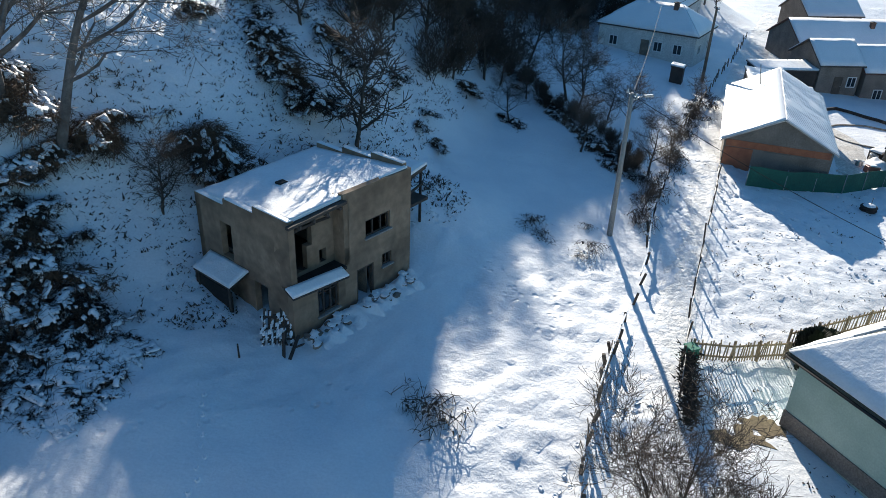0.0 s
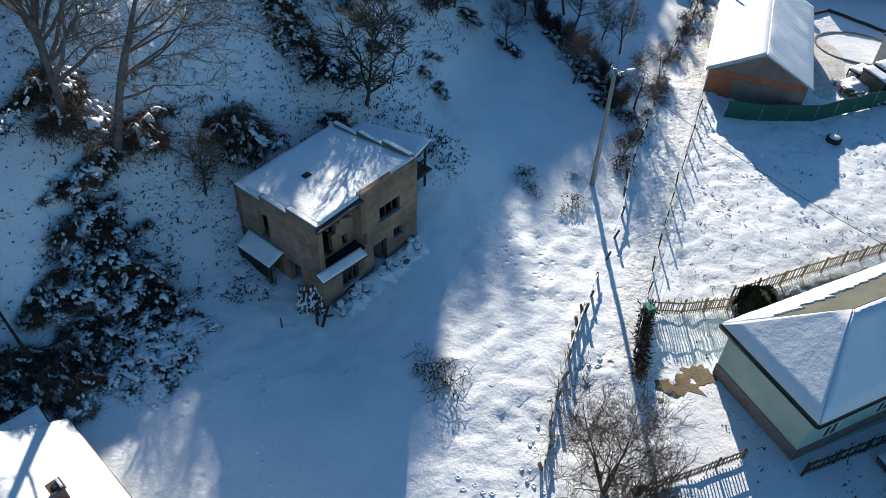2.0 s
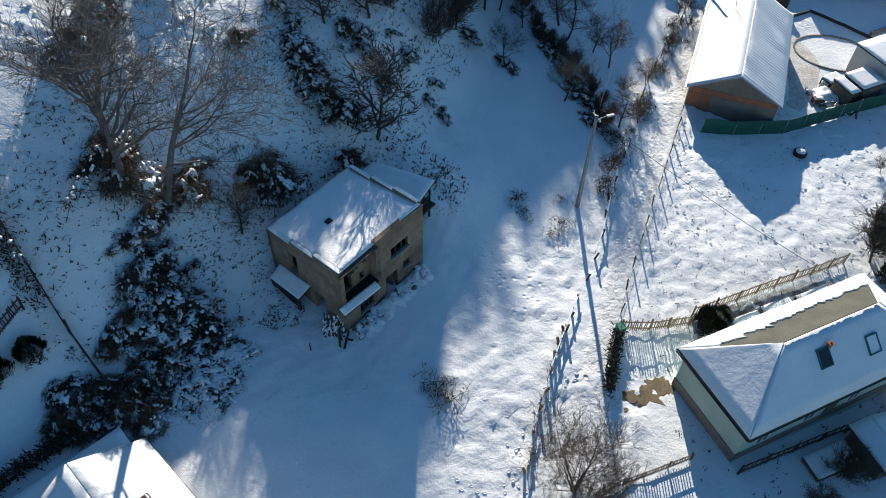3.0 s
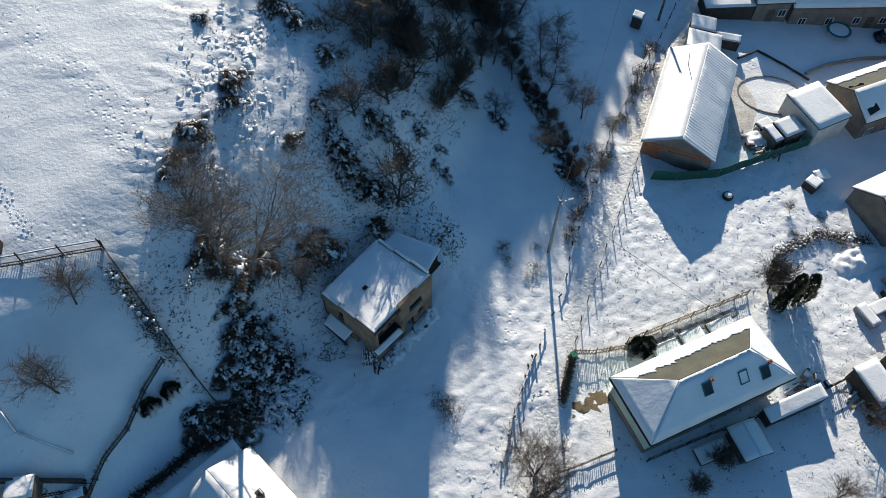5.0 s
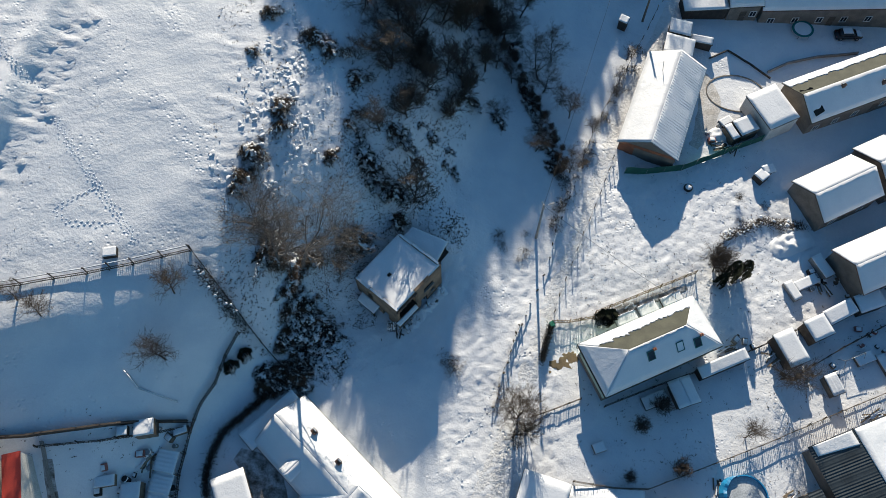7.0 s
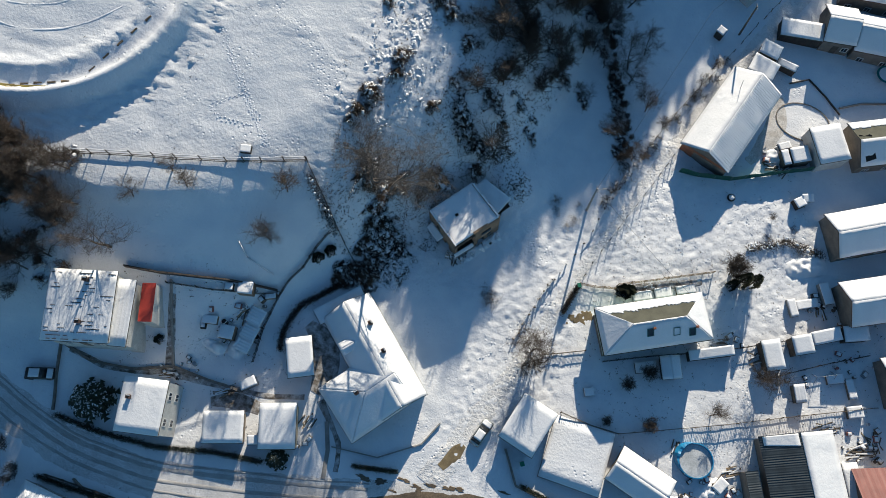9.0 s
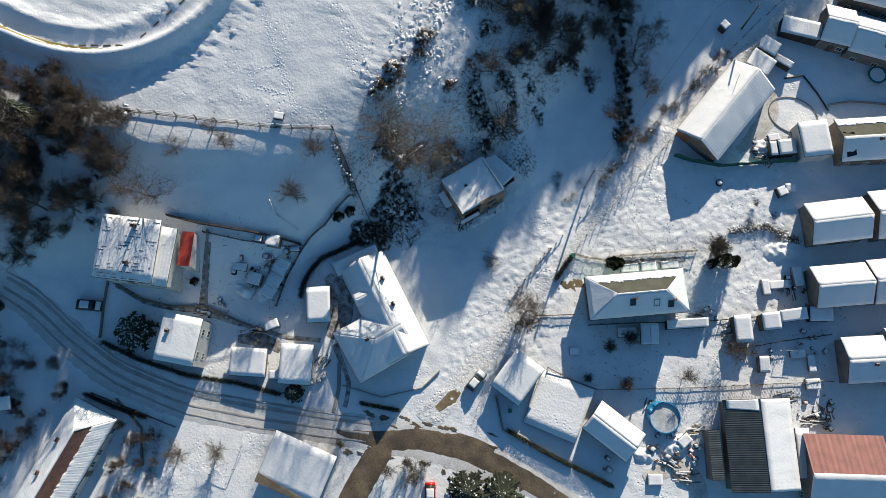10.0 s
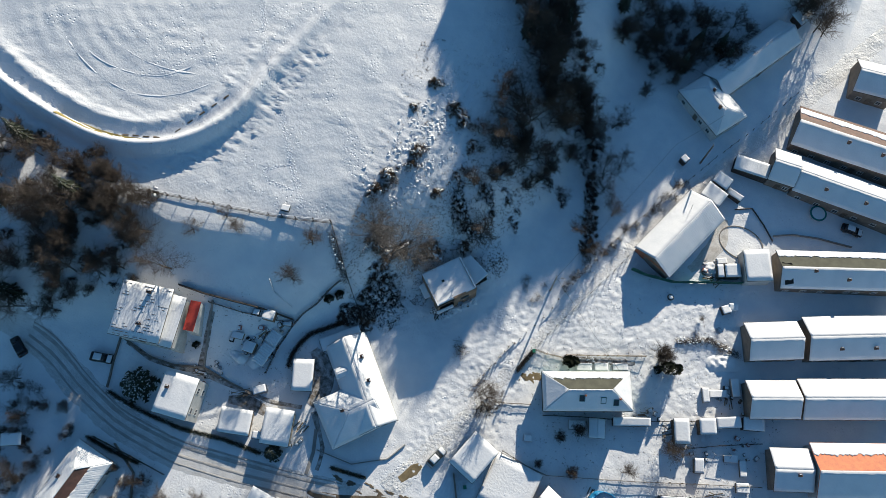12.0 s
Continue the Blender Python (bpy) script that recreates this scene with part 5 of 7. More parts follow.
# brambles and snow-laden bushes on the bank
streaks = (((-12.1, 48.6), (-7.6, 45.4), 7, 1.0), ((-9.6, 47.2), (-8.0, 44.4), 4, 1.1), ((-8.8, 54.2), (-4.6, 50.6), 6, 0.75), ((-4.4, 54.5), (1.0, 50.8), 7, 0.6), ((1.6, 63.4), (6.2, 60.2), 5, 0.6), ((9.0, 68.4), (10.8, 64.6), 3, 0.5), ((10.8, 67.0), (15.0, 51.5), 14, 0.75), ((-14.0, 54.5), (-12.6, 51.0), 3, 0.6))
dark = []
for a, b, n, s in streaks:
    for k in range(n):
        f = (k + place.uniform(-0.3, 0.3)) / max(1, n - 1)
        dark.append((a[0] + (b[0] - a[0]) * f + place.gauss(0, 0.7), a[1] + (b[1] - a[1]) * f + place.gauss(0, 0.7), s * place.uniform(0.45, 1.2)))
for k, (x, y, s) in enumerate(dark):
    plant("bramble_bush", DARKBUSH[k % 3], x, y, s, 130 + place.uniform(-25, 25), "dark bramble thicket patched with snow on the slope", "bush", "brambles on the bank", sink=0.1)
left = [(-18.6, 30.4, 0.8), (-17.4, 29.2, 0.9), (-16.2, 28.2, 0.8), (-18.4, 27.6, 0.9), (-16.8, 26.4, 0.7), (-19.6, 28.8, 0.8), (-15.4, 27.2, 0.6), (-18.0, 25.2, 0.7), (-19.2, 23.8, 0.7), (-17.2, 36.4, 0.9), (-19.0, 33.4, 0.8), (-21.9, 35.4, 1.1), (-12.4, 39.0, 1.1), (-20.4, 31.0, 0.7), (-16.8, 31.4, 0.5), (-20.6, 26.0, 0.6)]
for k, (x, y, s) in enumerate(left):
    plant("bramble_bush", DARKBUSH[(k + 1) % 3], x, y, s * 1.15, place.uniform(0, 360), "dense dark bramble bush half covered in snow", "bush", "brambles beside the house", sink=0.1)
for k, (x, y, s) in enumerate(((-17.2, 35.4, 1.0), (-20.3, 34.9, 1.2), (-12.6, 39.2, 1.0), (-13.6, 38.4, 0.8), (-11.6, 38.4, 0.7), (-21.8, 36.0, 0.9), (-18.6, 33.2, 0.5), (-19.9, 29.4, 0.7), (-20.0, 26.8, 0.7), (-18.9, 24.6, 0.6), (-20.6, 25.0, 0.6), (-20.8, 22.2, 0.9), (-19.2, 21.9, 0.9), (-17.6, 21.6, 0.8), (-22.0, 20.6, 0.9), (-18.6, 23.6, 0.8))):
    plant("brush_heap", HEAP[k % 2], x, y, s, place.uniform(0, 360), "rusty brown heap of dry brush and stems", "bush", "brush heaps on the bank", sink=0.1)
for k, (x, y, s) in enumerate(((-18.9, 31.2, 0.8), (-18.4, 29.6, 0.9), (-17.2, 28.0, 1.0), (-19.4, 27.6, 0.9), (-16.4, 26.2, 0.8), (-18.2, 25.6, 0.9), (-21.4, 21.4, 0.9), (-22.8, 22.4, 0.7), (-20.0, 21.6, 0.8), (-18.8, 22.6, 0.9))):
    plant("bramble_mass", MASS[k % 2], x, y, s, place.uniform(0, 360), "continuous dark bramble mass flecked with snow", "bush", "brambles beside the house", sink=0.15)
low_bushes = [(-14.6, 26.0, 0.8), (-15.6, 24.8, 0.9), (-13.6, 24.8, 0.7), (-16.4, 23.4, 0.8), (-14.6, 23.2, 0.7), (-13.4, 23.4, 0.5), (-17.6, 22.4, 0.6), (-15.4, 21.9, 0.5), (-16.9, 25.0, 0.6), (-13.0, 26.2, 0.5)]
for k, (x, y, s) in enumerate(low_bushes):
    plant("snowy_bramble", LOWBUSH[k % 2], x, y, s * 1.2, place.uniform(0, 360), "low bramble patch buried in snow", "bush", "brambles beside the house", sink=0.15)
snowy = [(-21.6, 52.4, 1.1), (-21.4, 50.0, 0.9), (-24.1, 46.2, 1.2), (-25.0, 43.2, 1.1), (-25.7, 41.4, 0.8), (-18.4, 63.0, 1.2), (-16.0, 61.8, 1.1), (-15.2, 47.6, 0.8), (-11.4, 47.6, 0.7), (-11.9, 38.6, 1.0), (-12.6, 58.6, 1.0), (-24.0, 66.0, 0.9), (-25.5, 60.0, 0.6)]
for k, (x, y, s) in enumerate(snowy):
    plant("snowy_bush", SNOWBUSH[k % 2], x, y, s, place.uniform(0, 360), "rounded bush heavy with white snow at the slope's edge", "bush", "snowy bushes", sink=0.1)
for k, (x, y, s) in enumerate(((9.6, 40.0, 1.1), (6.4, 42.4, 1.1), (10.0, 43.0, 0.6), (0.6, 24.2, 1.5), (-0.2, 25.0, 1.2), (7.0, 41.0, 0.8), (9.2, 38.8, 0.7), (40.8, 46.8, 0.9), (44.5, 49.0, 0.9), (46.0, 46.0, 1.1), (47.5, 44.8, 0.9))):
    plant("dry_shrub", TWIGBUSH[k % 2], x, y, s, place.uniform(0, 360), "clump of dry stems poking through the snow", "shrub", "dry shrubs")
# thicket of bare shoots on the hill crest and down the gully
for k in range(15):
    a, b = place.random(), place.random()
    x, y = -9 + 10 * a + 4 * b, 57 + 14 * b
    plant("thicket", FAR_THICKET[k % 2], x, y, place.uniform(0.9, 1.6), place.uniform(0, 360), "brown tangle of leafless shoots on the crest", "thicket", "crest thicket")
GULLY = [(15.0, 51.5), (15.0, 56.5), (12.6, 63.0), (10.2, 68.0), (7.4, 74.0), (3.0, 81.0), (-3.0, 88.7), (-8.0, 96.2), (-14.0, 106.0)]


def gully_x(y):
    return float(np.interp(y, [p[1] for p in GULLY], [p[0] for p in GULLY]))


def gully(f):
    """A point part of the way along the wooded gully."""
    i = min(int(f * (len(GULLY) - 1)), len(GULLY) - 2)
    return Vector((*GULLY[i], 0)).lerp(Vector((*GULLY[i + 1], 0)), f * (len(GULLY) - 1) - i)


for k in range(40):
    p = gully((k + 0.5) / 40)
    plant("thicket", THICKET[k % 2], p.x + place.gauss(0, 0.5), p.y + place.gauss(0, 0.5), place.uniform(0.3, 0.55) * (1.7 if k > 16 else 1.0), place.uniform(0, 360), "dark line of leafless shoots along the gully", "thicket", "gully thicket")
for k in range(13):
    p = gully((k + 0.3) / 13)
    side = -1 if k % 3 else 1
    plant("bare_tree", WILD[k % 3], p.x + side * place.uniform(1, 3.4), p.y + place.gauss(0, 0.8), place.uniform(0.5, 0.85), place.uniform(0, 360), "twisted leafless tree along the gully", "tree", "gully trees", lean=place.uniform(-8, 8))
# the wood at the valley's head
for k in range(52):
    y = place.uniform(74, 111)
    x = gully_x(y) - place.uniform(1.8, 14.5)
    if x < -9 and y < 82:
        continue
    if k % 9 == 0:
        plant("spruce", SPRUCE[k % 3], x, y, place.uniform(0.4, 0.55) + 0.008 * (y - 72), place.uniform(0, 360), "dark spruce dusted with snow in the wood", "tree", "wood at the valley head")
    else:
        plant("bare_tree", FAR_TALL[k % 3] if k % 2 else FAR_WILD[k % 3], x, y, place.uniform(0.7, 0.9), place.uniform(0, 360), "leafless tree in the dark wood", "tree", "wood at the valley head")
for k in range(50):
    x = place.uniform(2, 30)
    y = place.uniform(97, 112) + (4 if x > 20 else 0)
    if k % 8 == 0:
        plant("spruce", SPRUCE[k % 3], x, y, place.uniform(0.4, 0.6), place.uniform(0, 360), "tall dark spruce on the wooded rise", "tree", "wood behind the farmhouse")
        continue
    plant("bare_tree", (FAR_WILD + RUSTY)[k % 5], x, y, place.uniform(0.6, 0.9), place.uniform(0, 360), "leafless tree behind the farmhouse", "tree", "wood behind the farmhouse")
for x, y in ((14.0, 90.0), (17.5, 95.0), (20.0, 99.5), (16.0, 99.0), (22.0, 103.0), (13.0, 95.0)):
    plant("bare_tree", FAR_WILD[int(x) % 3], x, y, 0.6, x * 50, "leafless tree behind the farmhouse", "tree", "wood behind the farmhouse")
# out-of-view growth added along the rise to break up its shadow edge
for k in range(90):
    x = -40 + 90 * (k + place.random()) / 90
    kind = FAR_TALL[k % 3] if k % 9 == 0 else FAR_THICKET[k % 2]
    plant("bare_tree" if k % 9 == 0 else "thicket", kind, x, 157.5 + place.uniform(-2, 2), place.uniform(0.3, 0.5) if k % 9 == 0 else place.uniform(0.35, 1.1), place.uniform(0, 360), "leafless growth on the crest of the northern rise", "tree" if k % 9 == 0 else "thicket", "growth on the northern rise")
# the wood above the road to the west
for k in range(34):
    x, y = place.uniform(-94, -68), place.uniform(-3, 27)
    if x > -64 and y < 12:
        continue
    kind = (FAR_WILD + FAR_TALL)[k % 6]
    if k % 7 == 0:
        plant("spruce", SPRUCE[k % 3], x, y, place.uniform(0.45, 0.7), place.uniform(0, 360), "spruce laden with snow in the western wood", "tree", "western wood")
        continue
    plant("bare_tree", kind, x, y, place.uniform(0.6, 1.0), place.uniform(0, 360), "leafless tree in the western wood", "tree", "western wood")
for k in range(50):
    x, y = place.uniform(-94, -62), place.uniform(2, 27)
    if k % 3:
        plant("thicket", FAR_THICKET[k % 2], x, y, place.uniform(0.9, 1.6), place.uniform(0, 360), "leafless undergrowth in the western wood", "thicket", "western undergrowth")
    else:
        plant("snowy_bush", SNOWBUSH[k % 2], x, y, place.uniform(0.6, 1.1), place.uniform(0, 360), "snow-laden bush in the western wood", "bush", "western undergrowth")
for k in range(70):
    x, y = place.uniform(-73, -57.5), place.uniform(-4.5, 25)
    if x > -66 and y < 7:
        continue
    what = k % 5
    if what < 3:
        plant("bare_tree", (FAR_WILD + FAR_TALL)[k % 6], x, y, place.uniform(0.55, 0.9), place.uniform(0, 360), "leafless tree on the western wood's slope", "tree", "western wood slope")
    elif what == 3:
        plant("thicket", FAR_THICKET[k % 2], x, y, place.uniform(0.7, 1.3), place.uniform(0, 360), "leafless undergrowth on the western slope", "thicket", "western undergrowth")
    else:
        plant("bramble_bush", FAR_BUSH[k % 2], x, y, place.uniform(0.5, 0.9), place.uniform(0, 360), "dark snow-flecked bramble in the western wood", "bush", "western undergrowth", sink=0.1)
# rough ground south-west of the road
for k in range(78):
    x, y = (place.uniform(-72, -57.5), place.uniform(-36, -15)) if k % 3 else (place.uniform(-45, -38), place.uniform(-34, -21))
    if k % 2:
        plant("thicket", FAR_THICKET[k % 2], x, y, place.uniform(0.4, 0.9), place.uniform(0, 360), "brown scrub in the rough southern yard", "thicket", "southern scrub")
    else:
        plant("dry_shrub", TWIGBUSH[k % 4 // 2], x, y, place.uniform(0.7, 1.4), place.uniform(0, 360), "dry brown stems in the southern yard", "shrub", "southern scrub")
for k in range(50):
    y = place.uniform(74, 110)
    x = gully_x(y) - place.uniform(-5, 13)
    if k % 2:
        plant("thicket", FAR_THICKET[k % 2], x, y, place.uniform(0.9, 1.7), place.uniform(0, 360), "dark undergrowth in the valley wood", "thicket", "valley undergrowth")
    else:
        plant("bramble_bush", FAR_BUSH[k % 2], x, y, place.uniform(0.7, 1.3), place.uniform(0, 360), "dark snow-flecked bramble in the valley wood", "bush", "valley undergrowth", sink=0.1)
for k in range(20):
    y = place.uniform(72, 108)
    x = gully_x(y) - place.uniform(0, 10)
    if k % 2:
        plant("bare_tree", FAR_WILD[k % 3], x, y, place.uniform(0.8, 1.1), place.uniform(0, 360), "dark leafless tree in the valley wood", "tree", "wood at the valley head")
    else:
        plant("thicket", FAR_THICKET[k % 4 // 2], x, y, place.uniform(1.2, 1.9), place.uniform(0, 360), "dark undergrowth in the valley wood", "thicket", "valley undergrowth")
# evergreens of the gardens
plant("spruce", SNOWY_SPRUCE, -50.0, -6.6, 1.15, 40, "dark garden spruce with snow on its boughs", "tree", sz=0.42)
plant("spruce", SPRUCE[2], -22.6, -7.2, 0.62, 10, "small dark conifer by the garage", "tree", sz=0.28)
plant("spruce", SPRUCE[0], 14.2, -11.0, 1.25, 70, "broad dark conifer near the junction", "tree", sz=0.42)
plant("spruce", SPRUCE[1], 8.6, -12.2, 1.1, 10, "broad dark conifer near the junction", "tree", sz=0.4)


def thuja(seed, h, r):
    rng = random.Random(seed)
    verts, faces = [], []
    for _ in range(1500):
        z = h * rng.random()
        a = rng.uniform(0, math.tau)
        rr = r * (1 - (z / h) ** 2.2) ** 0.6 * rng.uniform(0.7, 1.05) * (0.85 + 0.5 * noise.noise((math.cos(a) * 1.5 + seed, math.sin(a) * 1.5, z * 0.9)))
        p = Vector((rr * math.cos(a), rr * math.sin(a), z))
        d = Vector((math.cos(a) * 0.5, math.sin(a) * 0.5, 1)).normalized()
        s = d.cross(Vector((0, 0, 1))).normalized() * 0.09
        k = len(verts)
        verts += [p - s, p + s, p + d * 0.42]
        faces.append((k, k + 1, k + 2))
    me = bpy.data.meshes.new("foliage")
    me.from_pydata(verts, [], faces)
    me.update()
    me.materials.append(NEEDLE)
    return [me, segs_mesh("trunk", [(Vector((0, 0, -0.3)), Vector((0, 0, h * 0.8)), 0.14, 0.05, 9)], BARK, 0.02)]


THUJA = thuja(3, 5.5, 1.15)
for x, y, s in ((37.6, 38.0, 1.0), (39.3, 38.3, 0.95), (36.3, 37.0, 0.7)):
    plant("thuja", THUJA, x, y, s, x * 30, "tall dark columnar evergreen in the garden", "tree", "garden evergreens")
BOX = thuja(8, 1.9, 1.2)
for x, y, s in ((20.2, 31.4, 1.0), (21.2, 31.9, 0.8), (-24.2, 23.5, 0.75), (-25.6, 22.0, 0.75), (-43.6, 4.0, 0.6)):
    plant("evergreen_shrub", BOX, x, y, s, x * 30, "low rounded evergreen garden shrub", "shrub", "evergreen shrubs")


def tufts(name, n, region, seed, label, size=0.2, material=None, bank=True):
    """Dead grass and stalks that show through the snow."""
    rng = random.Random(seed)
    verts, faces = [], []
    while n:
        x, y = rng.uniform(region[0], region[1]), rng.uniform(region[2], region[3])
        if bank and height(x, y) < -0.6 + 0.03 * (y - 30) - 0.085 * x + 0.9:
            continue
        if noise.noise((x * 0.25, y * 0.25, seed)) < rng.uniform(-0.5, 0.35):
            continue
        if bank and y > 40 and abs(x + 21 - 0.25 * (y - 55)) < 8 and rng.random() < 0.85:
            continue
        n -= 1
        z = ground_z(x, y)
        for _ in range(rng.randint(2, 5)):
            a = rng.uniform(0, math.tau)
            d = Vector((math.cos(a) * 0.9, math.sin(a) * 0.9, rng.uniform(0.2, 1.0))) * min(1.5, 0.3 + rng.expovariate(2.2)) * size
            s = Vector((-d.y, d.x, 0)).normalized() * rng.uniform(0.025, 0.075)
            p = Vector((x + rng.gauss(0, 0.15), y + rng.gauss(0, 0.1), z))
            k = len(verts)
            verts += [p - s, p + s, p + d]
            faces.append((k, k + 1, k + 2))
    return tagged(pydata(name, verts, faces, material or BRAMBLE), label, "grass", kind="stuff")




def snow_mounds(n, seed, label):
    """Snowed-in scrub along the crest: small irregular mounds, many with a few stems."""
    rng = random.Random(seed)
    base = bmesh.new()
    bmesh.ops.create_icosphere(base, subdivisions=2, radius=1.0)
    bv, bf = [v.co.copy() for v in base.verts], [[v.index for v in f.verts] for f in base.faces]
    base.free()
    verts, faces, tv, tf = [], [], [], []
    while n:
        y = rng.uniform(41, 80)
        x = -21 + 0.22 * (y - 55) + rng.gauss(0, 2.6)
        if noise.noise((x * 0.35, y * 0.35, seed)) < rng.uniform(-0.25, 0.3):
            continue
        n -= 1
        g, r, t, k = ground_z(x, y), 0.06 + rng.expovariate(9.0), rng.uniform(0, math.tau), len(verts)
        r = min(r, 0.24)
        for v in bv:
            j = 1 + 0.6 * noise.noise(v * 1.3 + Vector((x, y, 0)))
            q = Vector((v.x * r * 1.7 * j, v.y * r * j, v.z * r * 0.38 * j))
            q.rotate(Euler((0, 0, t)))
            verts.append(q + Vector((x, y, g + 0.05)))
        faces += [[i + k for i in f] for f in bf]
        for _ in range(rng.randint(0, 4)):
            p = Vector((x + rng.gauss(0, r * 0.6), y + rng.gauss(0, r * 0.6), g))
            d = Vector((rng.gauss(0, 0.5), rng.gauss(0, 0.5), 1)).normalized() * rng.uniform(0.25, 0.8)
            w = Vector((0.012, 0.008, 0))
            i = len(tv)
            tv += [p - w, p + w, p + d]
            tf.append((i, i + 1, i + 2))
    ob = tagged(pydata("snow_mounds", verts, faces, ROOF_SNOW, smooth_faces=True), label, "snow", kind="stuff")
    tagged(pydata("dry_stems", tv, tf, BRUSH), "dry stems poking out of the snowed-in scrub", "grass", kind="stuff")


snow_mounds(520, 15, "small snow mounds over scrub on the sunlit crest")
tufts("grass_tufts", 4600, (-27, 6, 24, 62), 3, "dead grass tufts poking through snow on the bank", 0.24, material=TWIG)
tufts("grass_tufts", 600, (-17, -9.5, 28.5, 37), 5, "leaf litter and stalks in the snow beside the abandoned house", 0.17, material=TWIG, bank=False)
tufts("grass_tufts", 700, (-30, -8, 40, 75), 8, "dead stalks on the snowy crest", 0.2)
tufts("garden_stalks", 420, (-50, -24, -6, 16), 21, "dead stalks and litter in the western gardens", 0.16, bank=False)
tufts("garden_stalks", 900, (16, 62, 8, 42), 22, "dead stalks and litter in the eastern gardens", 0.16, bank=False)
tufts("garden_stalks", 500, (-46, 6, -36, -16), 23, "dead stalks in the southern yards", 0.16, bank=False)
tufts("garden_stalks", 500, (17, 46, 34, 60), 24, "dead stalks in the trodden garden", 0.12, bank=False)
tufts("grass_tufts", 350, (-92, -40, 28, 60), 12, "scattered stalks on the high meadow", 0.12)

for x, y, s in ((-36.5, -21.5, 1.3), (-30.5, -20.5, 1.2), (-42.0, -22.0, 1.0), (-66.0, -20.0, 1.4), (-70.0, -14.5, 1.3), (-62.5, -30.0, 1.3), (-4.5, -13.0, 1.0)):
    plant("bare_tree", SMALL[int(x) % 2], x, y, s, x * 23, "leafless yard tree beside the road", "tree", "roadside trees")
for x, y, s in ((-60.0, -15.5, 1.0), (-63.0, -17.0, 1.0), (-57.0, -18.5, 0.9), (-1.5, -11.5, 1.0), (1.0, -10.8, 0.8), (-12.6, -12.2, 0.8), (-46.5, -21.0, 0.8)):
    plant("shrub", FAR_THICKET[int(x) % 2], x, y, s, x * 20, "brown leafless shrub beside the road", "shrub", "roadside shrubs")

for k in range(12):
    x, y = place.uniform(29, 44), place.uniform(120, 140)
    plant("bare_tree", (FAR_WILD + FAR_TALL)[k % 6], x, y, place.uniform(0.8, 1.1), place.uniform(0, 360), "leafless tree above the lane's end", "tree", "wood behind the farmhouse")
for k in range(12):
    x, y = place.uniform(-66, -58), place.uniform(6, 22)
    if x > -60 and y < 12:
        continue
    plant("bare_tree" if k % 2 else "thicket", FAR_WILD[k % 3] if k % 2 else FAR_THICKET[k % 2], x, y, place.uniform(0.6, 0.95), place.uniform(0, 360), "leafless growth at the western wood's edge", "tree" if k % 2 else "thicket", "western wood edge")

# ---- fences, poles, vehicles and garden things ----


def along(pts, step):
    out = []
    for a, b in zip(pts, pts[1:]):
        a, b = Vector((*a, 0)), Vector((*b, 0))
        n = max(1, round((b - a).length / step))
        for i in range(n):
            out.append((a.lerp(b, i / n), math.degrees(math.atan2(b.y - a.y, b.x - a.x))))
    out.append((Vector((*pts[-1], 0)), out[-1][1]))
    return out


def shared_box(name, sx, sy, sz, material, bevel=0.0):
    bm = bmesh.new()
    add_box(bm, 0, 0, sz / 2, sx, sy, sz, bevel=bevel)
    me = bpy.data.meshes.new(name)
    bm.to_mesh(me)
    bm.free()
    me.materials.append(material)
    return me


def fence(name, label, pts, h=1.1, post_step=2.2, rails=2, picket=0.0, material=None, gap=0.0, tilt=3.0, seed=1, snow=False, post=0.11, wire=False):
    """Posts, rails and, where asked, pickets, each a part, following the ground."""
    rng = random.Random(seed)
    material = material or WOOD
    x0, y0 = pts[0]
    z0 = ground_z(x0, y0)
    e = thing(name, pose(x0, y0, z0), label, "fence")
    o = Vector((x0, y0, z0))
    pm = shared_box("post", post, post, h + 0.5, material, 0.01)
    st = along(pts, post_step)
    tops = []
    for p, a in st:
        ob = new("post", pm)
        ob.parent = e
        g = ground_z(p.x, p.y)
        ob.matrix_local = pose(p.x - o.x, p.y - o.y, g - o.z - 0.4, rng.gauss(0, tilt), rng.gauss(0, tilt), a)
        tops.append(Vector((p.x - o.x, p.y - o.y, g - o.z)))
    for a, b in zip(tops, tops[1:]):
        if rng.random() < gap:
            continue
        for k in range(rails):
            z = h * (0.85 - 0.6 * k / max(1, rails - 1)) if rails > 1 else h * 0.8
            p, q = a + Vector((0, 0, z)), b + Vector((0, 0, z + (rng.gauss(0, 0.06) if gap else 0)))
            if wire:
                tube("wire", [p, q], [0.012, 0.012], METAL, e, sides=3)
                continue
            m = (p + q) / 2
            d = q - p
            bm = bmesh.new()
            add_box(bm, 0, 0, 0, d.length + 0.08, 0.05, 0.10)
            r = part("rail", bm, material, e)
            r.matrix_local = Matrix.Translation(m) @ d.to_track_quat("X", "Z").to_matrix().to_4x4()
            if snow and k == 0:
                box("rail_snow", 0, 0, 0.08, d.length * 0.9, 0.09, 0.07, ROOF_SNOW, r, bevel=0.02)
    if picket:
        me = shared_box("picket", 0.07, 0.025, h, material)
        for p, a in along(pts, picket):
            if rng.random() < gap * 0.5:
                continue
            ob = new("picket", me)
            ob.parent = e
            ob.matrix_local = pose(p.x - o.x, p.y - o.y, ground_z(p.x, p.y) - o.z + 0.05 + rng.gauss(0, 0.03), rng.gauss(0, tilt), rng.gauss(0, tilt), a) @ pose(0, -0.05, 0)
    return e


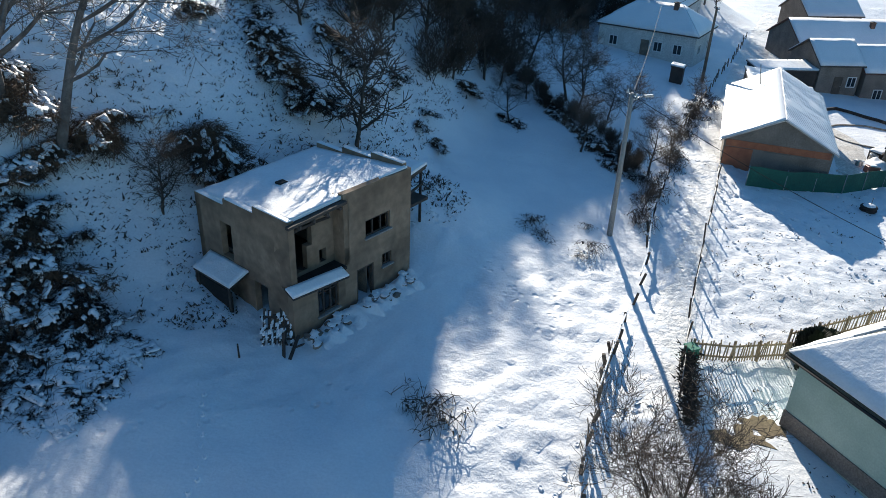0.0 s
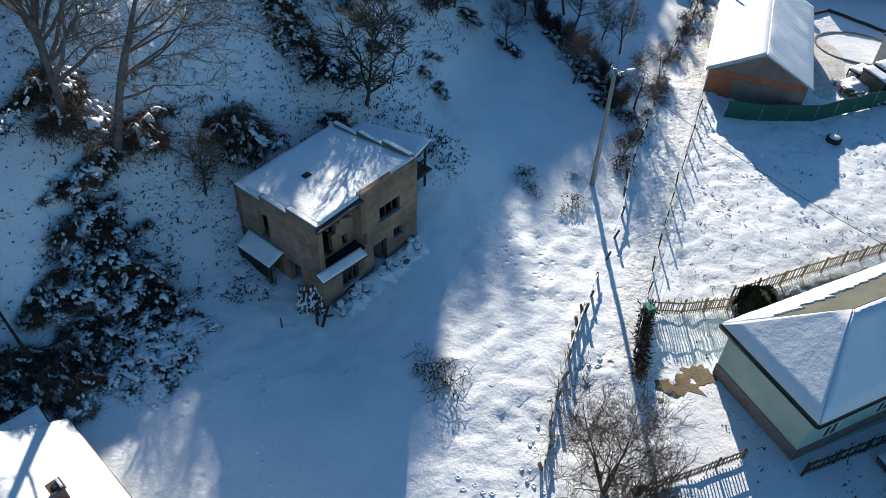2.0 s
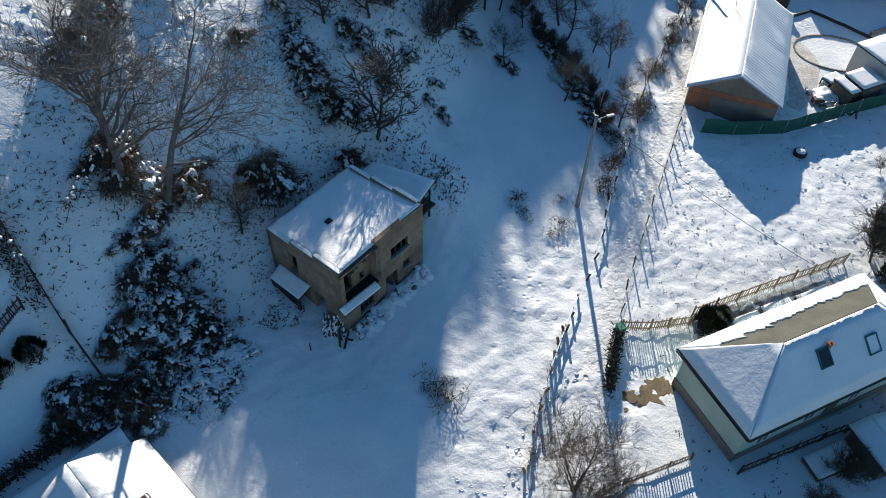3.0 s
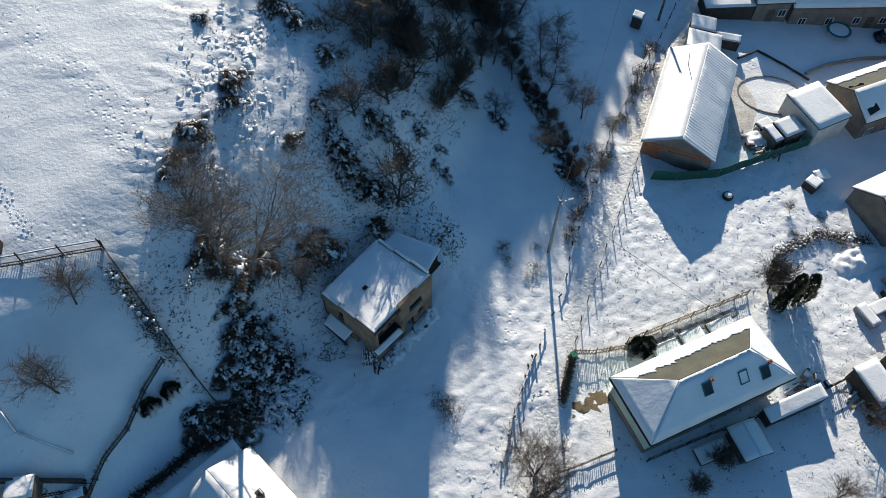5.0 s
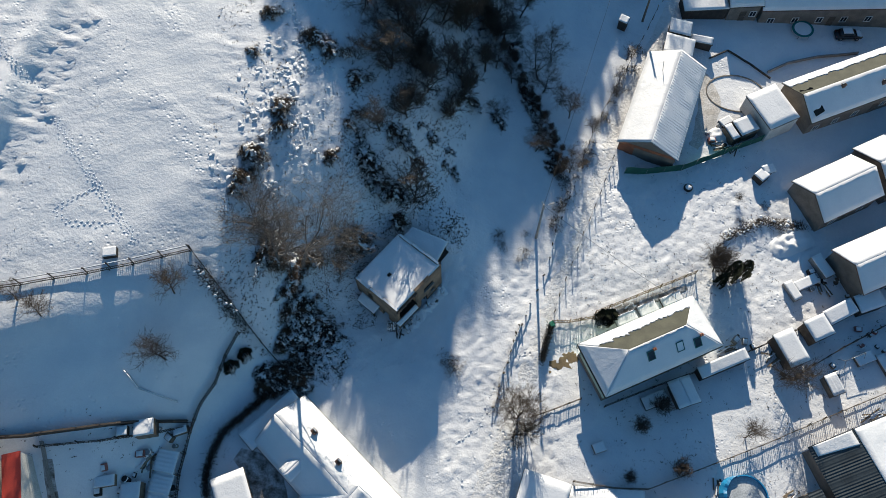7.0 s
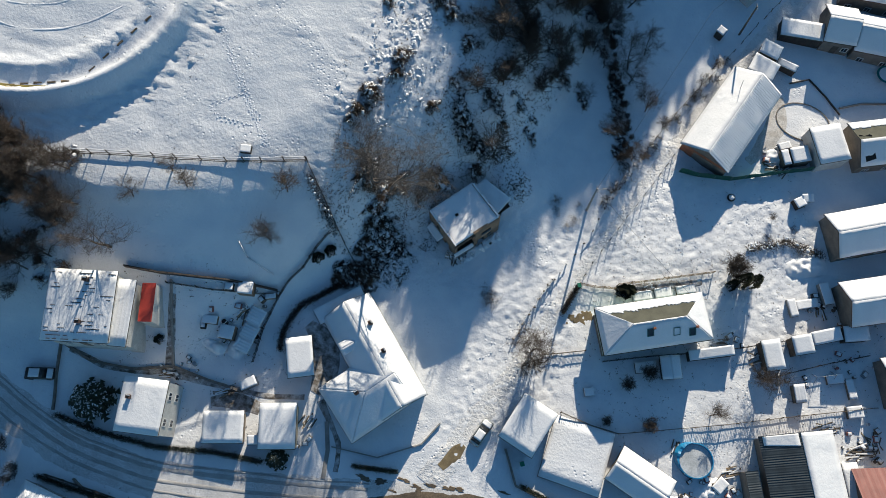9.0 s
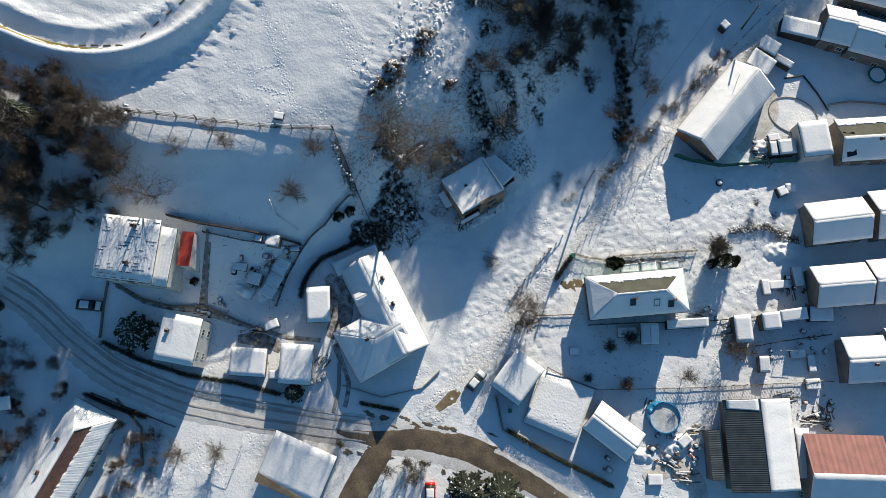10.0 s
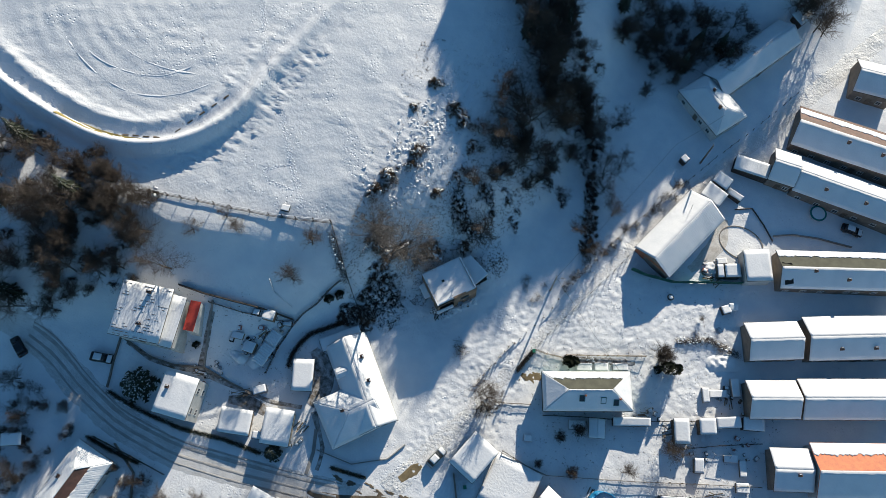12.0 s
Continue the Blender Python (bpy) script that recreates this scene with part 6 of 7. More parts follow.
fence("picket_fence", "old bleached picket fence with leaning pickets across the garden", [(13.4, 30.6), (15.7, 30.8), (18.8, 31.5)], 1.15, 2.0, 2, 0.16, WOOD_LIGHT, tilt=4, seed=3)
fence("board_fence", "weathered board fence behind the green bungalow", [(19.2, 32.2), (23.1, 33.9), (26.6, 35.5), (30.1, 37.1), (33.4, 38.6)], 1.3, 2.2, 2, 0.24, WOOD_LIGHT, tilt=2, seed=4)
fence("lane_fence", "broken grey board fence with snow along the lane", [(5.8, 19.4), (6.8, 23.6), (7.9, 26.5), (9.3, 30.0)], 0.75, 1.5, 2, 0.26, WOOD, gap=0.2, tilt=11, seed=5, snow=True, post=0.16)
fence("lane_fence", "sagging remains of a wooden fence in the snow", [(9.3, 30.0), (11.4, 34.9), (13.3, 39.5), (15.1, 45.5), (17.2, 50.5)], 0.75, 2.1, 1, 0.0, WOOD_DARK, gap=0.35, tilt=10, seed=5, snow=True, post=0.14)
fence("lane_fence", "thin wire fence on dark posts along the lane", [(12.0, 27.4), (13.7, 32.1), (17.2, 41.0), (20.9, 49.9), (23.1, 55.6)], 1.2, 2.4, 3, 0.0, WOOD_DARK, seed=6, wire=True, post=0.10)
fence("lane_fence", "wooden fence following the upper lane", [(18.8, 55.5), (21.8, 62.8), (27.4, 73.6), (32.2, 83.4), (37.4, 93.0), (43.5, 105.5)], 0.9, 2.4, 1, 0.0, WOOD, gap=0.3, tilt=6, seed=7)
fence("slat_fence", "dark slat fence along the meadow's edge", [(-29.8, 33.6), (-35.5, 31.2), (-40.0, 29.6), (-46.5, 27.8), (-55.2, 25.6), (-62.6, 23.6)], 1.5, 2.8, 2, 0.0, WOOD_DARK, tilt=1.5, seed=8, snow=True)
fence("slat_fence", "low dark slats at the foot of the meadow fence", [(-29.9, 33.4), (-35.6, 31.0), (-40.1, 29.4), (-46.6, 27.6), (-55.3, 25.4), (-62.6, 23.4)], 0.3, 2.8, 1, 0.2, WOOD_DARK, tilt=2, seed=18)
fence("slat_fence", "dark slat fence climbing beside the garden", [(-29.8, 33.6), (-26.2, 29.5), (-22.6, 25.3), (-19.5, 22.3)], 1.2, 2.4, 2, 0.2, WOOD_DARK, tilt=2, seed=9)
fence("garden_fence", "crooked grey garden fence running down the slope", [(-24.8, 25.6), (-26.1, 23.0), (-27.2, 20.0), (-28.7, 17.5), (-29.7, 14.6), (-30.6, 10.0), (-30.5, 5.0)], 1.0, 2.0, 2, 0.18, WOOD_DARK, tilt=4, seed=10)
fence("garden_fence", "low wooden fence along the upper garden", [(-44.0, 11.6), (-38.0, 12.6), (-33.0, 14.0), (-29.8, 15.2)], 0.9, 2.0, 2, 0.25, WOOD_DARK, seed=11)
fence("yard_fence", "plank fence dividing two snowy gardens", [(10.5, 18.3), (13.3, 19.4), (16.7, 20.8)], 0.8, 2.0, 2, 0.2, WOOD, seed=12)
fence("yard_fence", "long grey fence between two gardens", [(15.2, 10.8), (20.1, 10.2), (24.3, 10.2), (39.2, 15.9), (50.0, 20.4), (61.6, 25.1)], 1.1, 2.4, 2, 0.26, WOOD, seed=13)
fence("yard_fence", "dark fence beside the garden sheds", [(45.6, 25.2), (52.0, 28.9), (59.2, 32.6)], 1.3, 2.2, 2, 0.2, WOOD_DARK, seed=14)
fence("yard_fence", "dark fence along the southern gardens", [(19.6, 19.9), (26.0, 22.6), (36.5, 26.6), (43.0, 29.6), (58.0, 36.6)], 1.2, 2.4, 2, 0.26, WOOD_DARK, seed=15)
fence("yard_fence", "dark boarded fence below the road", [(-52.9, -18.1), (-45.7, -18.3), (-38.5, -18.6)], 1.0, 2.2, 2, 0.2, WOOD_DARK, seed=16)


def hedge(pts, label, w=0.9, h=1.0, seed=1, material=None, snow=True):
    """A clipped or wild hedge: one long tangle of twigs with snow on its crest."""
    rng = random.Random(seed)
    verts, faces, sv, sf = [], [], [], []
    for p, a in along(pts, 0.10):
        for _ in range(16 if snow else 30):
            q = Vector((p.x + rng.gauss(0, w * 0.35), p.y + rng.gauss(0, w * 0.35), 0))
            q.z = ground_z(q.x, q.y) + rng.random() * h
            d = Vector((rng.gauss(0, 1), rng.gauss(0, 1), rng.gauss(0.3, 0.8))).normalized() * rng.uniform(0.15, 0.5)
            s = d.orthogonal().normalized() * rng.uniform(0.02, 0.06)
            k = len(verts)
            verts += [q - s, q + s, q + d]
            faces.append((k, k + 1, k + 2))
        if snow and rng.random() < 0.3:
            c = Vector((p.x + rng.gauss(0, w * 0.25), p.y + rng.gauss(0, w * 0.25), 0))
            c.z = ground_z(c.x, c.y) + h * rng.uniform(0.7, 1.05)
            r = rng.uniform(0.10, 0.28)
            k = len(sv)
            sv += [c + Vector((r * math.cos(t) * rng.uniform(0.6, 1.2), r * math.sin(t) * rng.uniform(0.6, 1.2), 0)) for t in (0, 1.05, 2.1, 3.14, 4.2, 5.2)] + [c + Vector((0, 0, r * 0.5))]
            sf += [(k + i, k + (i + 1) % 6, k + 6) for i in range(6)]
    x, y = pts[0]
    e = thing("hedge", pose(0, 0, 0), label, "hedge")
    tagged(pydata("tangle", verts, faces, material or BRAMBLE, e), kind="stuff")
    if sf:
        tagged(pydata("snow", sv, sf, ROOF_SNOW, e), kind="stuff")
    return e


hedge([(-28.9, 31.6), (-26.9, 29.4), (-25.4, 27.7), (-23.9, 25.9)], "dark hedge topped with snow beside the slat fence", 1.2, 1.2, 2)
hedge([(-18.7, 22.8), (-19.6, 21.5), (-22.0, 19.3), (-24.3, 16.9), (-26.3, 14.9), (-27.2, 12.8), (-27.7, 10.2), (-27.3, 7.7)], "dark overgrown hedge above the white house", 0.6, 1.1, 3, snow=False)
hedge([(11.9, 25.4), (12.5, 27.8), (13.2, 30.2)], "dark narrow hedge at the garden gate", 0.6, 1.0, 4, snow=False)
hedge([(12.2, -1.1), (19.4, -2.4), (31.2, -3.8)], "long dark clipped hedge along the road", 0.5, 1.2, 5, snow=False, material=NEEDLE)
hedge([(-54.4, -10.1), (-48.2, -10.7), (-39.6, -10.4), (-31.5, -8.8), (-24.6, -8.2)], "dark clipped hedge beside the village road", 0.55, 1.2, 6, snow=False, material=NEEDLE)
hedge([(-12.0, -5.1), (-8.5, -4.6), (-5.7, -4.1)], "short dark hedge before the white house", 0.45, 0.9, 7, snow=False, material=NEEDLE)
hedge([(-54.0, -18.6), (-49.0, -18.9), (-43.4, -18.8)], "dark clipped hedge on the road's southern side", 0.5, 1.0, 9, snow=False, material=NEEDLE)
hedge([(38.0, 44.0), (44.0, 47.0), (50.0, 46.5)], "sparse dry hedge at the garden's end", 1.0, 0.5, 8, material=TWIG)


def netting(pts, h):
    """Green privacy netting on posts."""
    st = along(pts, 0.5)
    verts, faces = [], []
    for i, (p, a) in enumerate(st):
        w = 0.06 * math.sin(i * 0.9)
        n = Vector((-math.sin(radians(a)), math.cos(radians(a)), 0))
        g = ground_z(p.x, p.y)
        for d in (0.0, 0.02):
            for z in (0.0, 0.5, 1.0):
                q = p + n * (d + w * z)
                verts.append((q.x, q.y, g + 0.02 + z * h * (1 + 0.03 * math.sin(i * 0.7))))
    for i in range(len(st) - 1):
        for d in (0, 3):
            for z in (0, 1):
                a = i * 6 + d + z
                faces.append((a, a + 6, a + 7, a + 1))
        faces.append((i * 6 + 2, i * 6 + 8, i * 6 + 11, i * 6 + 5))
    e = thing("netting_fence", pose(0, 0, 0), "green privacy netting fence curving round the barn yard", "fence")
    pydata("netting", verts, faces, GREEN_MESH, e)
    for p, a in along(pts, 2.5):
        g = ground_z(p.x, p.y)
        tube("post", [(p.x, p.y, g - 0.2), (p.x, p.y, g + h + 0.1)], [0.04, 0.04], METAL, e)
    return e


netting([(24.6, 53.4), (27.8, 53.6), (33.1, 54.6), (39.7, 57.6), (46.0, 60.4)], 1.6)


def utility_pole(x, y, h, turn, lamp=True):
    g = ground_z(x, y)
    e = thing("street_lamp" if lamp else "utility_pole", pose(x, y, g, 0, 0, turn), "tall grey concrete pole carrying a street lamp" if lamp else "wooden utility pole beside the lane", "pole")
    tube("pole", [(0, 0, -0.6), (0, 0, h)], [0.19, 0.12], CONCRETE if lamp else WOOD, e, sides=10)
    if lamp:
        tube("arm", [(0, 0, h - 0.5), (0.5, 0, h - 0.3), (0.9, 0, h - 0.25)], [0.035, 0.03, 0.03], METAL, e)
        box("lamp_head", 1.15, 0, h - 0.25, 0.65, 0.24, 0.14, METAL, e, bevel=0.03)
    box("crossarm", 0, 0, h - 0.15, 0.12, 1.1, 0.10, METAL, e)
    for s in (-0.45, 0.45):
        tube("insulator", [(0, s, h - 0.1), (0, s, h + 0.12)], [0.05, 0.03], PAINT_W, e)
    return e


utility_pole(11.6, 42.5, 9.4, 20)
utility_pole(29.6, 81.0, 8.0, 10, lamp=False)


def cable(a, b, sag, label):
    a, b = Vector(a), Vector(b)
    pts = [a.lerp(b, i / 14) - Vector((0, 0, sag * 4 * (i / 14) * (1 - i / 14))) for i in range(15)]
    ob = tube("cable", pts, [0.022] * 15, RUBBER, None, sides=3)
    tagged(ob, label, "cable")


top = ground_z(11.6, 42.5) + 9.3
cable((11.6, 42.5, top), (22.8, 78.0, ground_z(22.8, 78) + 7.9), 0.9, "black overhead cable along the lane")
cable((22.8, 78.0, ground_z(22.8, 78) + 7.9), (29.6, 88.5, ground_z(29.6, 88.5) + 7.9), 0.4, "black overhead cable along the lane")
cable((11.6, 42.5, top), (31.0, 31.8, 0.2), 0.6, "black overhead cable to the green bungalow")


def car(x, y, turn, paint, label, snowy=0.0):
    g = ground_z(x, y)
    e = thing("car", pose(x, y, g + 0.02, 0, 0, turn), label, "car")
    bm = bmesh.new()
    side = [(-2.1, 0.30), (2.05, 0.30), (2.1, 0.72), (1.15, 0.92), (-1.75, 0.95), (-2.1, 0.85)]
    f = [bm.verts.new((x_, -0.84, z)) for x_, z in side]
    b = [bm.verts.new((x_, 0.84, z)) for x_, z in side]
    bm.faces.new(f), bm.faces.new(b[::-1])
    for i in range(len(f)):
        j = (i + 1) % len(f)
        bm.faces.new((f[j], f[i], b[i], b[j]))
    bmesh.ops.recalc_face_normals(bm, faces=bm.faces)
    bmesh.ops.bevel(bm, geom=list(bm.edges), offset=0.09, segments=2, affect="EDGES")
    part("body", bm, paint, e, smooth_faces=True)
    bm = bmesh.new()
    cab = [(-1.75, 0.93), (1.1, 0.91), (0.35, 1.42), (-1.25, 1.44)]
    f = [bm.verts.new((x_, -0.76 + (0.12 if z > 1.2 else 0), z)) for x_, z in cab]
    b = [bm.verts.new((x_, 0.76 - (0.12 if z > 1.2 else 0), z)) for x_, z in cab]
    bm.faces.new(f), bm.faces.new(b[::-1])
    for i in range(4):
        j = (i + 1) % 4
        bm.faces.new((f[j], f[i], b[i], b[j]))
    bmesh.ops.recalc_face_normals(bm, faces=bm.faces)
    bmesh.ops.bevel(bm, geom=list(bm.edges), offset=0.05, segments=2, affect="EDGES")
    part("cabin_glass", bm, GLASS, e, smooth_faces=True)
    box("roof", -0.45, 0, 1.45, 1.55, 1.22, 0.05, paint, e, bevel=0.02)
    if snowy:
        sheet("snow_cover", [(-1.2, -0.6, 1.48), (0.3, -0.6, 1.48), (0.3, 0.6, 1.48), (-1.2, 0.6, 1.48)], 0.08 * snowy, ROOF_SNOW, e, nu=6, nv=5, rough=0.03, soft_edge=True)
        sheet("bonnet_snow", [(1.15, -0.7, 0.94), (1.95, -0.7, 0.80), (1.95, 0.7, 0.80), (1.15, 0.7, 0.94)], 0.05 * snowy, ROOF_SNOW, e, nu=6, nv=5, rough=0.02, soft_edge=True)
    for wx in (-1.3, 1.3):
        for wy in (-0.78, 0.78):
            w = tube("wheel", [(wx, wy - 0.1, 0.31), (wx, wy + 0.1, 0.31)], [0.31, 0.31], RUBBER, e, sides=16)
            tube("rim", [(wx, wy - 0.11, 0.31), (wx, wy + 0.11, 0.31)], [0.19, 0.19], METAL, w, sides=12)
    for s in (-0.6, 0.6):
        box("headlight", 2.04, s, 0.66, 0.08, 0.3, 0.14, GLASS, e, bevel=0.02)
        box("tail_light", -2.05, s, 0.75, 0.06, 0.26, 0.16, TILE_RED, e, bevel=0.02)
    return e


RED_PAINT = mat("red_car_paint", (0.55, 0.015, 0.012), (0.48, 0.012, 0.01), 0.25, 0.5, 8, 0.0, fine_amount=0.05)
SILVER_PAINT = mat("silver_car_paint", (0.42, 0.45, 0.46), (0.36, 0.39, 0.41), 0.3, 0.5, 8, 0.0, metal=0.5, fine_amount=0.05)
BLACK_PAINT = mat("dark_car_paint", (0.02, 0.024, 0.03), (0.015, 0.018, 0.022), 0.25, 0.5, 8, 0.0, fine_amount=0.05)
car(3.7, -15.0, 291, RED_PAINT, "bright red car with snow on its roof by the road", 1.0)
car(4.6, 4.6, 70, SILVER_PAINT, "silver car with partly cleared snow beside the lane", 0.7)
car(-58.3, -5.3, 15, BLACK_PAINT, "dark car with snow on its roof beside the road", 1.0)
car(-72.5, -9.8, 150, BLACK_PAINT, "dark car at the bend of the village road", 0.0)
car(62.9, 80.8, 2, BLACK_PAINT, "dark car with a snowy roof in the yard", 1.0)


def round_pool(x, y, r):
    g = ground_z(x, y)
    e = thing("garden_pool", pose(x, y, g), "round above-ground pool with a blue rim and snowy cover", "pool")
    bm = bmesh.new()
    n = 32
    rings = []
    for rr, z in ((r, -0.2), (r, 1.1), (r - 0.16, 1.12), (r - 0.18, 0.75)):
        rings.append([bm.verts.new((rr * math.cos(k * math.tau / n), rr * math.sin(k * math.tau / n), z)) for k in range(n)])
    for a, b in zip(rings, rings[1:]):
        for k in range(n):
            bm.faces.new((a[k], a[(k + 1) % n], b[(k + 1) % n], b[k]))
    part("rim", bm, POOL_BLUE, e, "blue plastic pool wall")
    bm = bmesh.new()
    bmesh.ops.create_circle(bm, cap_ends=True, segments=32, radius=r - 0.17, matrix=pose(0, 0, 0.80))
    part("ice", bm, ICE, e, "grey ice with thin snow")
    for k in range(12):
        a = k * math.tau / 12
        tube("strut", [(r * 1.02 * math.cos(a), r * 1.02 * math.sin(a), -0.2), (r * 1.02 * math.cos(a), r * 1.02 * math.sin(a), 1.12)], [0.04, 0.04], METAL, e)
    bm = bmesh.new()
    rows_ = []
    for k in range(15):
        a = 1.9 + k * 0.14
        w = math.sin(math.pi * k / 14)
        rows_.append([bm.verts.new(((r + d * w) * math.cos(a), (r + d * w) * math.sin(a), z + 0.1 * math.sin(k * 1.7) * w)) for d, z in ((-0.35, 0.9), (-0.15, 1.28), (0.25, 1.2), (0.6, 0.6), (0.7, 0.0))])
    for p, q in zip(rows_, rows_[1:]):
        for i in range(4):
            bm.faces.new((p[i], q[i], q[i + 1], p[i + 1]))
    part("folded_cover", bm, POOL_BLUE, e, "bunched blue tarpaulin over the rim")
    return e


ICE = mat("snowy_ice", (0.42, 0.45, 0.47), (0.62, 0.64, 0.66), 0.4, 0.8, 6, 0.1)
round_pool(36.1, 9.6, 2.6)


def trampoline(x, y, r, material):
    g = ground_z(x, y)
    e = thing("trampoline", pose(x, y, g), "round trampoline with teal edge pad under snow", "trampoline")
    bm = bmesh.new()
    n = 28
    rings = [[bm.verts.new((rr * math.cos(k * math.tau / n), rr * math.sin(k * math.tau / n), z)) for k in range(n)] for rr, z in ((r, 0.72), (r, 0.78), (r - 0.35, 0.80), (r - 0.35, 0.74))]
    for a, b in zip(rings, rings[1:] + rings[:1]):
        for k in range(n):
            bm.faces.new((a[k], a[(k + 1) % n], b[(k + 1) % n], b[k]))
    part("edge_pad", bm, material, e)
    bm = bmesh.new()
    bmesh.ops.create_circle(bm, cap_ends=True, segments=28, radius=r - 0.34, matrix=pose(0, 0, 0.77))
    part("mat_snow", bm, ROOF_SNOW, e)
    for k in range(6):
        a = k * math.tau / 6
        tube("leg", [(r * 0.95 * math.cos(a), r * 0.95 * math.sin(a), -0.1), (r * 0.95 * math.cos(a), r * 0.95 * math.sin(a), 0.75)], [0.035, 0.035], METAL, e)
    return e


TEAL = mat("teal_cloth", (0.02, 0.20, 0.19), (0.015, 0.15, 0.15), 0.7, 1.0, 12, 0.1)
trampoline(55.4, 81.1, 1.7, TEAL)


def tyre_planter(x, y):
    g = ground_z(x, y)
    e = thing("tyre_planter", pose(x, y, g), "stack of dark tyres filled with snow in the garden", "planter")
    for z in (0.12, 0.34):
        bm = bmesh.new()
        n, m = 20, 8
        vs = [[bm.verts.new(((0.48 + 0.16 * math.cos(j * math.tau / m)) * math.cos(i * math.tau / n), (0.48 + 0.16 * math.cos(j * math.tau / m)) * math.sin(i * math.tau / n), z + 0.13 * math.sin(j * math.tau / m))) for j in range(m)] for i in range(n)]
        for i in range(n):
            for j in range(m):
                bm.faces.new((vs[i][j], vs[(i + 1) % n][j], vs[(i + 1) % n][(j + 1) % m], vs[i][(j + 1) % m]))
        part("tyre", bm, RUBBER, e, smooth_faces=True)
    bm = bmesh.new()
    bmesh.ops.create_icosphere(bm, subdivisions=2, radius=0.5, matrix=pose(0, 0, 0.42) @ Matrix.Diagonal((1, 1, 0.4, 1)))
    part("snow", bm, ROOF_SNOW, e, smooth_faces=True)
    tube("stick", [(0.1, 0, 0.4), (0.15, 0.05, 1.1)], [0.025, 0.02], WOOD_DARK, e)
    return e


tyre_planter(33.8, 51.7)


def bin_(x, y, turn, material, label):
    g = ground_z(x, y)
    e = thing("waste_bin", pose(x, y, g, 0, 0, turn), label, "bin")
    bm = bmesh.new()
    vs = add_box(bm, 0, 0, 0.5, 0.55, 0.6, 1.0, bevel=0.03)
    part("body", bm, material, e)
    box("lid", 0, 0, 1.04, 0.60, 0.66, 0.08, material, e, bevel=0.02)
    for s in (-0.2, 0.2):
        tube("wheel", [(s - 0.03, 0.28, 0.1), (s + 0.03, 0.28, 0.1)], [0.1, 0.1], RUBBER, e, sides=10)
    return e


bin_(13.3, 30.2, 20, GREEN_PAINT, "green waste bin at the garden gate")
bin_(11.5, 2.0, 30, GREEN_PAINT, "green waste bin beside the brown garage")


def crate(x, y, sx, sy, h, turn, material, label, category="crate"):
    g = ground_z(x, y)
    e = thing("garden_box", pose(x, y, g, 0, 0, turn), label, category)
    for s in (-1, 1):
        box("side", 0, s * (sy / 2 - 0.03), h / 2, sx, 0.06, h, material, e)
        box("end", s * (sx / 2 - 0.03), 0, h / 2, 0.06, sy - 0.12, h, material, e)
    sheet("snow", [(-sx / 2, -sy / 2, h), (sx / 2, -sy / 2, h), (sx / 2, sy / 2, h), (-sx / 2, sy / 2, h)], 0.14, ROOF_SNOW, e, nu=8, nv=8, rough=0.06, soft_edge=True)
    return e


for x, y, sx, sy, h, a, w in ((-37.9, 32.0, 1.5, 1.1, 0.6, 10, WOOD_DARK), (23.2, 31.6, 3.0, 1.4, 0.5, 23, METAL), (26.2, 33.0, 2.6, 1.5, 0.6, 23, METAL), (29.6, 34.6, 3.0, 1.3, 0.5, 23, WOOD), (-37.5, 8.7, 2.2, 1.2, 0.7, 10, WOOD), (-35.0, 7.8, 2.2, 2.0, 1.5, 5, WOOD), (-33.6, 14.3, 2.2, 1.8, 1.6, 10, WOOD), (-35.8, 13.8, 1.1, 1.0, 0.8, 10, WOOD_DARK), (-30.6, 14.6, 1.6, 0.8, 0.7, 20, WOOD),
                              (40.4, 7.2, 2.2, 1.6, 0.7, 60, WOOD), (37.6, -0.4, 2.4, 1.8, 0.4, 20, WOOD), (40.5, 62.8, 2.0, 1.2, 0.8, 30, WOOD_DARK), (48.6, 37.9, 3.6, 1.4, 0.6, 25, CONCRETE), (46.5, 36.6, 1.2, 2.8, 0.7, 25, CONCRETE), (51.2, 40.3, 1.5, 3.4, 1.1, 25, CONCRETE),
                              (-30.0, 1.8, 2.4, 1.4, 1.3, 40, METAL), (18.6, 14.9, 1.5, 1.2, 0.5, 20, WOOD), (54.8, 27.6, 2.6, 1.4, 0.6, 22, WOOD), (57.5, 26.8, 1.2, 3.0, 0.6, 22, WOOD), (58.5, 23.5, 2.4, 1.8, 0.7, 22, WOOD), (44.5, 53.8, 1.6, 1.6, 1.2, 40, WOOD_DARK)):
    crate(x, y, sx, sy, h, a, w, "snow-filled wooden garden box standing in the yard" if w in (WOOD, WOOD_DARK) else "snow-covered low masonry box in the garden")


def snow_pile(x, y, rx, ry, h, turn, label):
    """A long lumpy heap of covered timber and snow."""
    bm = bmesh.new()
    bmesh.ops.create_grid(bm, x_segments=26, y_segments=14, size=1.0)
    for v in bm.verts:
        f = max(0.0, 1 - (abs(v.co.x) ** 3 + abs(v.co.y) ** 3))
        hh = h * f * (0.8 + 0.55 * noise.noise((v.co.x * rx * 1.3 + x, v.co.y * ry * 1.3 + y, 0))) - 0.08
        v.co = Vector((v.co.x * rx, v.co.y * ry, hh))
    ob = part("snow_heap", bm, ROOF_SNOW, None, smooth_faces=True)
    ob.matrix_world = pose(x, y, ground_z(x, y), 0, 0, turn)
    tagged(ob, label, "snow heap", kind="stuff")


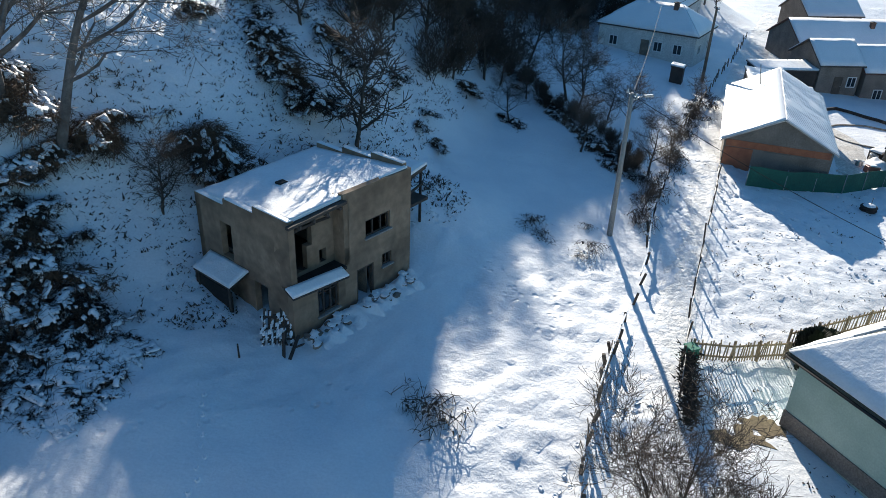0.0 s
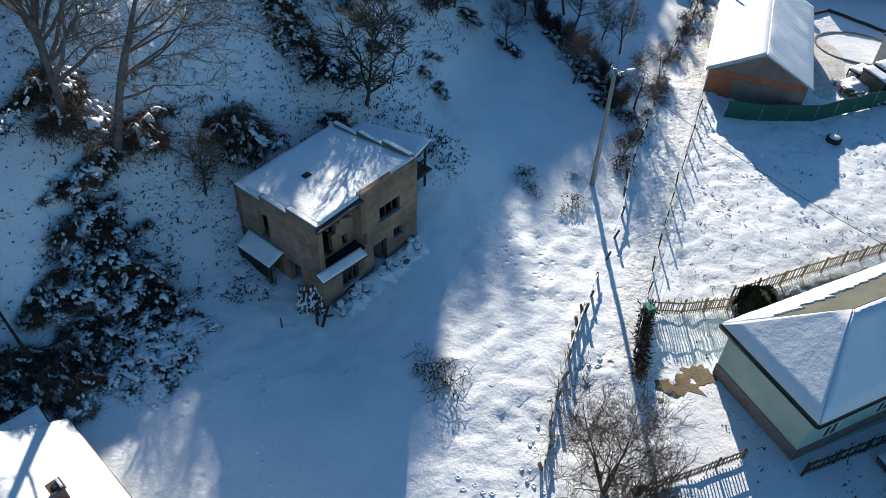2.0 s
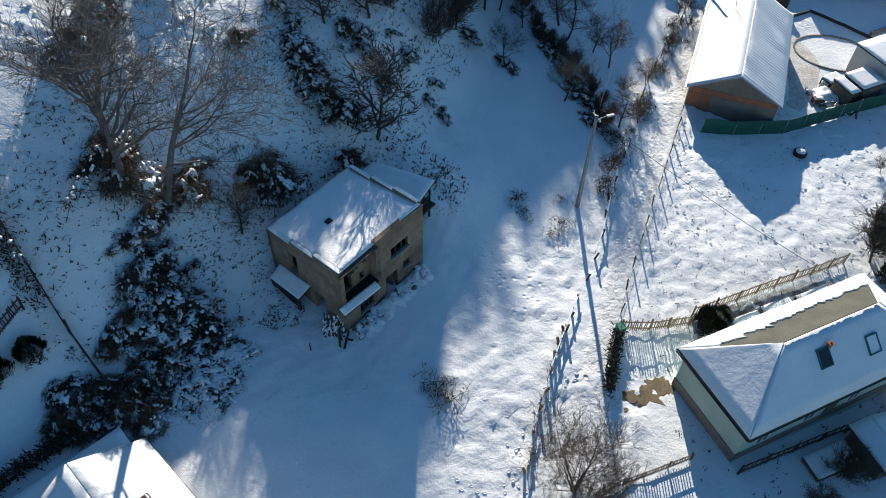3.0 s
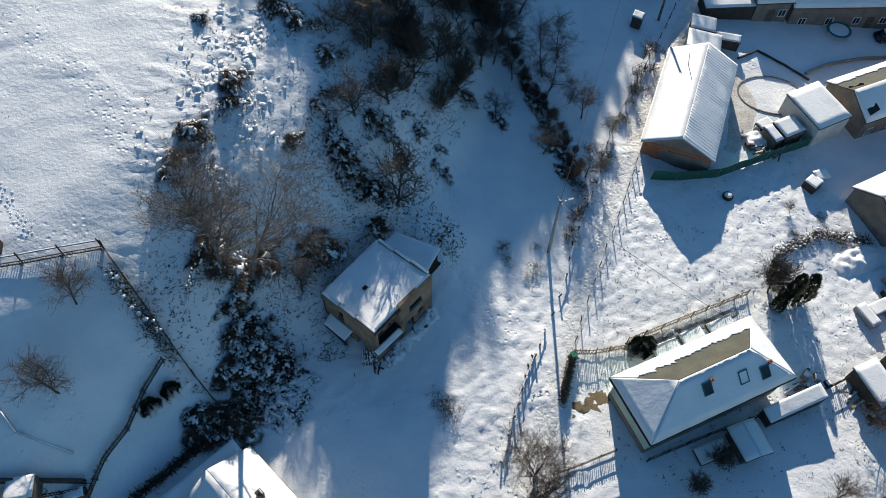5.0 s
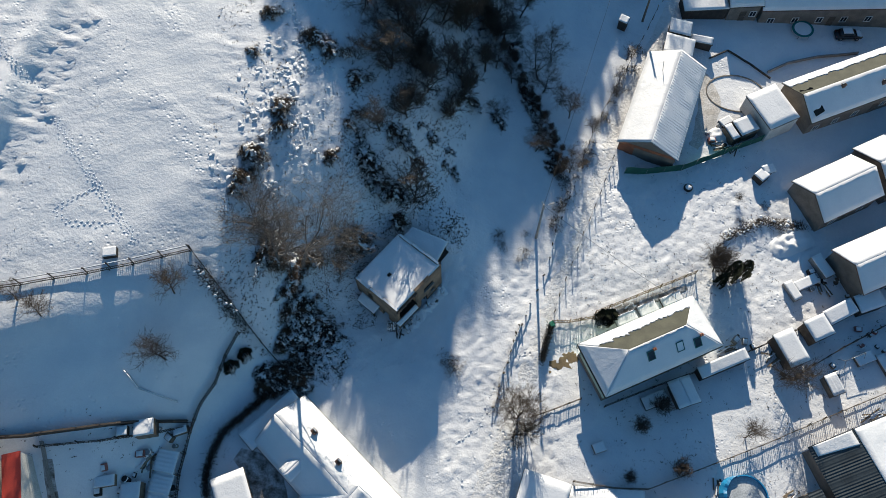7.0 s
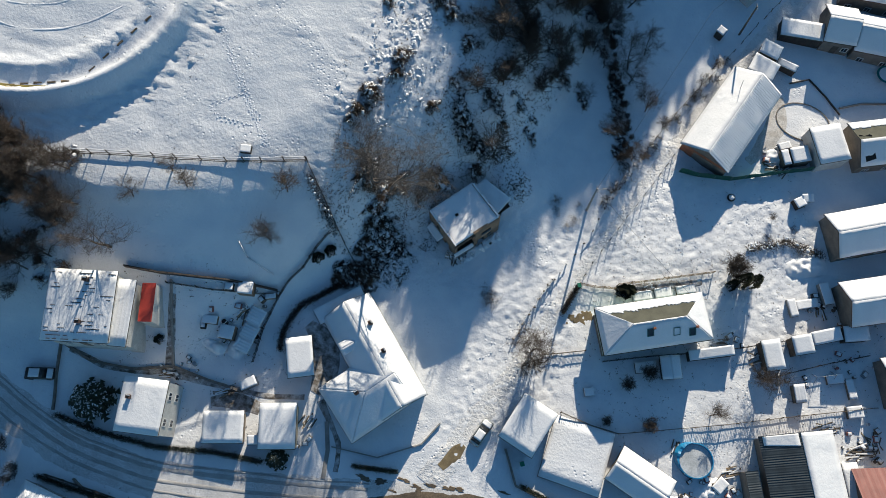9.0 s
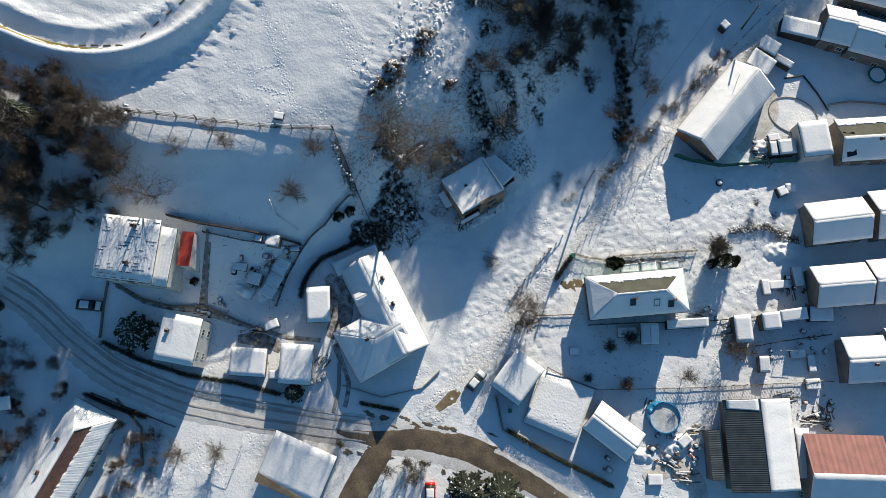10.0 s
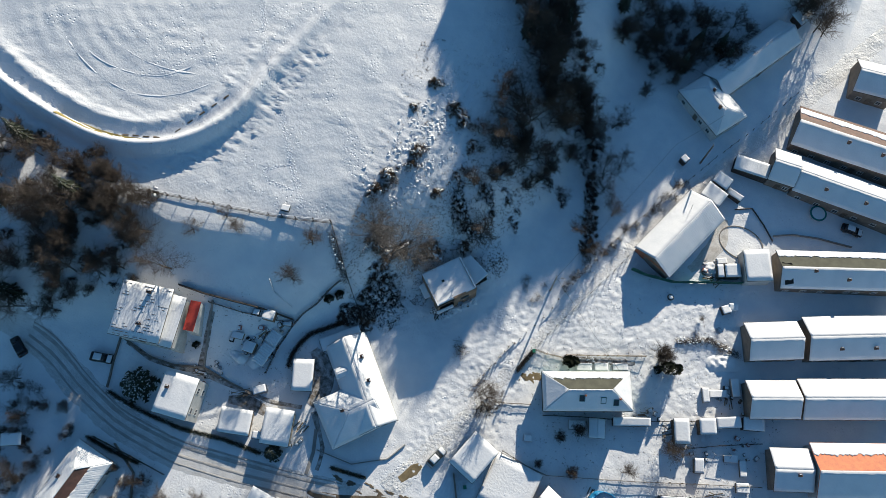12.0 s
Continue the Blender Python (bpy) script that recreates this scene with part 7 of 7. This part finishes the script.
snow_pile(-32.9, 8.2, 3.6, 1.5, 1.1, 75, "lumpy snow over stacked timber in the garden")
snow_pile(-37.0, 5.6, 2.4, 0.9, 0.9, -15, "lumpy snow over a stack in the garden")
snow_pile(39.6, 61.0, 2.0, 1.4, 0.8, 20, "snow heap among junk beside the barn")
snow_pile(39.0, 6.0, 2.6, 1.6, 0.7, 40, "rough snow heap beside the round pool")
snow_pile(34.5, 2.8, 2.2, 1.2, 0.6, 10, "rough snow heap behind the gabled shed")
snow_pile(47.5, 44.0, 3.6, 1.8, 0.9, 25, "snow heap over cut branches at the garden end")


# ---- lanes, tracks, bare ground and painted yard shade ----
LANE = snow_material("trodden_snow", tread=0.6, a=(0.78, 0.78, 0.79), b=(0.68, 0.68, 0.68), coarse=0.9)
ribbon("lane", [(-1.0, -4.6), (1.4, 0.6), (4.0, 7.6), (6.6, 14.0), (9.0, 20.0), (10.9, 26.0), (13.0, 32.6), (16.8, 41.6), (20.5, 51.0), (24.2, 60.5), (28.6, 70.5), (33.6, 81.0), (38.6, 91.0), (45.0, 104.0), (52.0, 118.0), (58.0, 130.0)],
       [5.5, 4.6, 4.0, 3.2, 2.8, 2.6, 2.6, 2.6, 2.8, 3.0, 3.2, 3.6, 4.0, 4.4, 5.0, 5.0], LANE, "narrow lane of trodden snow between fences", lift=0.04, category="lane")
MUDDY = mat("bare_earth", (0.26, 0.20, 0.11), (0.15, 0.115, 0.065), 0.9, 0.9, 8, 0.6)


def bare_patch(x, y, rx, ry, seed, material, label, lift=0.02):
    """A ragged thawed patch where earth and grass show."""
    n, verts = 26, [(x, y, ground_z(x, y) + lift)]
    for f, up in ((0.55, lift), (0.85, lift), (1.05, -0.04)):
        for k in range(n):
            t = k * math.tau / n
            r = 0.75 + 0.75 * noise.noise((math.cos(t) * 1.8 + seed, math.sin(t) * 1.8, seed)) + 0.3 * noise.noise((math.cos(t) * 6, math.sin(t) * 6, seed))
            px, py = x + f * rx * r * math.cos(t), y + f * ry * r * math.sin(t)
            verts.append((px, py, ground_z(px, py) + up))
    faces = [(0, 1 + k, 1 + (k + 1) % n) for k in range(n)]
    for ring in (1, 1 + n):
        faces += [(ring + k, ring + n + k, ring + n + (k + 1) % n, ring + (k + 1) % n) for k in range(n)]
    tagged(pydata("bare_ground", verts, faces, material), label, "ground", kind="structure")


for k, (x, y, rx, ry) in enumerate(((14.6, 25.4, 2.0, 0.9), (15.6, 26.3, 1.3, 0.8), (16.3, 26.0, 0.9, 0.7), (13.6, 24.9, 0.5, 0.3), (15.1, 25.2, 0.4, 0.25), (16.0, 25.9, 0.35, 0.2), (13.0, 24.2, 0.35, 0.25))):
    bare_patch(x, y, rx, ry, 3.7 * k, MUDDY, "ragged patch of bare earth by the bungalow")
ribbon("bare_ground", [(0.2, -1.8), (1.6, 0.6), (2.6, 2.2)], [1.6, 2.6, 1.0], MUDDY, "brown slush puddle in the lane", lift=0.07, category="ground")
ribbon("road", [(-5.2, -8.4), (-6.8, -12.5), (-7.9, -18.9), (-8.4, -25.0), (-8.4, -34.0)], [3.0, 4.2, 4.3, 4.2, 4.2], MUD, "wet brown side road running south", lift=0.095)
ribbon("road", [(11.0, -6.6), (18.0, -7.4), (27.0, -9.4), (36.0, -12.5), (48.0, -18)], [6.0, 5.0, 4.6, 4.4, 4.4], ROAD, "village road of packed snow in shade", lift=0.075)
TRACK = mat("wheel_track", (0.46, 0.45, 0.44), (0.36, 0.35, 0.34), 0.7, 0.6, 8, 0.3)
for off, w in ((-1.7, 0.5), (-0.3, 0.7), (1.3, 0.8), (2.1, 0.35)):
    ribbon("wheel_track", [(-72, -6.9 + off), (-67.4, -7.8 + off * 1.1), (-60.5, -11.0 + off), (-50.7, -14.0 + off * 0.9), (-39, -14.6 + off), (-27.7, -12.8 + off * 1.1), (-17.5, -10.8 + off), (-9.0, -8.9 + off)], [w, w * 1.3, w * 0.8, w * 1.4, w, w * 1.2, w * 0.9, w], TRACK, "dirty wheel track worn into packed snow", lift=0.095, cols=4, category="track")
STRAW = mat("yellow_grass", (0.34, 0.27, 0.08), (0.24, 0.19, 0.07), 0.95, 0.8, 10, 0.6)
ribbon("grass_strip", [(-81.5, 29.3), (-75.6, 29.3), (-70.2, 30.2), (-64.6, 32.3)], [0.7, 0.9, 0.6, 0.2], STRAW, "strip of bare yellow grass on the embankment", lift=0.06, category="grass")

# dark strips by houses: mostly shade put into the colour, some bare ground
YARD = mat("thawed_yard", (0.13, 0.11, 0.09), (0.56, 0.56, 0.57), 0.9, 1.1, 6, 0.5)
for pts, widths, label in (
        ([(-24.5, 12.6), (-21.0, 10.6), (-19.8, 6.0), (-20.6, 3.2)], [2.0, 5.0, 4.5, 2.0], "thawed dark courtyard behind the white house"),
        ([(-34.6, -2.2), (-31.4, -1.0), (-27.4, -1.2)], [1.6, 3.0, 2.2], "dark trodden yard between the garages"),
        ([(-42.0, 0.2), (-37.0, 0.2), (-33.0, 0.4), (-27.3, 0.7), (-21.8, 2.2)], [1.8, 1.3, 1.0, 0.9, 0.9], "dark garden path cleared of snow"),
        ([(-43.0, 10.5), (-42.2, 5.0), (-41.6, 0.8)], [1.2, 1.3, 1.4], "dark wet strip beside the large house"),
        ([(-55.4, -0.8), (-50.0, -1.8), (-44.0, -0.8), (-41.8, 0.4)], [0.9, 1.1, 1.1, 1.3], "dark wet strip below the large house"),
        ([(-19.4, 2.4), (-17.2, 0.0), (-14.6, -3.1), (-14.2, -6.6)], [1.4, 1.0, 0.9, 0.8], "dark path along the white house"),
        ([(19.6, 31.4), (23.5, 33.2), (28.0, 35.0), (32.0, 36.6)], [1.2, 1.7, 1.6, 1.0], "bare garden bed behind the bungalow")):
    ribbon("bare_ground", pts, widths, YARD, label, lift=0.05, category="ground", step=0.6)
for k in range(26):
    f = random.Random(k).random
    t = f() * 26 - 14
    bare_patch(t, -8.0 + 0.16 * t + (2.6 if k % 2 else -2.6) * (0.7 + 0.8 * f()), 0.4 + 0.9 * f(), 0.2 + 0.4 * f(), k * 2.3, MUD, "ragged slushy patch at the road's edge", lift=0.075)
for k in range(11):
    t = 0.04 + k / 11.5
    x, y = (-71.9 + 9.6 * t * 2, 29.9 + 4.0 * t * 2) if t < 0.5 else (-62.3 + 7.2 * (t * 2 - 1), 33.9 + 13.3 * (t * 2 - 1))
    a = 0.4 if t < 0.5 else 1.07
    ribbon("bare_ground", [(x, y), (x + 1.1 * math.cos(a), y + 1.1 * math.sin(a))], [0.35, 0.2], MUD, "dark bare streak in the track's ditch", lift=0.05, category="ground", step=0.3)

TRODDEN = mat("dirty_trodden_snow", (0.74, 0.72, 0.69), (0.56, 0.52, 0.47), 0.8, 0.7, 5, 0.6)
ribbon("yard", [(35.4, 58.6), (37.6, 62.6), (39.0, 67.0), (38.2, 71.6)], [1.5, 3.6, 4.2, 2.0], TRODDEN, "dirty trodden snow in the barn yard", lift=0.05, category="ground", step=0.6)
ribbon("yard", [(36.0, -1.0), (40.0, 3.0), (44.5, 1.5), (47.0, -3.0)], [2.0, 4.5, 4.0, 2.0], TRODDEN, "littered trodden snow beside the workshop", lift=0.05, category="ground", step=0.6)

# faint wheel arcs on the banked platform
for k, (cx, cy, r, a0, n) in enumerate(((-77, 54, 13.0, 4.0, 17), (-72, 60, 15.5, 4.2, 11), (-75, 53.5, 15.4, 3.9, 18))):
    pts = [(cx + r * math.cos(a0 + 0.11 * i) * 1.1, cy + (r + 0.3 * math.sin(i * 0.6 + k)) * math.sin(a0 + 0.11 * i)) for i in range(n)]
    ribbon("wheel_track", pts, [0.1] + [0.5] * (n - 2) + [0.1], SNOW, "curved wheel mark in the snow of the platform", lift=0.012, cols=4, category="track")


def footprints(pts, seed, label, step=0.31):
    """A line of steps pressed into the snow: shallow rimmed hollows."""
    rng = random.Random(seed)
    verts, faces = [], []
    for i, (p, a) in enumerate(along(pts, step)):
        d = Vector((math.cos(radians(a)), math.sin(radians(a)), 0))
        n = Vector((-d.y, d.x, 0))
        c = p + n * (0.16 if i % 2 else -0.16) + n * rng.gauss(0, 0.10)
        g = ground_z(c.x, c.y) + 0.03
        k = len(verts)
        for r, z in ((0.16, -0.05), (0.10, 0.008), (0.05, -0.02)):
            for t in range(7):
                q = c + d * (r * 1.25 * math.cos(t * math.tau / 7)) + n * (r * 0.8 * math.sin(t * math.tau / 7))
                verts.append((q.x, q.y, g + z))
        for ring in (0, 7):
            for t in range(7):
                faces.append((k + ring + t, k + ring + (t + 1) % 7, k + ring + 7 + (t + 1) % 7, k + ring + 7 + t))
        faces.append(tuple(k + 14 + t for t in range(7)))
    return tagged(pydata("footprints", verts, faces, SNOW), label, "footprints", kind="stuff")


footprints([(-59.5, 65.2), (-53.4, 55.1), (-49.1, 51.1), (-45.0, 45.1), (-41.0, 40.0), (-38.2, 36.6), (-35.8, 33.6)], 1, "trail of footprints across the high meadow")
footprints([(-59.1, 65.4), (-53.0, 55.3), (-48.7, 51.2), (-44.6, 45.3), (-40.6, 40.3), (-37.8, 36.8), (-35.4, 33.9)], 4, "second trail of footprints across the meadow")
footprints([(-40.9, 39.7), (-44.7, 36.5), (-42.8, 35.2), (-38.5, 35.6)], 2, "looping footprints near the slat fence")
footprints([(-9.5, 25.0), (-8.6, 22.0), (-8.2, 18.6), (-6.5, 15.0)], 5, "faint animal track in the shaded snow", 0.6)


def wander(n, region, seed, label):
    """Crossing trails of steps through the trodden garden."""
    rng = random.Random(seed)
    for k in range(n):
        x, y = rng.uniform(region[0], region[1]), rng.uniform(region[2], region[3])
        a = rng.uniform(0, math.tau)
        pts = [(x, y)]
        for _ in range(5):
            a += rng.gauss(0, 0.5)
            x, y = x + 3.2 * math.cos(a), y + 3.2 * math.sin(a)
            if not (region[0] - 1 < x < region[1] + 1 and region[2] - 1 < y < region[3] + 1):
                break
            pts.append((x, y))
        if len(pts) > 1:
            footprints(pts, seed + k, label, 0.45)


wander(9, (0, 10, 5, 34), 61, "trail of steps across the sunlit snow")
wander(7, (16, 40, 10, 24), 81, "trail of steps through the shaded garden")
wander(6, (-46, -30, 4, 14), 91, "trail of steps in the western garden")
wander(7, (-40, -12, -34, -19), 101, "trail of steps in the southern yard")
wander(16, (17, 46, 36, 56), 21, "trail of steps through the lumpy garden snow")


log = thing("fallen_pole", pose(0, 0, 0), "long broken pole under snow lying in the orchard", "pole")
for a, b in (((-35.8, 19.9), (-34.4, 18.3)), ((-34.3, 18.3), (-30.8, 17.5))):
    tube("pole", [(*a, ground_z(*a) + 0.12), (*b, ground_z(*b) + 0.12)], [0.09, 0.07], WOOD_DARK, log)
    tube("snow", [(*a, ground_z(*a) + 0.22), (*b, ground_z(*b) + 0.20)], [0.08, 0.07], ROOF_SNOW, log)


# ---- yard clutter ----


def edging(pts, label, h=0.22, w=0.14, material=None):
    """A low dark garden edging that follows the ground."""
    st = along(pts, 0.5)
    verts, faces = [], []
    for p, a in st:
        n = Vector((-math.sin(radians(a)), math.cos(radians(a)), 0)) * (w / 2)
        g = ground_z(p.x, p.y)
        for q, z in ((p - n, -0.1), (p - n, h), (p + n, h), (p + n, -0.1)):
            verts.append((q.x, q.y, g + z))
    for i in range(len(st) - 1):
        for k in range(3):
            a = i * 4 + k
            faces.append((a, a + 1, a + 5, a + 4))
    tagged(pydata("edging", verts, faces, material or CONCRETE), label, "edging")


ring = [(43 + 4.6 * math.cos(t), 68.4 + 3.3 * math.sin(t)) for t in [k * math.tau / 28 + 0.3 for k in range(27)]]
edging(ring, "low stone edging round a flower bed", 0.13, 0.16, STONE)
edging([(39.5, 74.5), (42.7, 76.3), (46.0, 74.0), (48.8, 71.5)], "low dark edging beside the yard path", 0.3, 0.15, WOOD_DARK)
edging([(48.5, 72.6), (52.0, 74.6), (57.0, 76.2), (64.0, 77.5)], "low wall along the terrace yard", 0.5, 0.2, CONCRETE)
edging([(-43.5, 12.2), (-42.0, 5.0), (-41.0, 1.0)], "dark low wall beside the red-roofed annex", 0.4, 0.3, CONCRETE)
edging([(-57.5, 0.0), (-52.0, -1.6), (-46.0, -1.0), (-41.0, 1.0), (-36.0, 0.6), (-30.5, 0.4)], "dark retaining wall between two gardens", 0.5, 0.35, STONE)
edging([(-56.8, 0.0), (-56.2, -5.0), (-55.2, -9.6)], "dark garden wall by the parked car", 0.5, 0.25, STONE)
edging([(-17.6, -0.2), (-16.2, -4.0), (-15.6, -8.0)], "snow-swept garden path edge", 0.15, 0.6, CONCRETE)
edging([(-15.8, -3.4), (-9.0, -3.0), (-3.4, 0.6), (-1.6, 4.2)], "low garden wall before the white house", 0.35, 0.18, CONCRETE)
edging([(-49.0, -17.6), (-43.4, -20.6), (-41.0, -26.0)], "low dark wall round the southern yard", 0.6, 0.25, STONE)
edging([(8.6, 3.4), (11.4, -1.2), (16.0, -2.0), (24.0, -2.9)], "dark low wall above the road", 0.6, 0.3, STONE)
edging([(-49.9, 12.0), (-45.0, 12.6), (-40.1, 13.6), (-35.0, 14.8), (-29.9, 15.7)], "dark board fence behind the large house", 0.9, 0.2, WOOD_DARK)


def plank_pile(x, y, turn, n, length, label, seed):
    """Loose boards, each lying at its own angle, some with snow."""
    rng = random.Random(seed)
    e = thing("plank_pile", pose(x, y, ground_z(x, y), 0, 0, turn), label, "planks")
    for k in range(n):
        ln = length * rng.uniform(0.6, 1.1)
        px, py = rng.uniform(-1, 1) * length * 0.3, rng.uniform(-1, 1) * 0.9
        z = 0.08 + 0.05 * k * 0.5
        b = box("board", px, py, z, ln, 0.18, 0.05, WOOD if k % 3 else WOOD_LIGHT, e, rz=rng.gauss(0, 16), tilt=rng.gauss(0, 4), roll=rng.gauss(0, 3))
        if k % 2:
            box("snow", px, py, z + 0.07, ln * 0.8, 0.17, 0.07, ROOF_SNOW, e, rz=rng.gauss(0, 10), bevel=0.02)
    return e


for x, y, a, n, ln, sd in ((41.5, 9.6, 30, 10, 2.4, 1), (38.8, 3.2, -10, 12, 3.0, 2), (42.0, 1.6, 15, 12, 3.4, 3), (33.0, 10.5, 80, 6, 2.0, 4), (38.8, 59.2, 20, 9, 2.2, 5), (41.0, 58.6, 60, 8, 2.0, 6), (60.0, 17.8, 25, 12, 3.6, 7), (62.0, 20.0, 110, 8, 3.0, 8), (55.0, 19.8, 22, 10, 3.4, 9), (-33.8, 11.4, 70, 8, 2.6, 10),
                             (-41.5, 0.2, 10, 8, 2.0, 11), (-20.2, -1.0, 60, 7, 2.2, 12), (50.8, 37.2, 100, 7, 2.4, 13), (42.4, 27.2, 30, 8, 2.2, 14), (-48.0, -23.0, 40, 10, 3.0, 15), (-33.0, 0.0, 30, 9, 2.6, 16), (36.6, 27.6, 22, 7, 2.4, 17)):
    plank_pile(x, y, a, n, ln, "scattered weathered boards with patches of snow", sd)

JUNK = [MATS[k] for k in ("grey_wood", "dark_wood", "galvanised_metal", "concrete", "rubber", "faded_red_sheet")]


def junk(x, y, seed, label):
    """A small discarded thing: drum, box or slab, tipped into the snow."""
    rng = random.Random(seed)
    g = ground_z(x, y)
    bm = bmesh.new()
    s = rng.uniform(0.3, 0.8)
    if rng.random() < 0.4:
        bmesh.ops.create_cone(bm, cap_ends=True, segments=14, radius1=s * 0.45, radius2=s * 0.45, depth=s * 1.2)
        bmesh.ops.bevel(bm, geom=[e for e in bm.edges if abs(e.verts[0].co.z - e.verts[1].co.z) < 1e-4], offset=0.03, segments=1, affect="EDGES")
    else:
        add_box(bm, 0, 0, 0, s * 1.5, s, s * 0.8, bevel=0.03)
    ob = part("junk_piece", bm, JUNK[seed % 6], None)
    ob.matrix_world = pose(x, y, g + s * 0.35, rng.gauss(0, 8), rng.gauss(0, 8), rng.uniform(0, 360))
    tagged(ob, label, "junk", group="yard clutter")
    sheet("snow", [(-s * 0.5, -s * 0.4, s * 0.42), (s * 0.5, -s * 0.4, s * 0.42), (s * 0.5, s * 0.4, s * 0.42), (-s * 0.5, s * 0.4, s * 0.42)], 0.08, ROOF_SNOW, ob, nu=3, nv=3, soft_edge=True)


clutter = random.Random(404)
for cx, cy, r, n in ((39.5, 4.5, 4.5, 22), (40.0, 60.6, 2.6, 16), (60.5, 19.0, 3.6, 14), (-34.5, 9.0, 4.0, 14), (47.0, 27.0, 4.0, 10), (-40.0, 0.8, 2.6, 12), (-21.0, -3.0, 2.2, 8), (52.0, 38.0, 3.0, 8), (-47.0, -23.0, 3.0, 10), (-33.0, 14.6, 3.5, 8), (38.0, 27.4, 3.0, 8), (-12.0, 12.0, 0.0, 0), (57.0, 30.0, 3.0, 8), (30.0, 1.0, 3.0, 8)):
    for k in range(n):
        a, d = clutter.uniform(0, math.tau), r * math.sqrt(clutter.random())
        junk(cx + d * math.cos(a), cy + d * math.sin(a), clutter.randint(0, 9999), "small discarded yard thing capped with snow")


def hay_feeder(x, y, turn):
    e = thing("feeder", pose(x, y, ground_z(x, y), 0, 0, turn), "small wooden feeder on posts beside the yard", "feeder")
    for sx in (-0.6, 0.6):
        for sy in (-0.4, 0.4):
            tube("leg", [(sx, sy, -0.2), (sx, sy, 1.1)], [0.05, 0.05], WOOD, e)
    sheet("roof", [(-0.9, -0.7, 1.1), (0.9, -0.7, 1.1), (0.9, 0.7, 1.35), (-0.9, 0.7, 1.35)], 0.06, WOOD_DARK, e, nu=2, nv=2)
    sheet("snow_cover", [(-0.9, -0.7, 1.17), (0.9, -0.7, 1.17), (0.9, 0.7, 1.42), (-0.9, 0.7, 1.42)], 0.1, ROOF_SNOW, e, nu=5, nv=5, rough=0.03, soft_edge=True)


hay_feeder(45.6, 54.8, 20)


def swing_frame(x, y, turn, w, h):
    e = thing("swing_frame", pose(x, y, ground_z(x, y), 0, 0, turn), "thin metal play frame standing in the snow", "frame")
    for s in (-w / 2, w / 2):
        for d in (-0.8, 0.8):
            tube("leg", [(s, d, -0.1), (s, 0, h)], [0.04, 0.04], METAL, e)
    tube("bar", [(-w / 2, 0, h), (w / 2, 0, h)], [0.04, 0.04], METAL, e)


swing_frame(-29.0, -18.8, 15, 3.4, 2.2)
swing_frame(53.0, 27.4, 22, 3.0, 1.6)
swing_frame(-43.5, -21.5, 40, 1.8, 1.9)
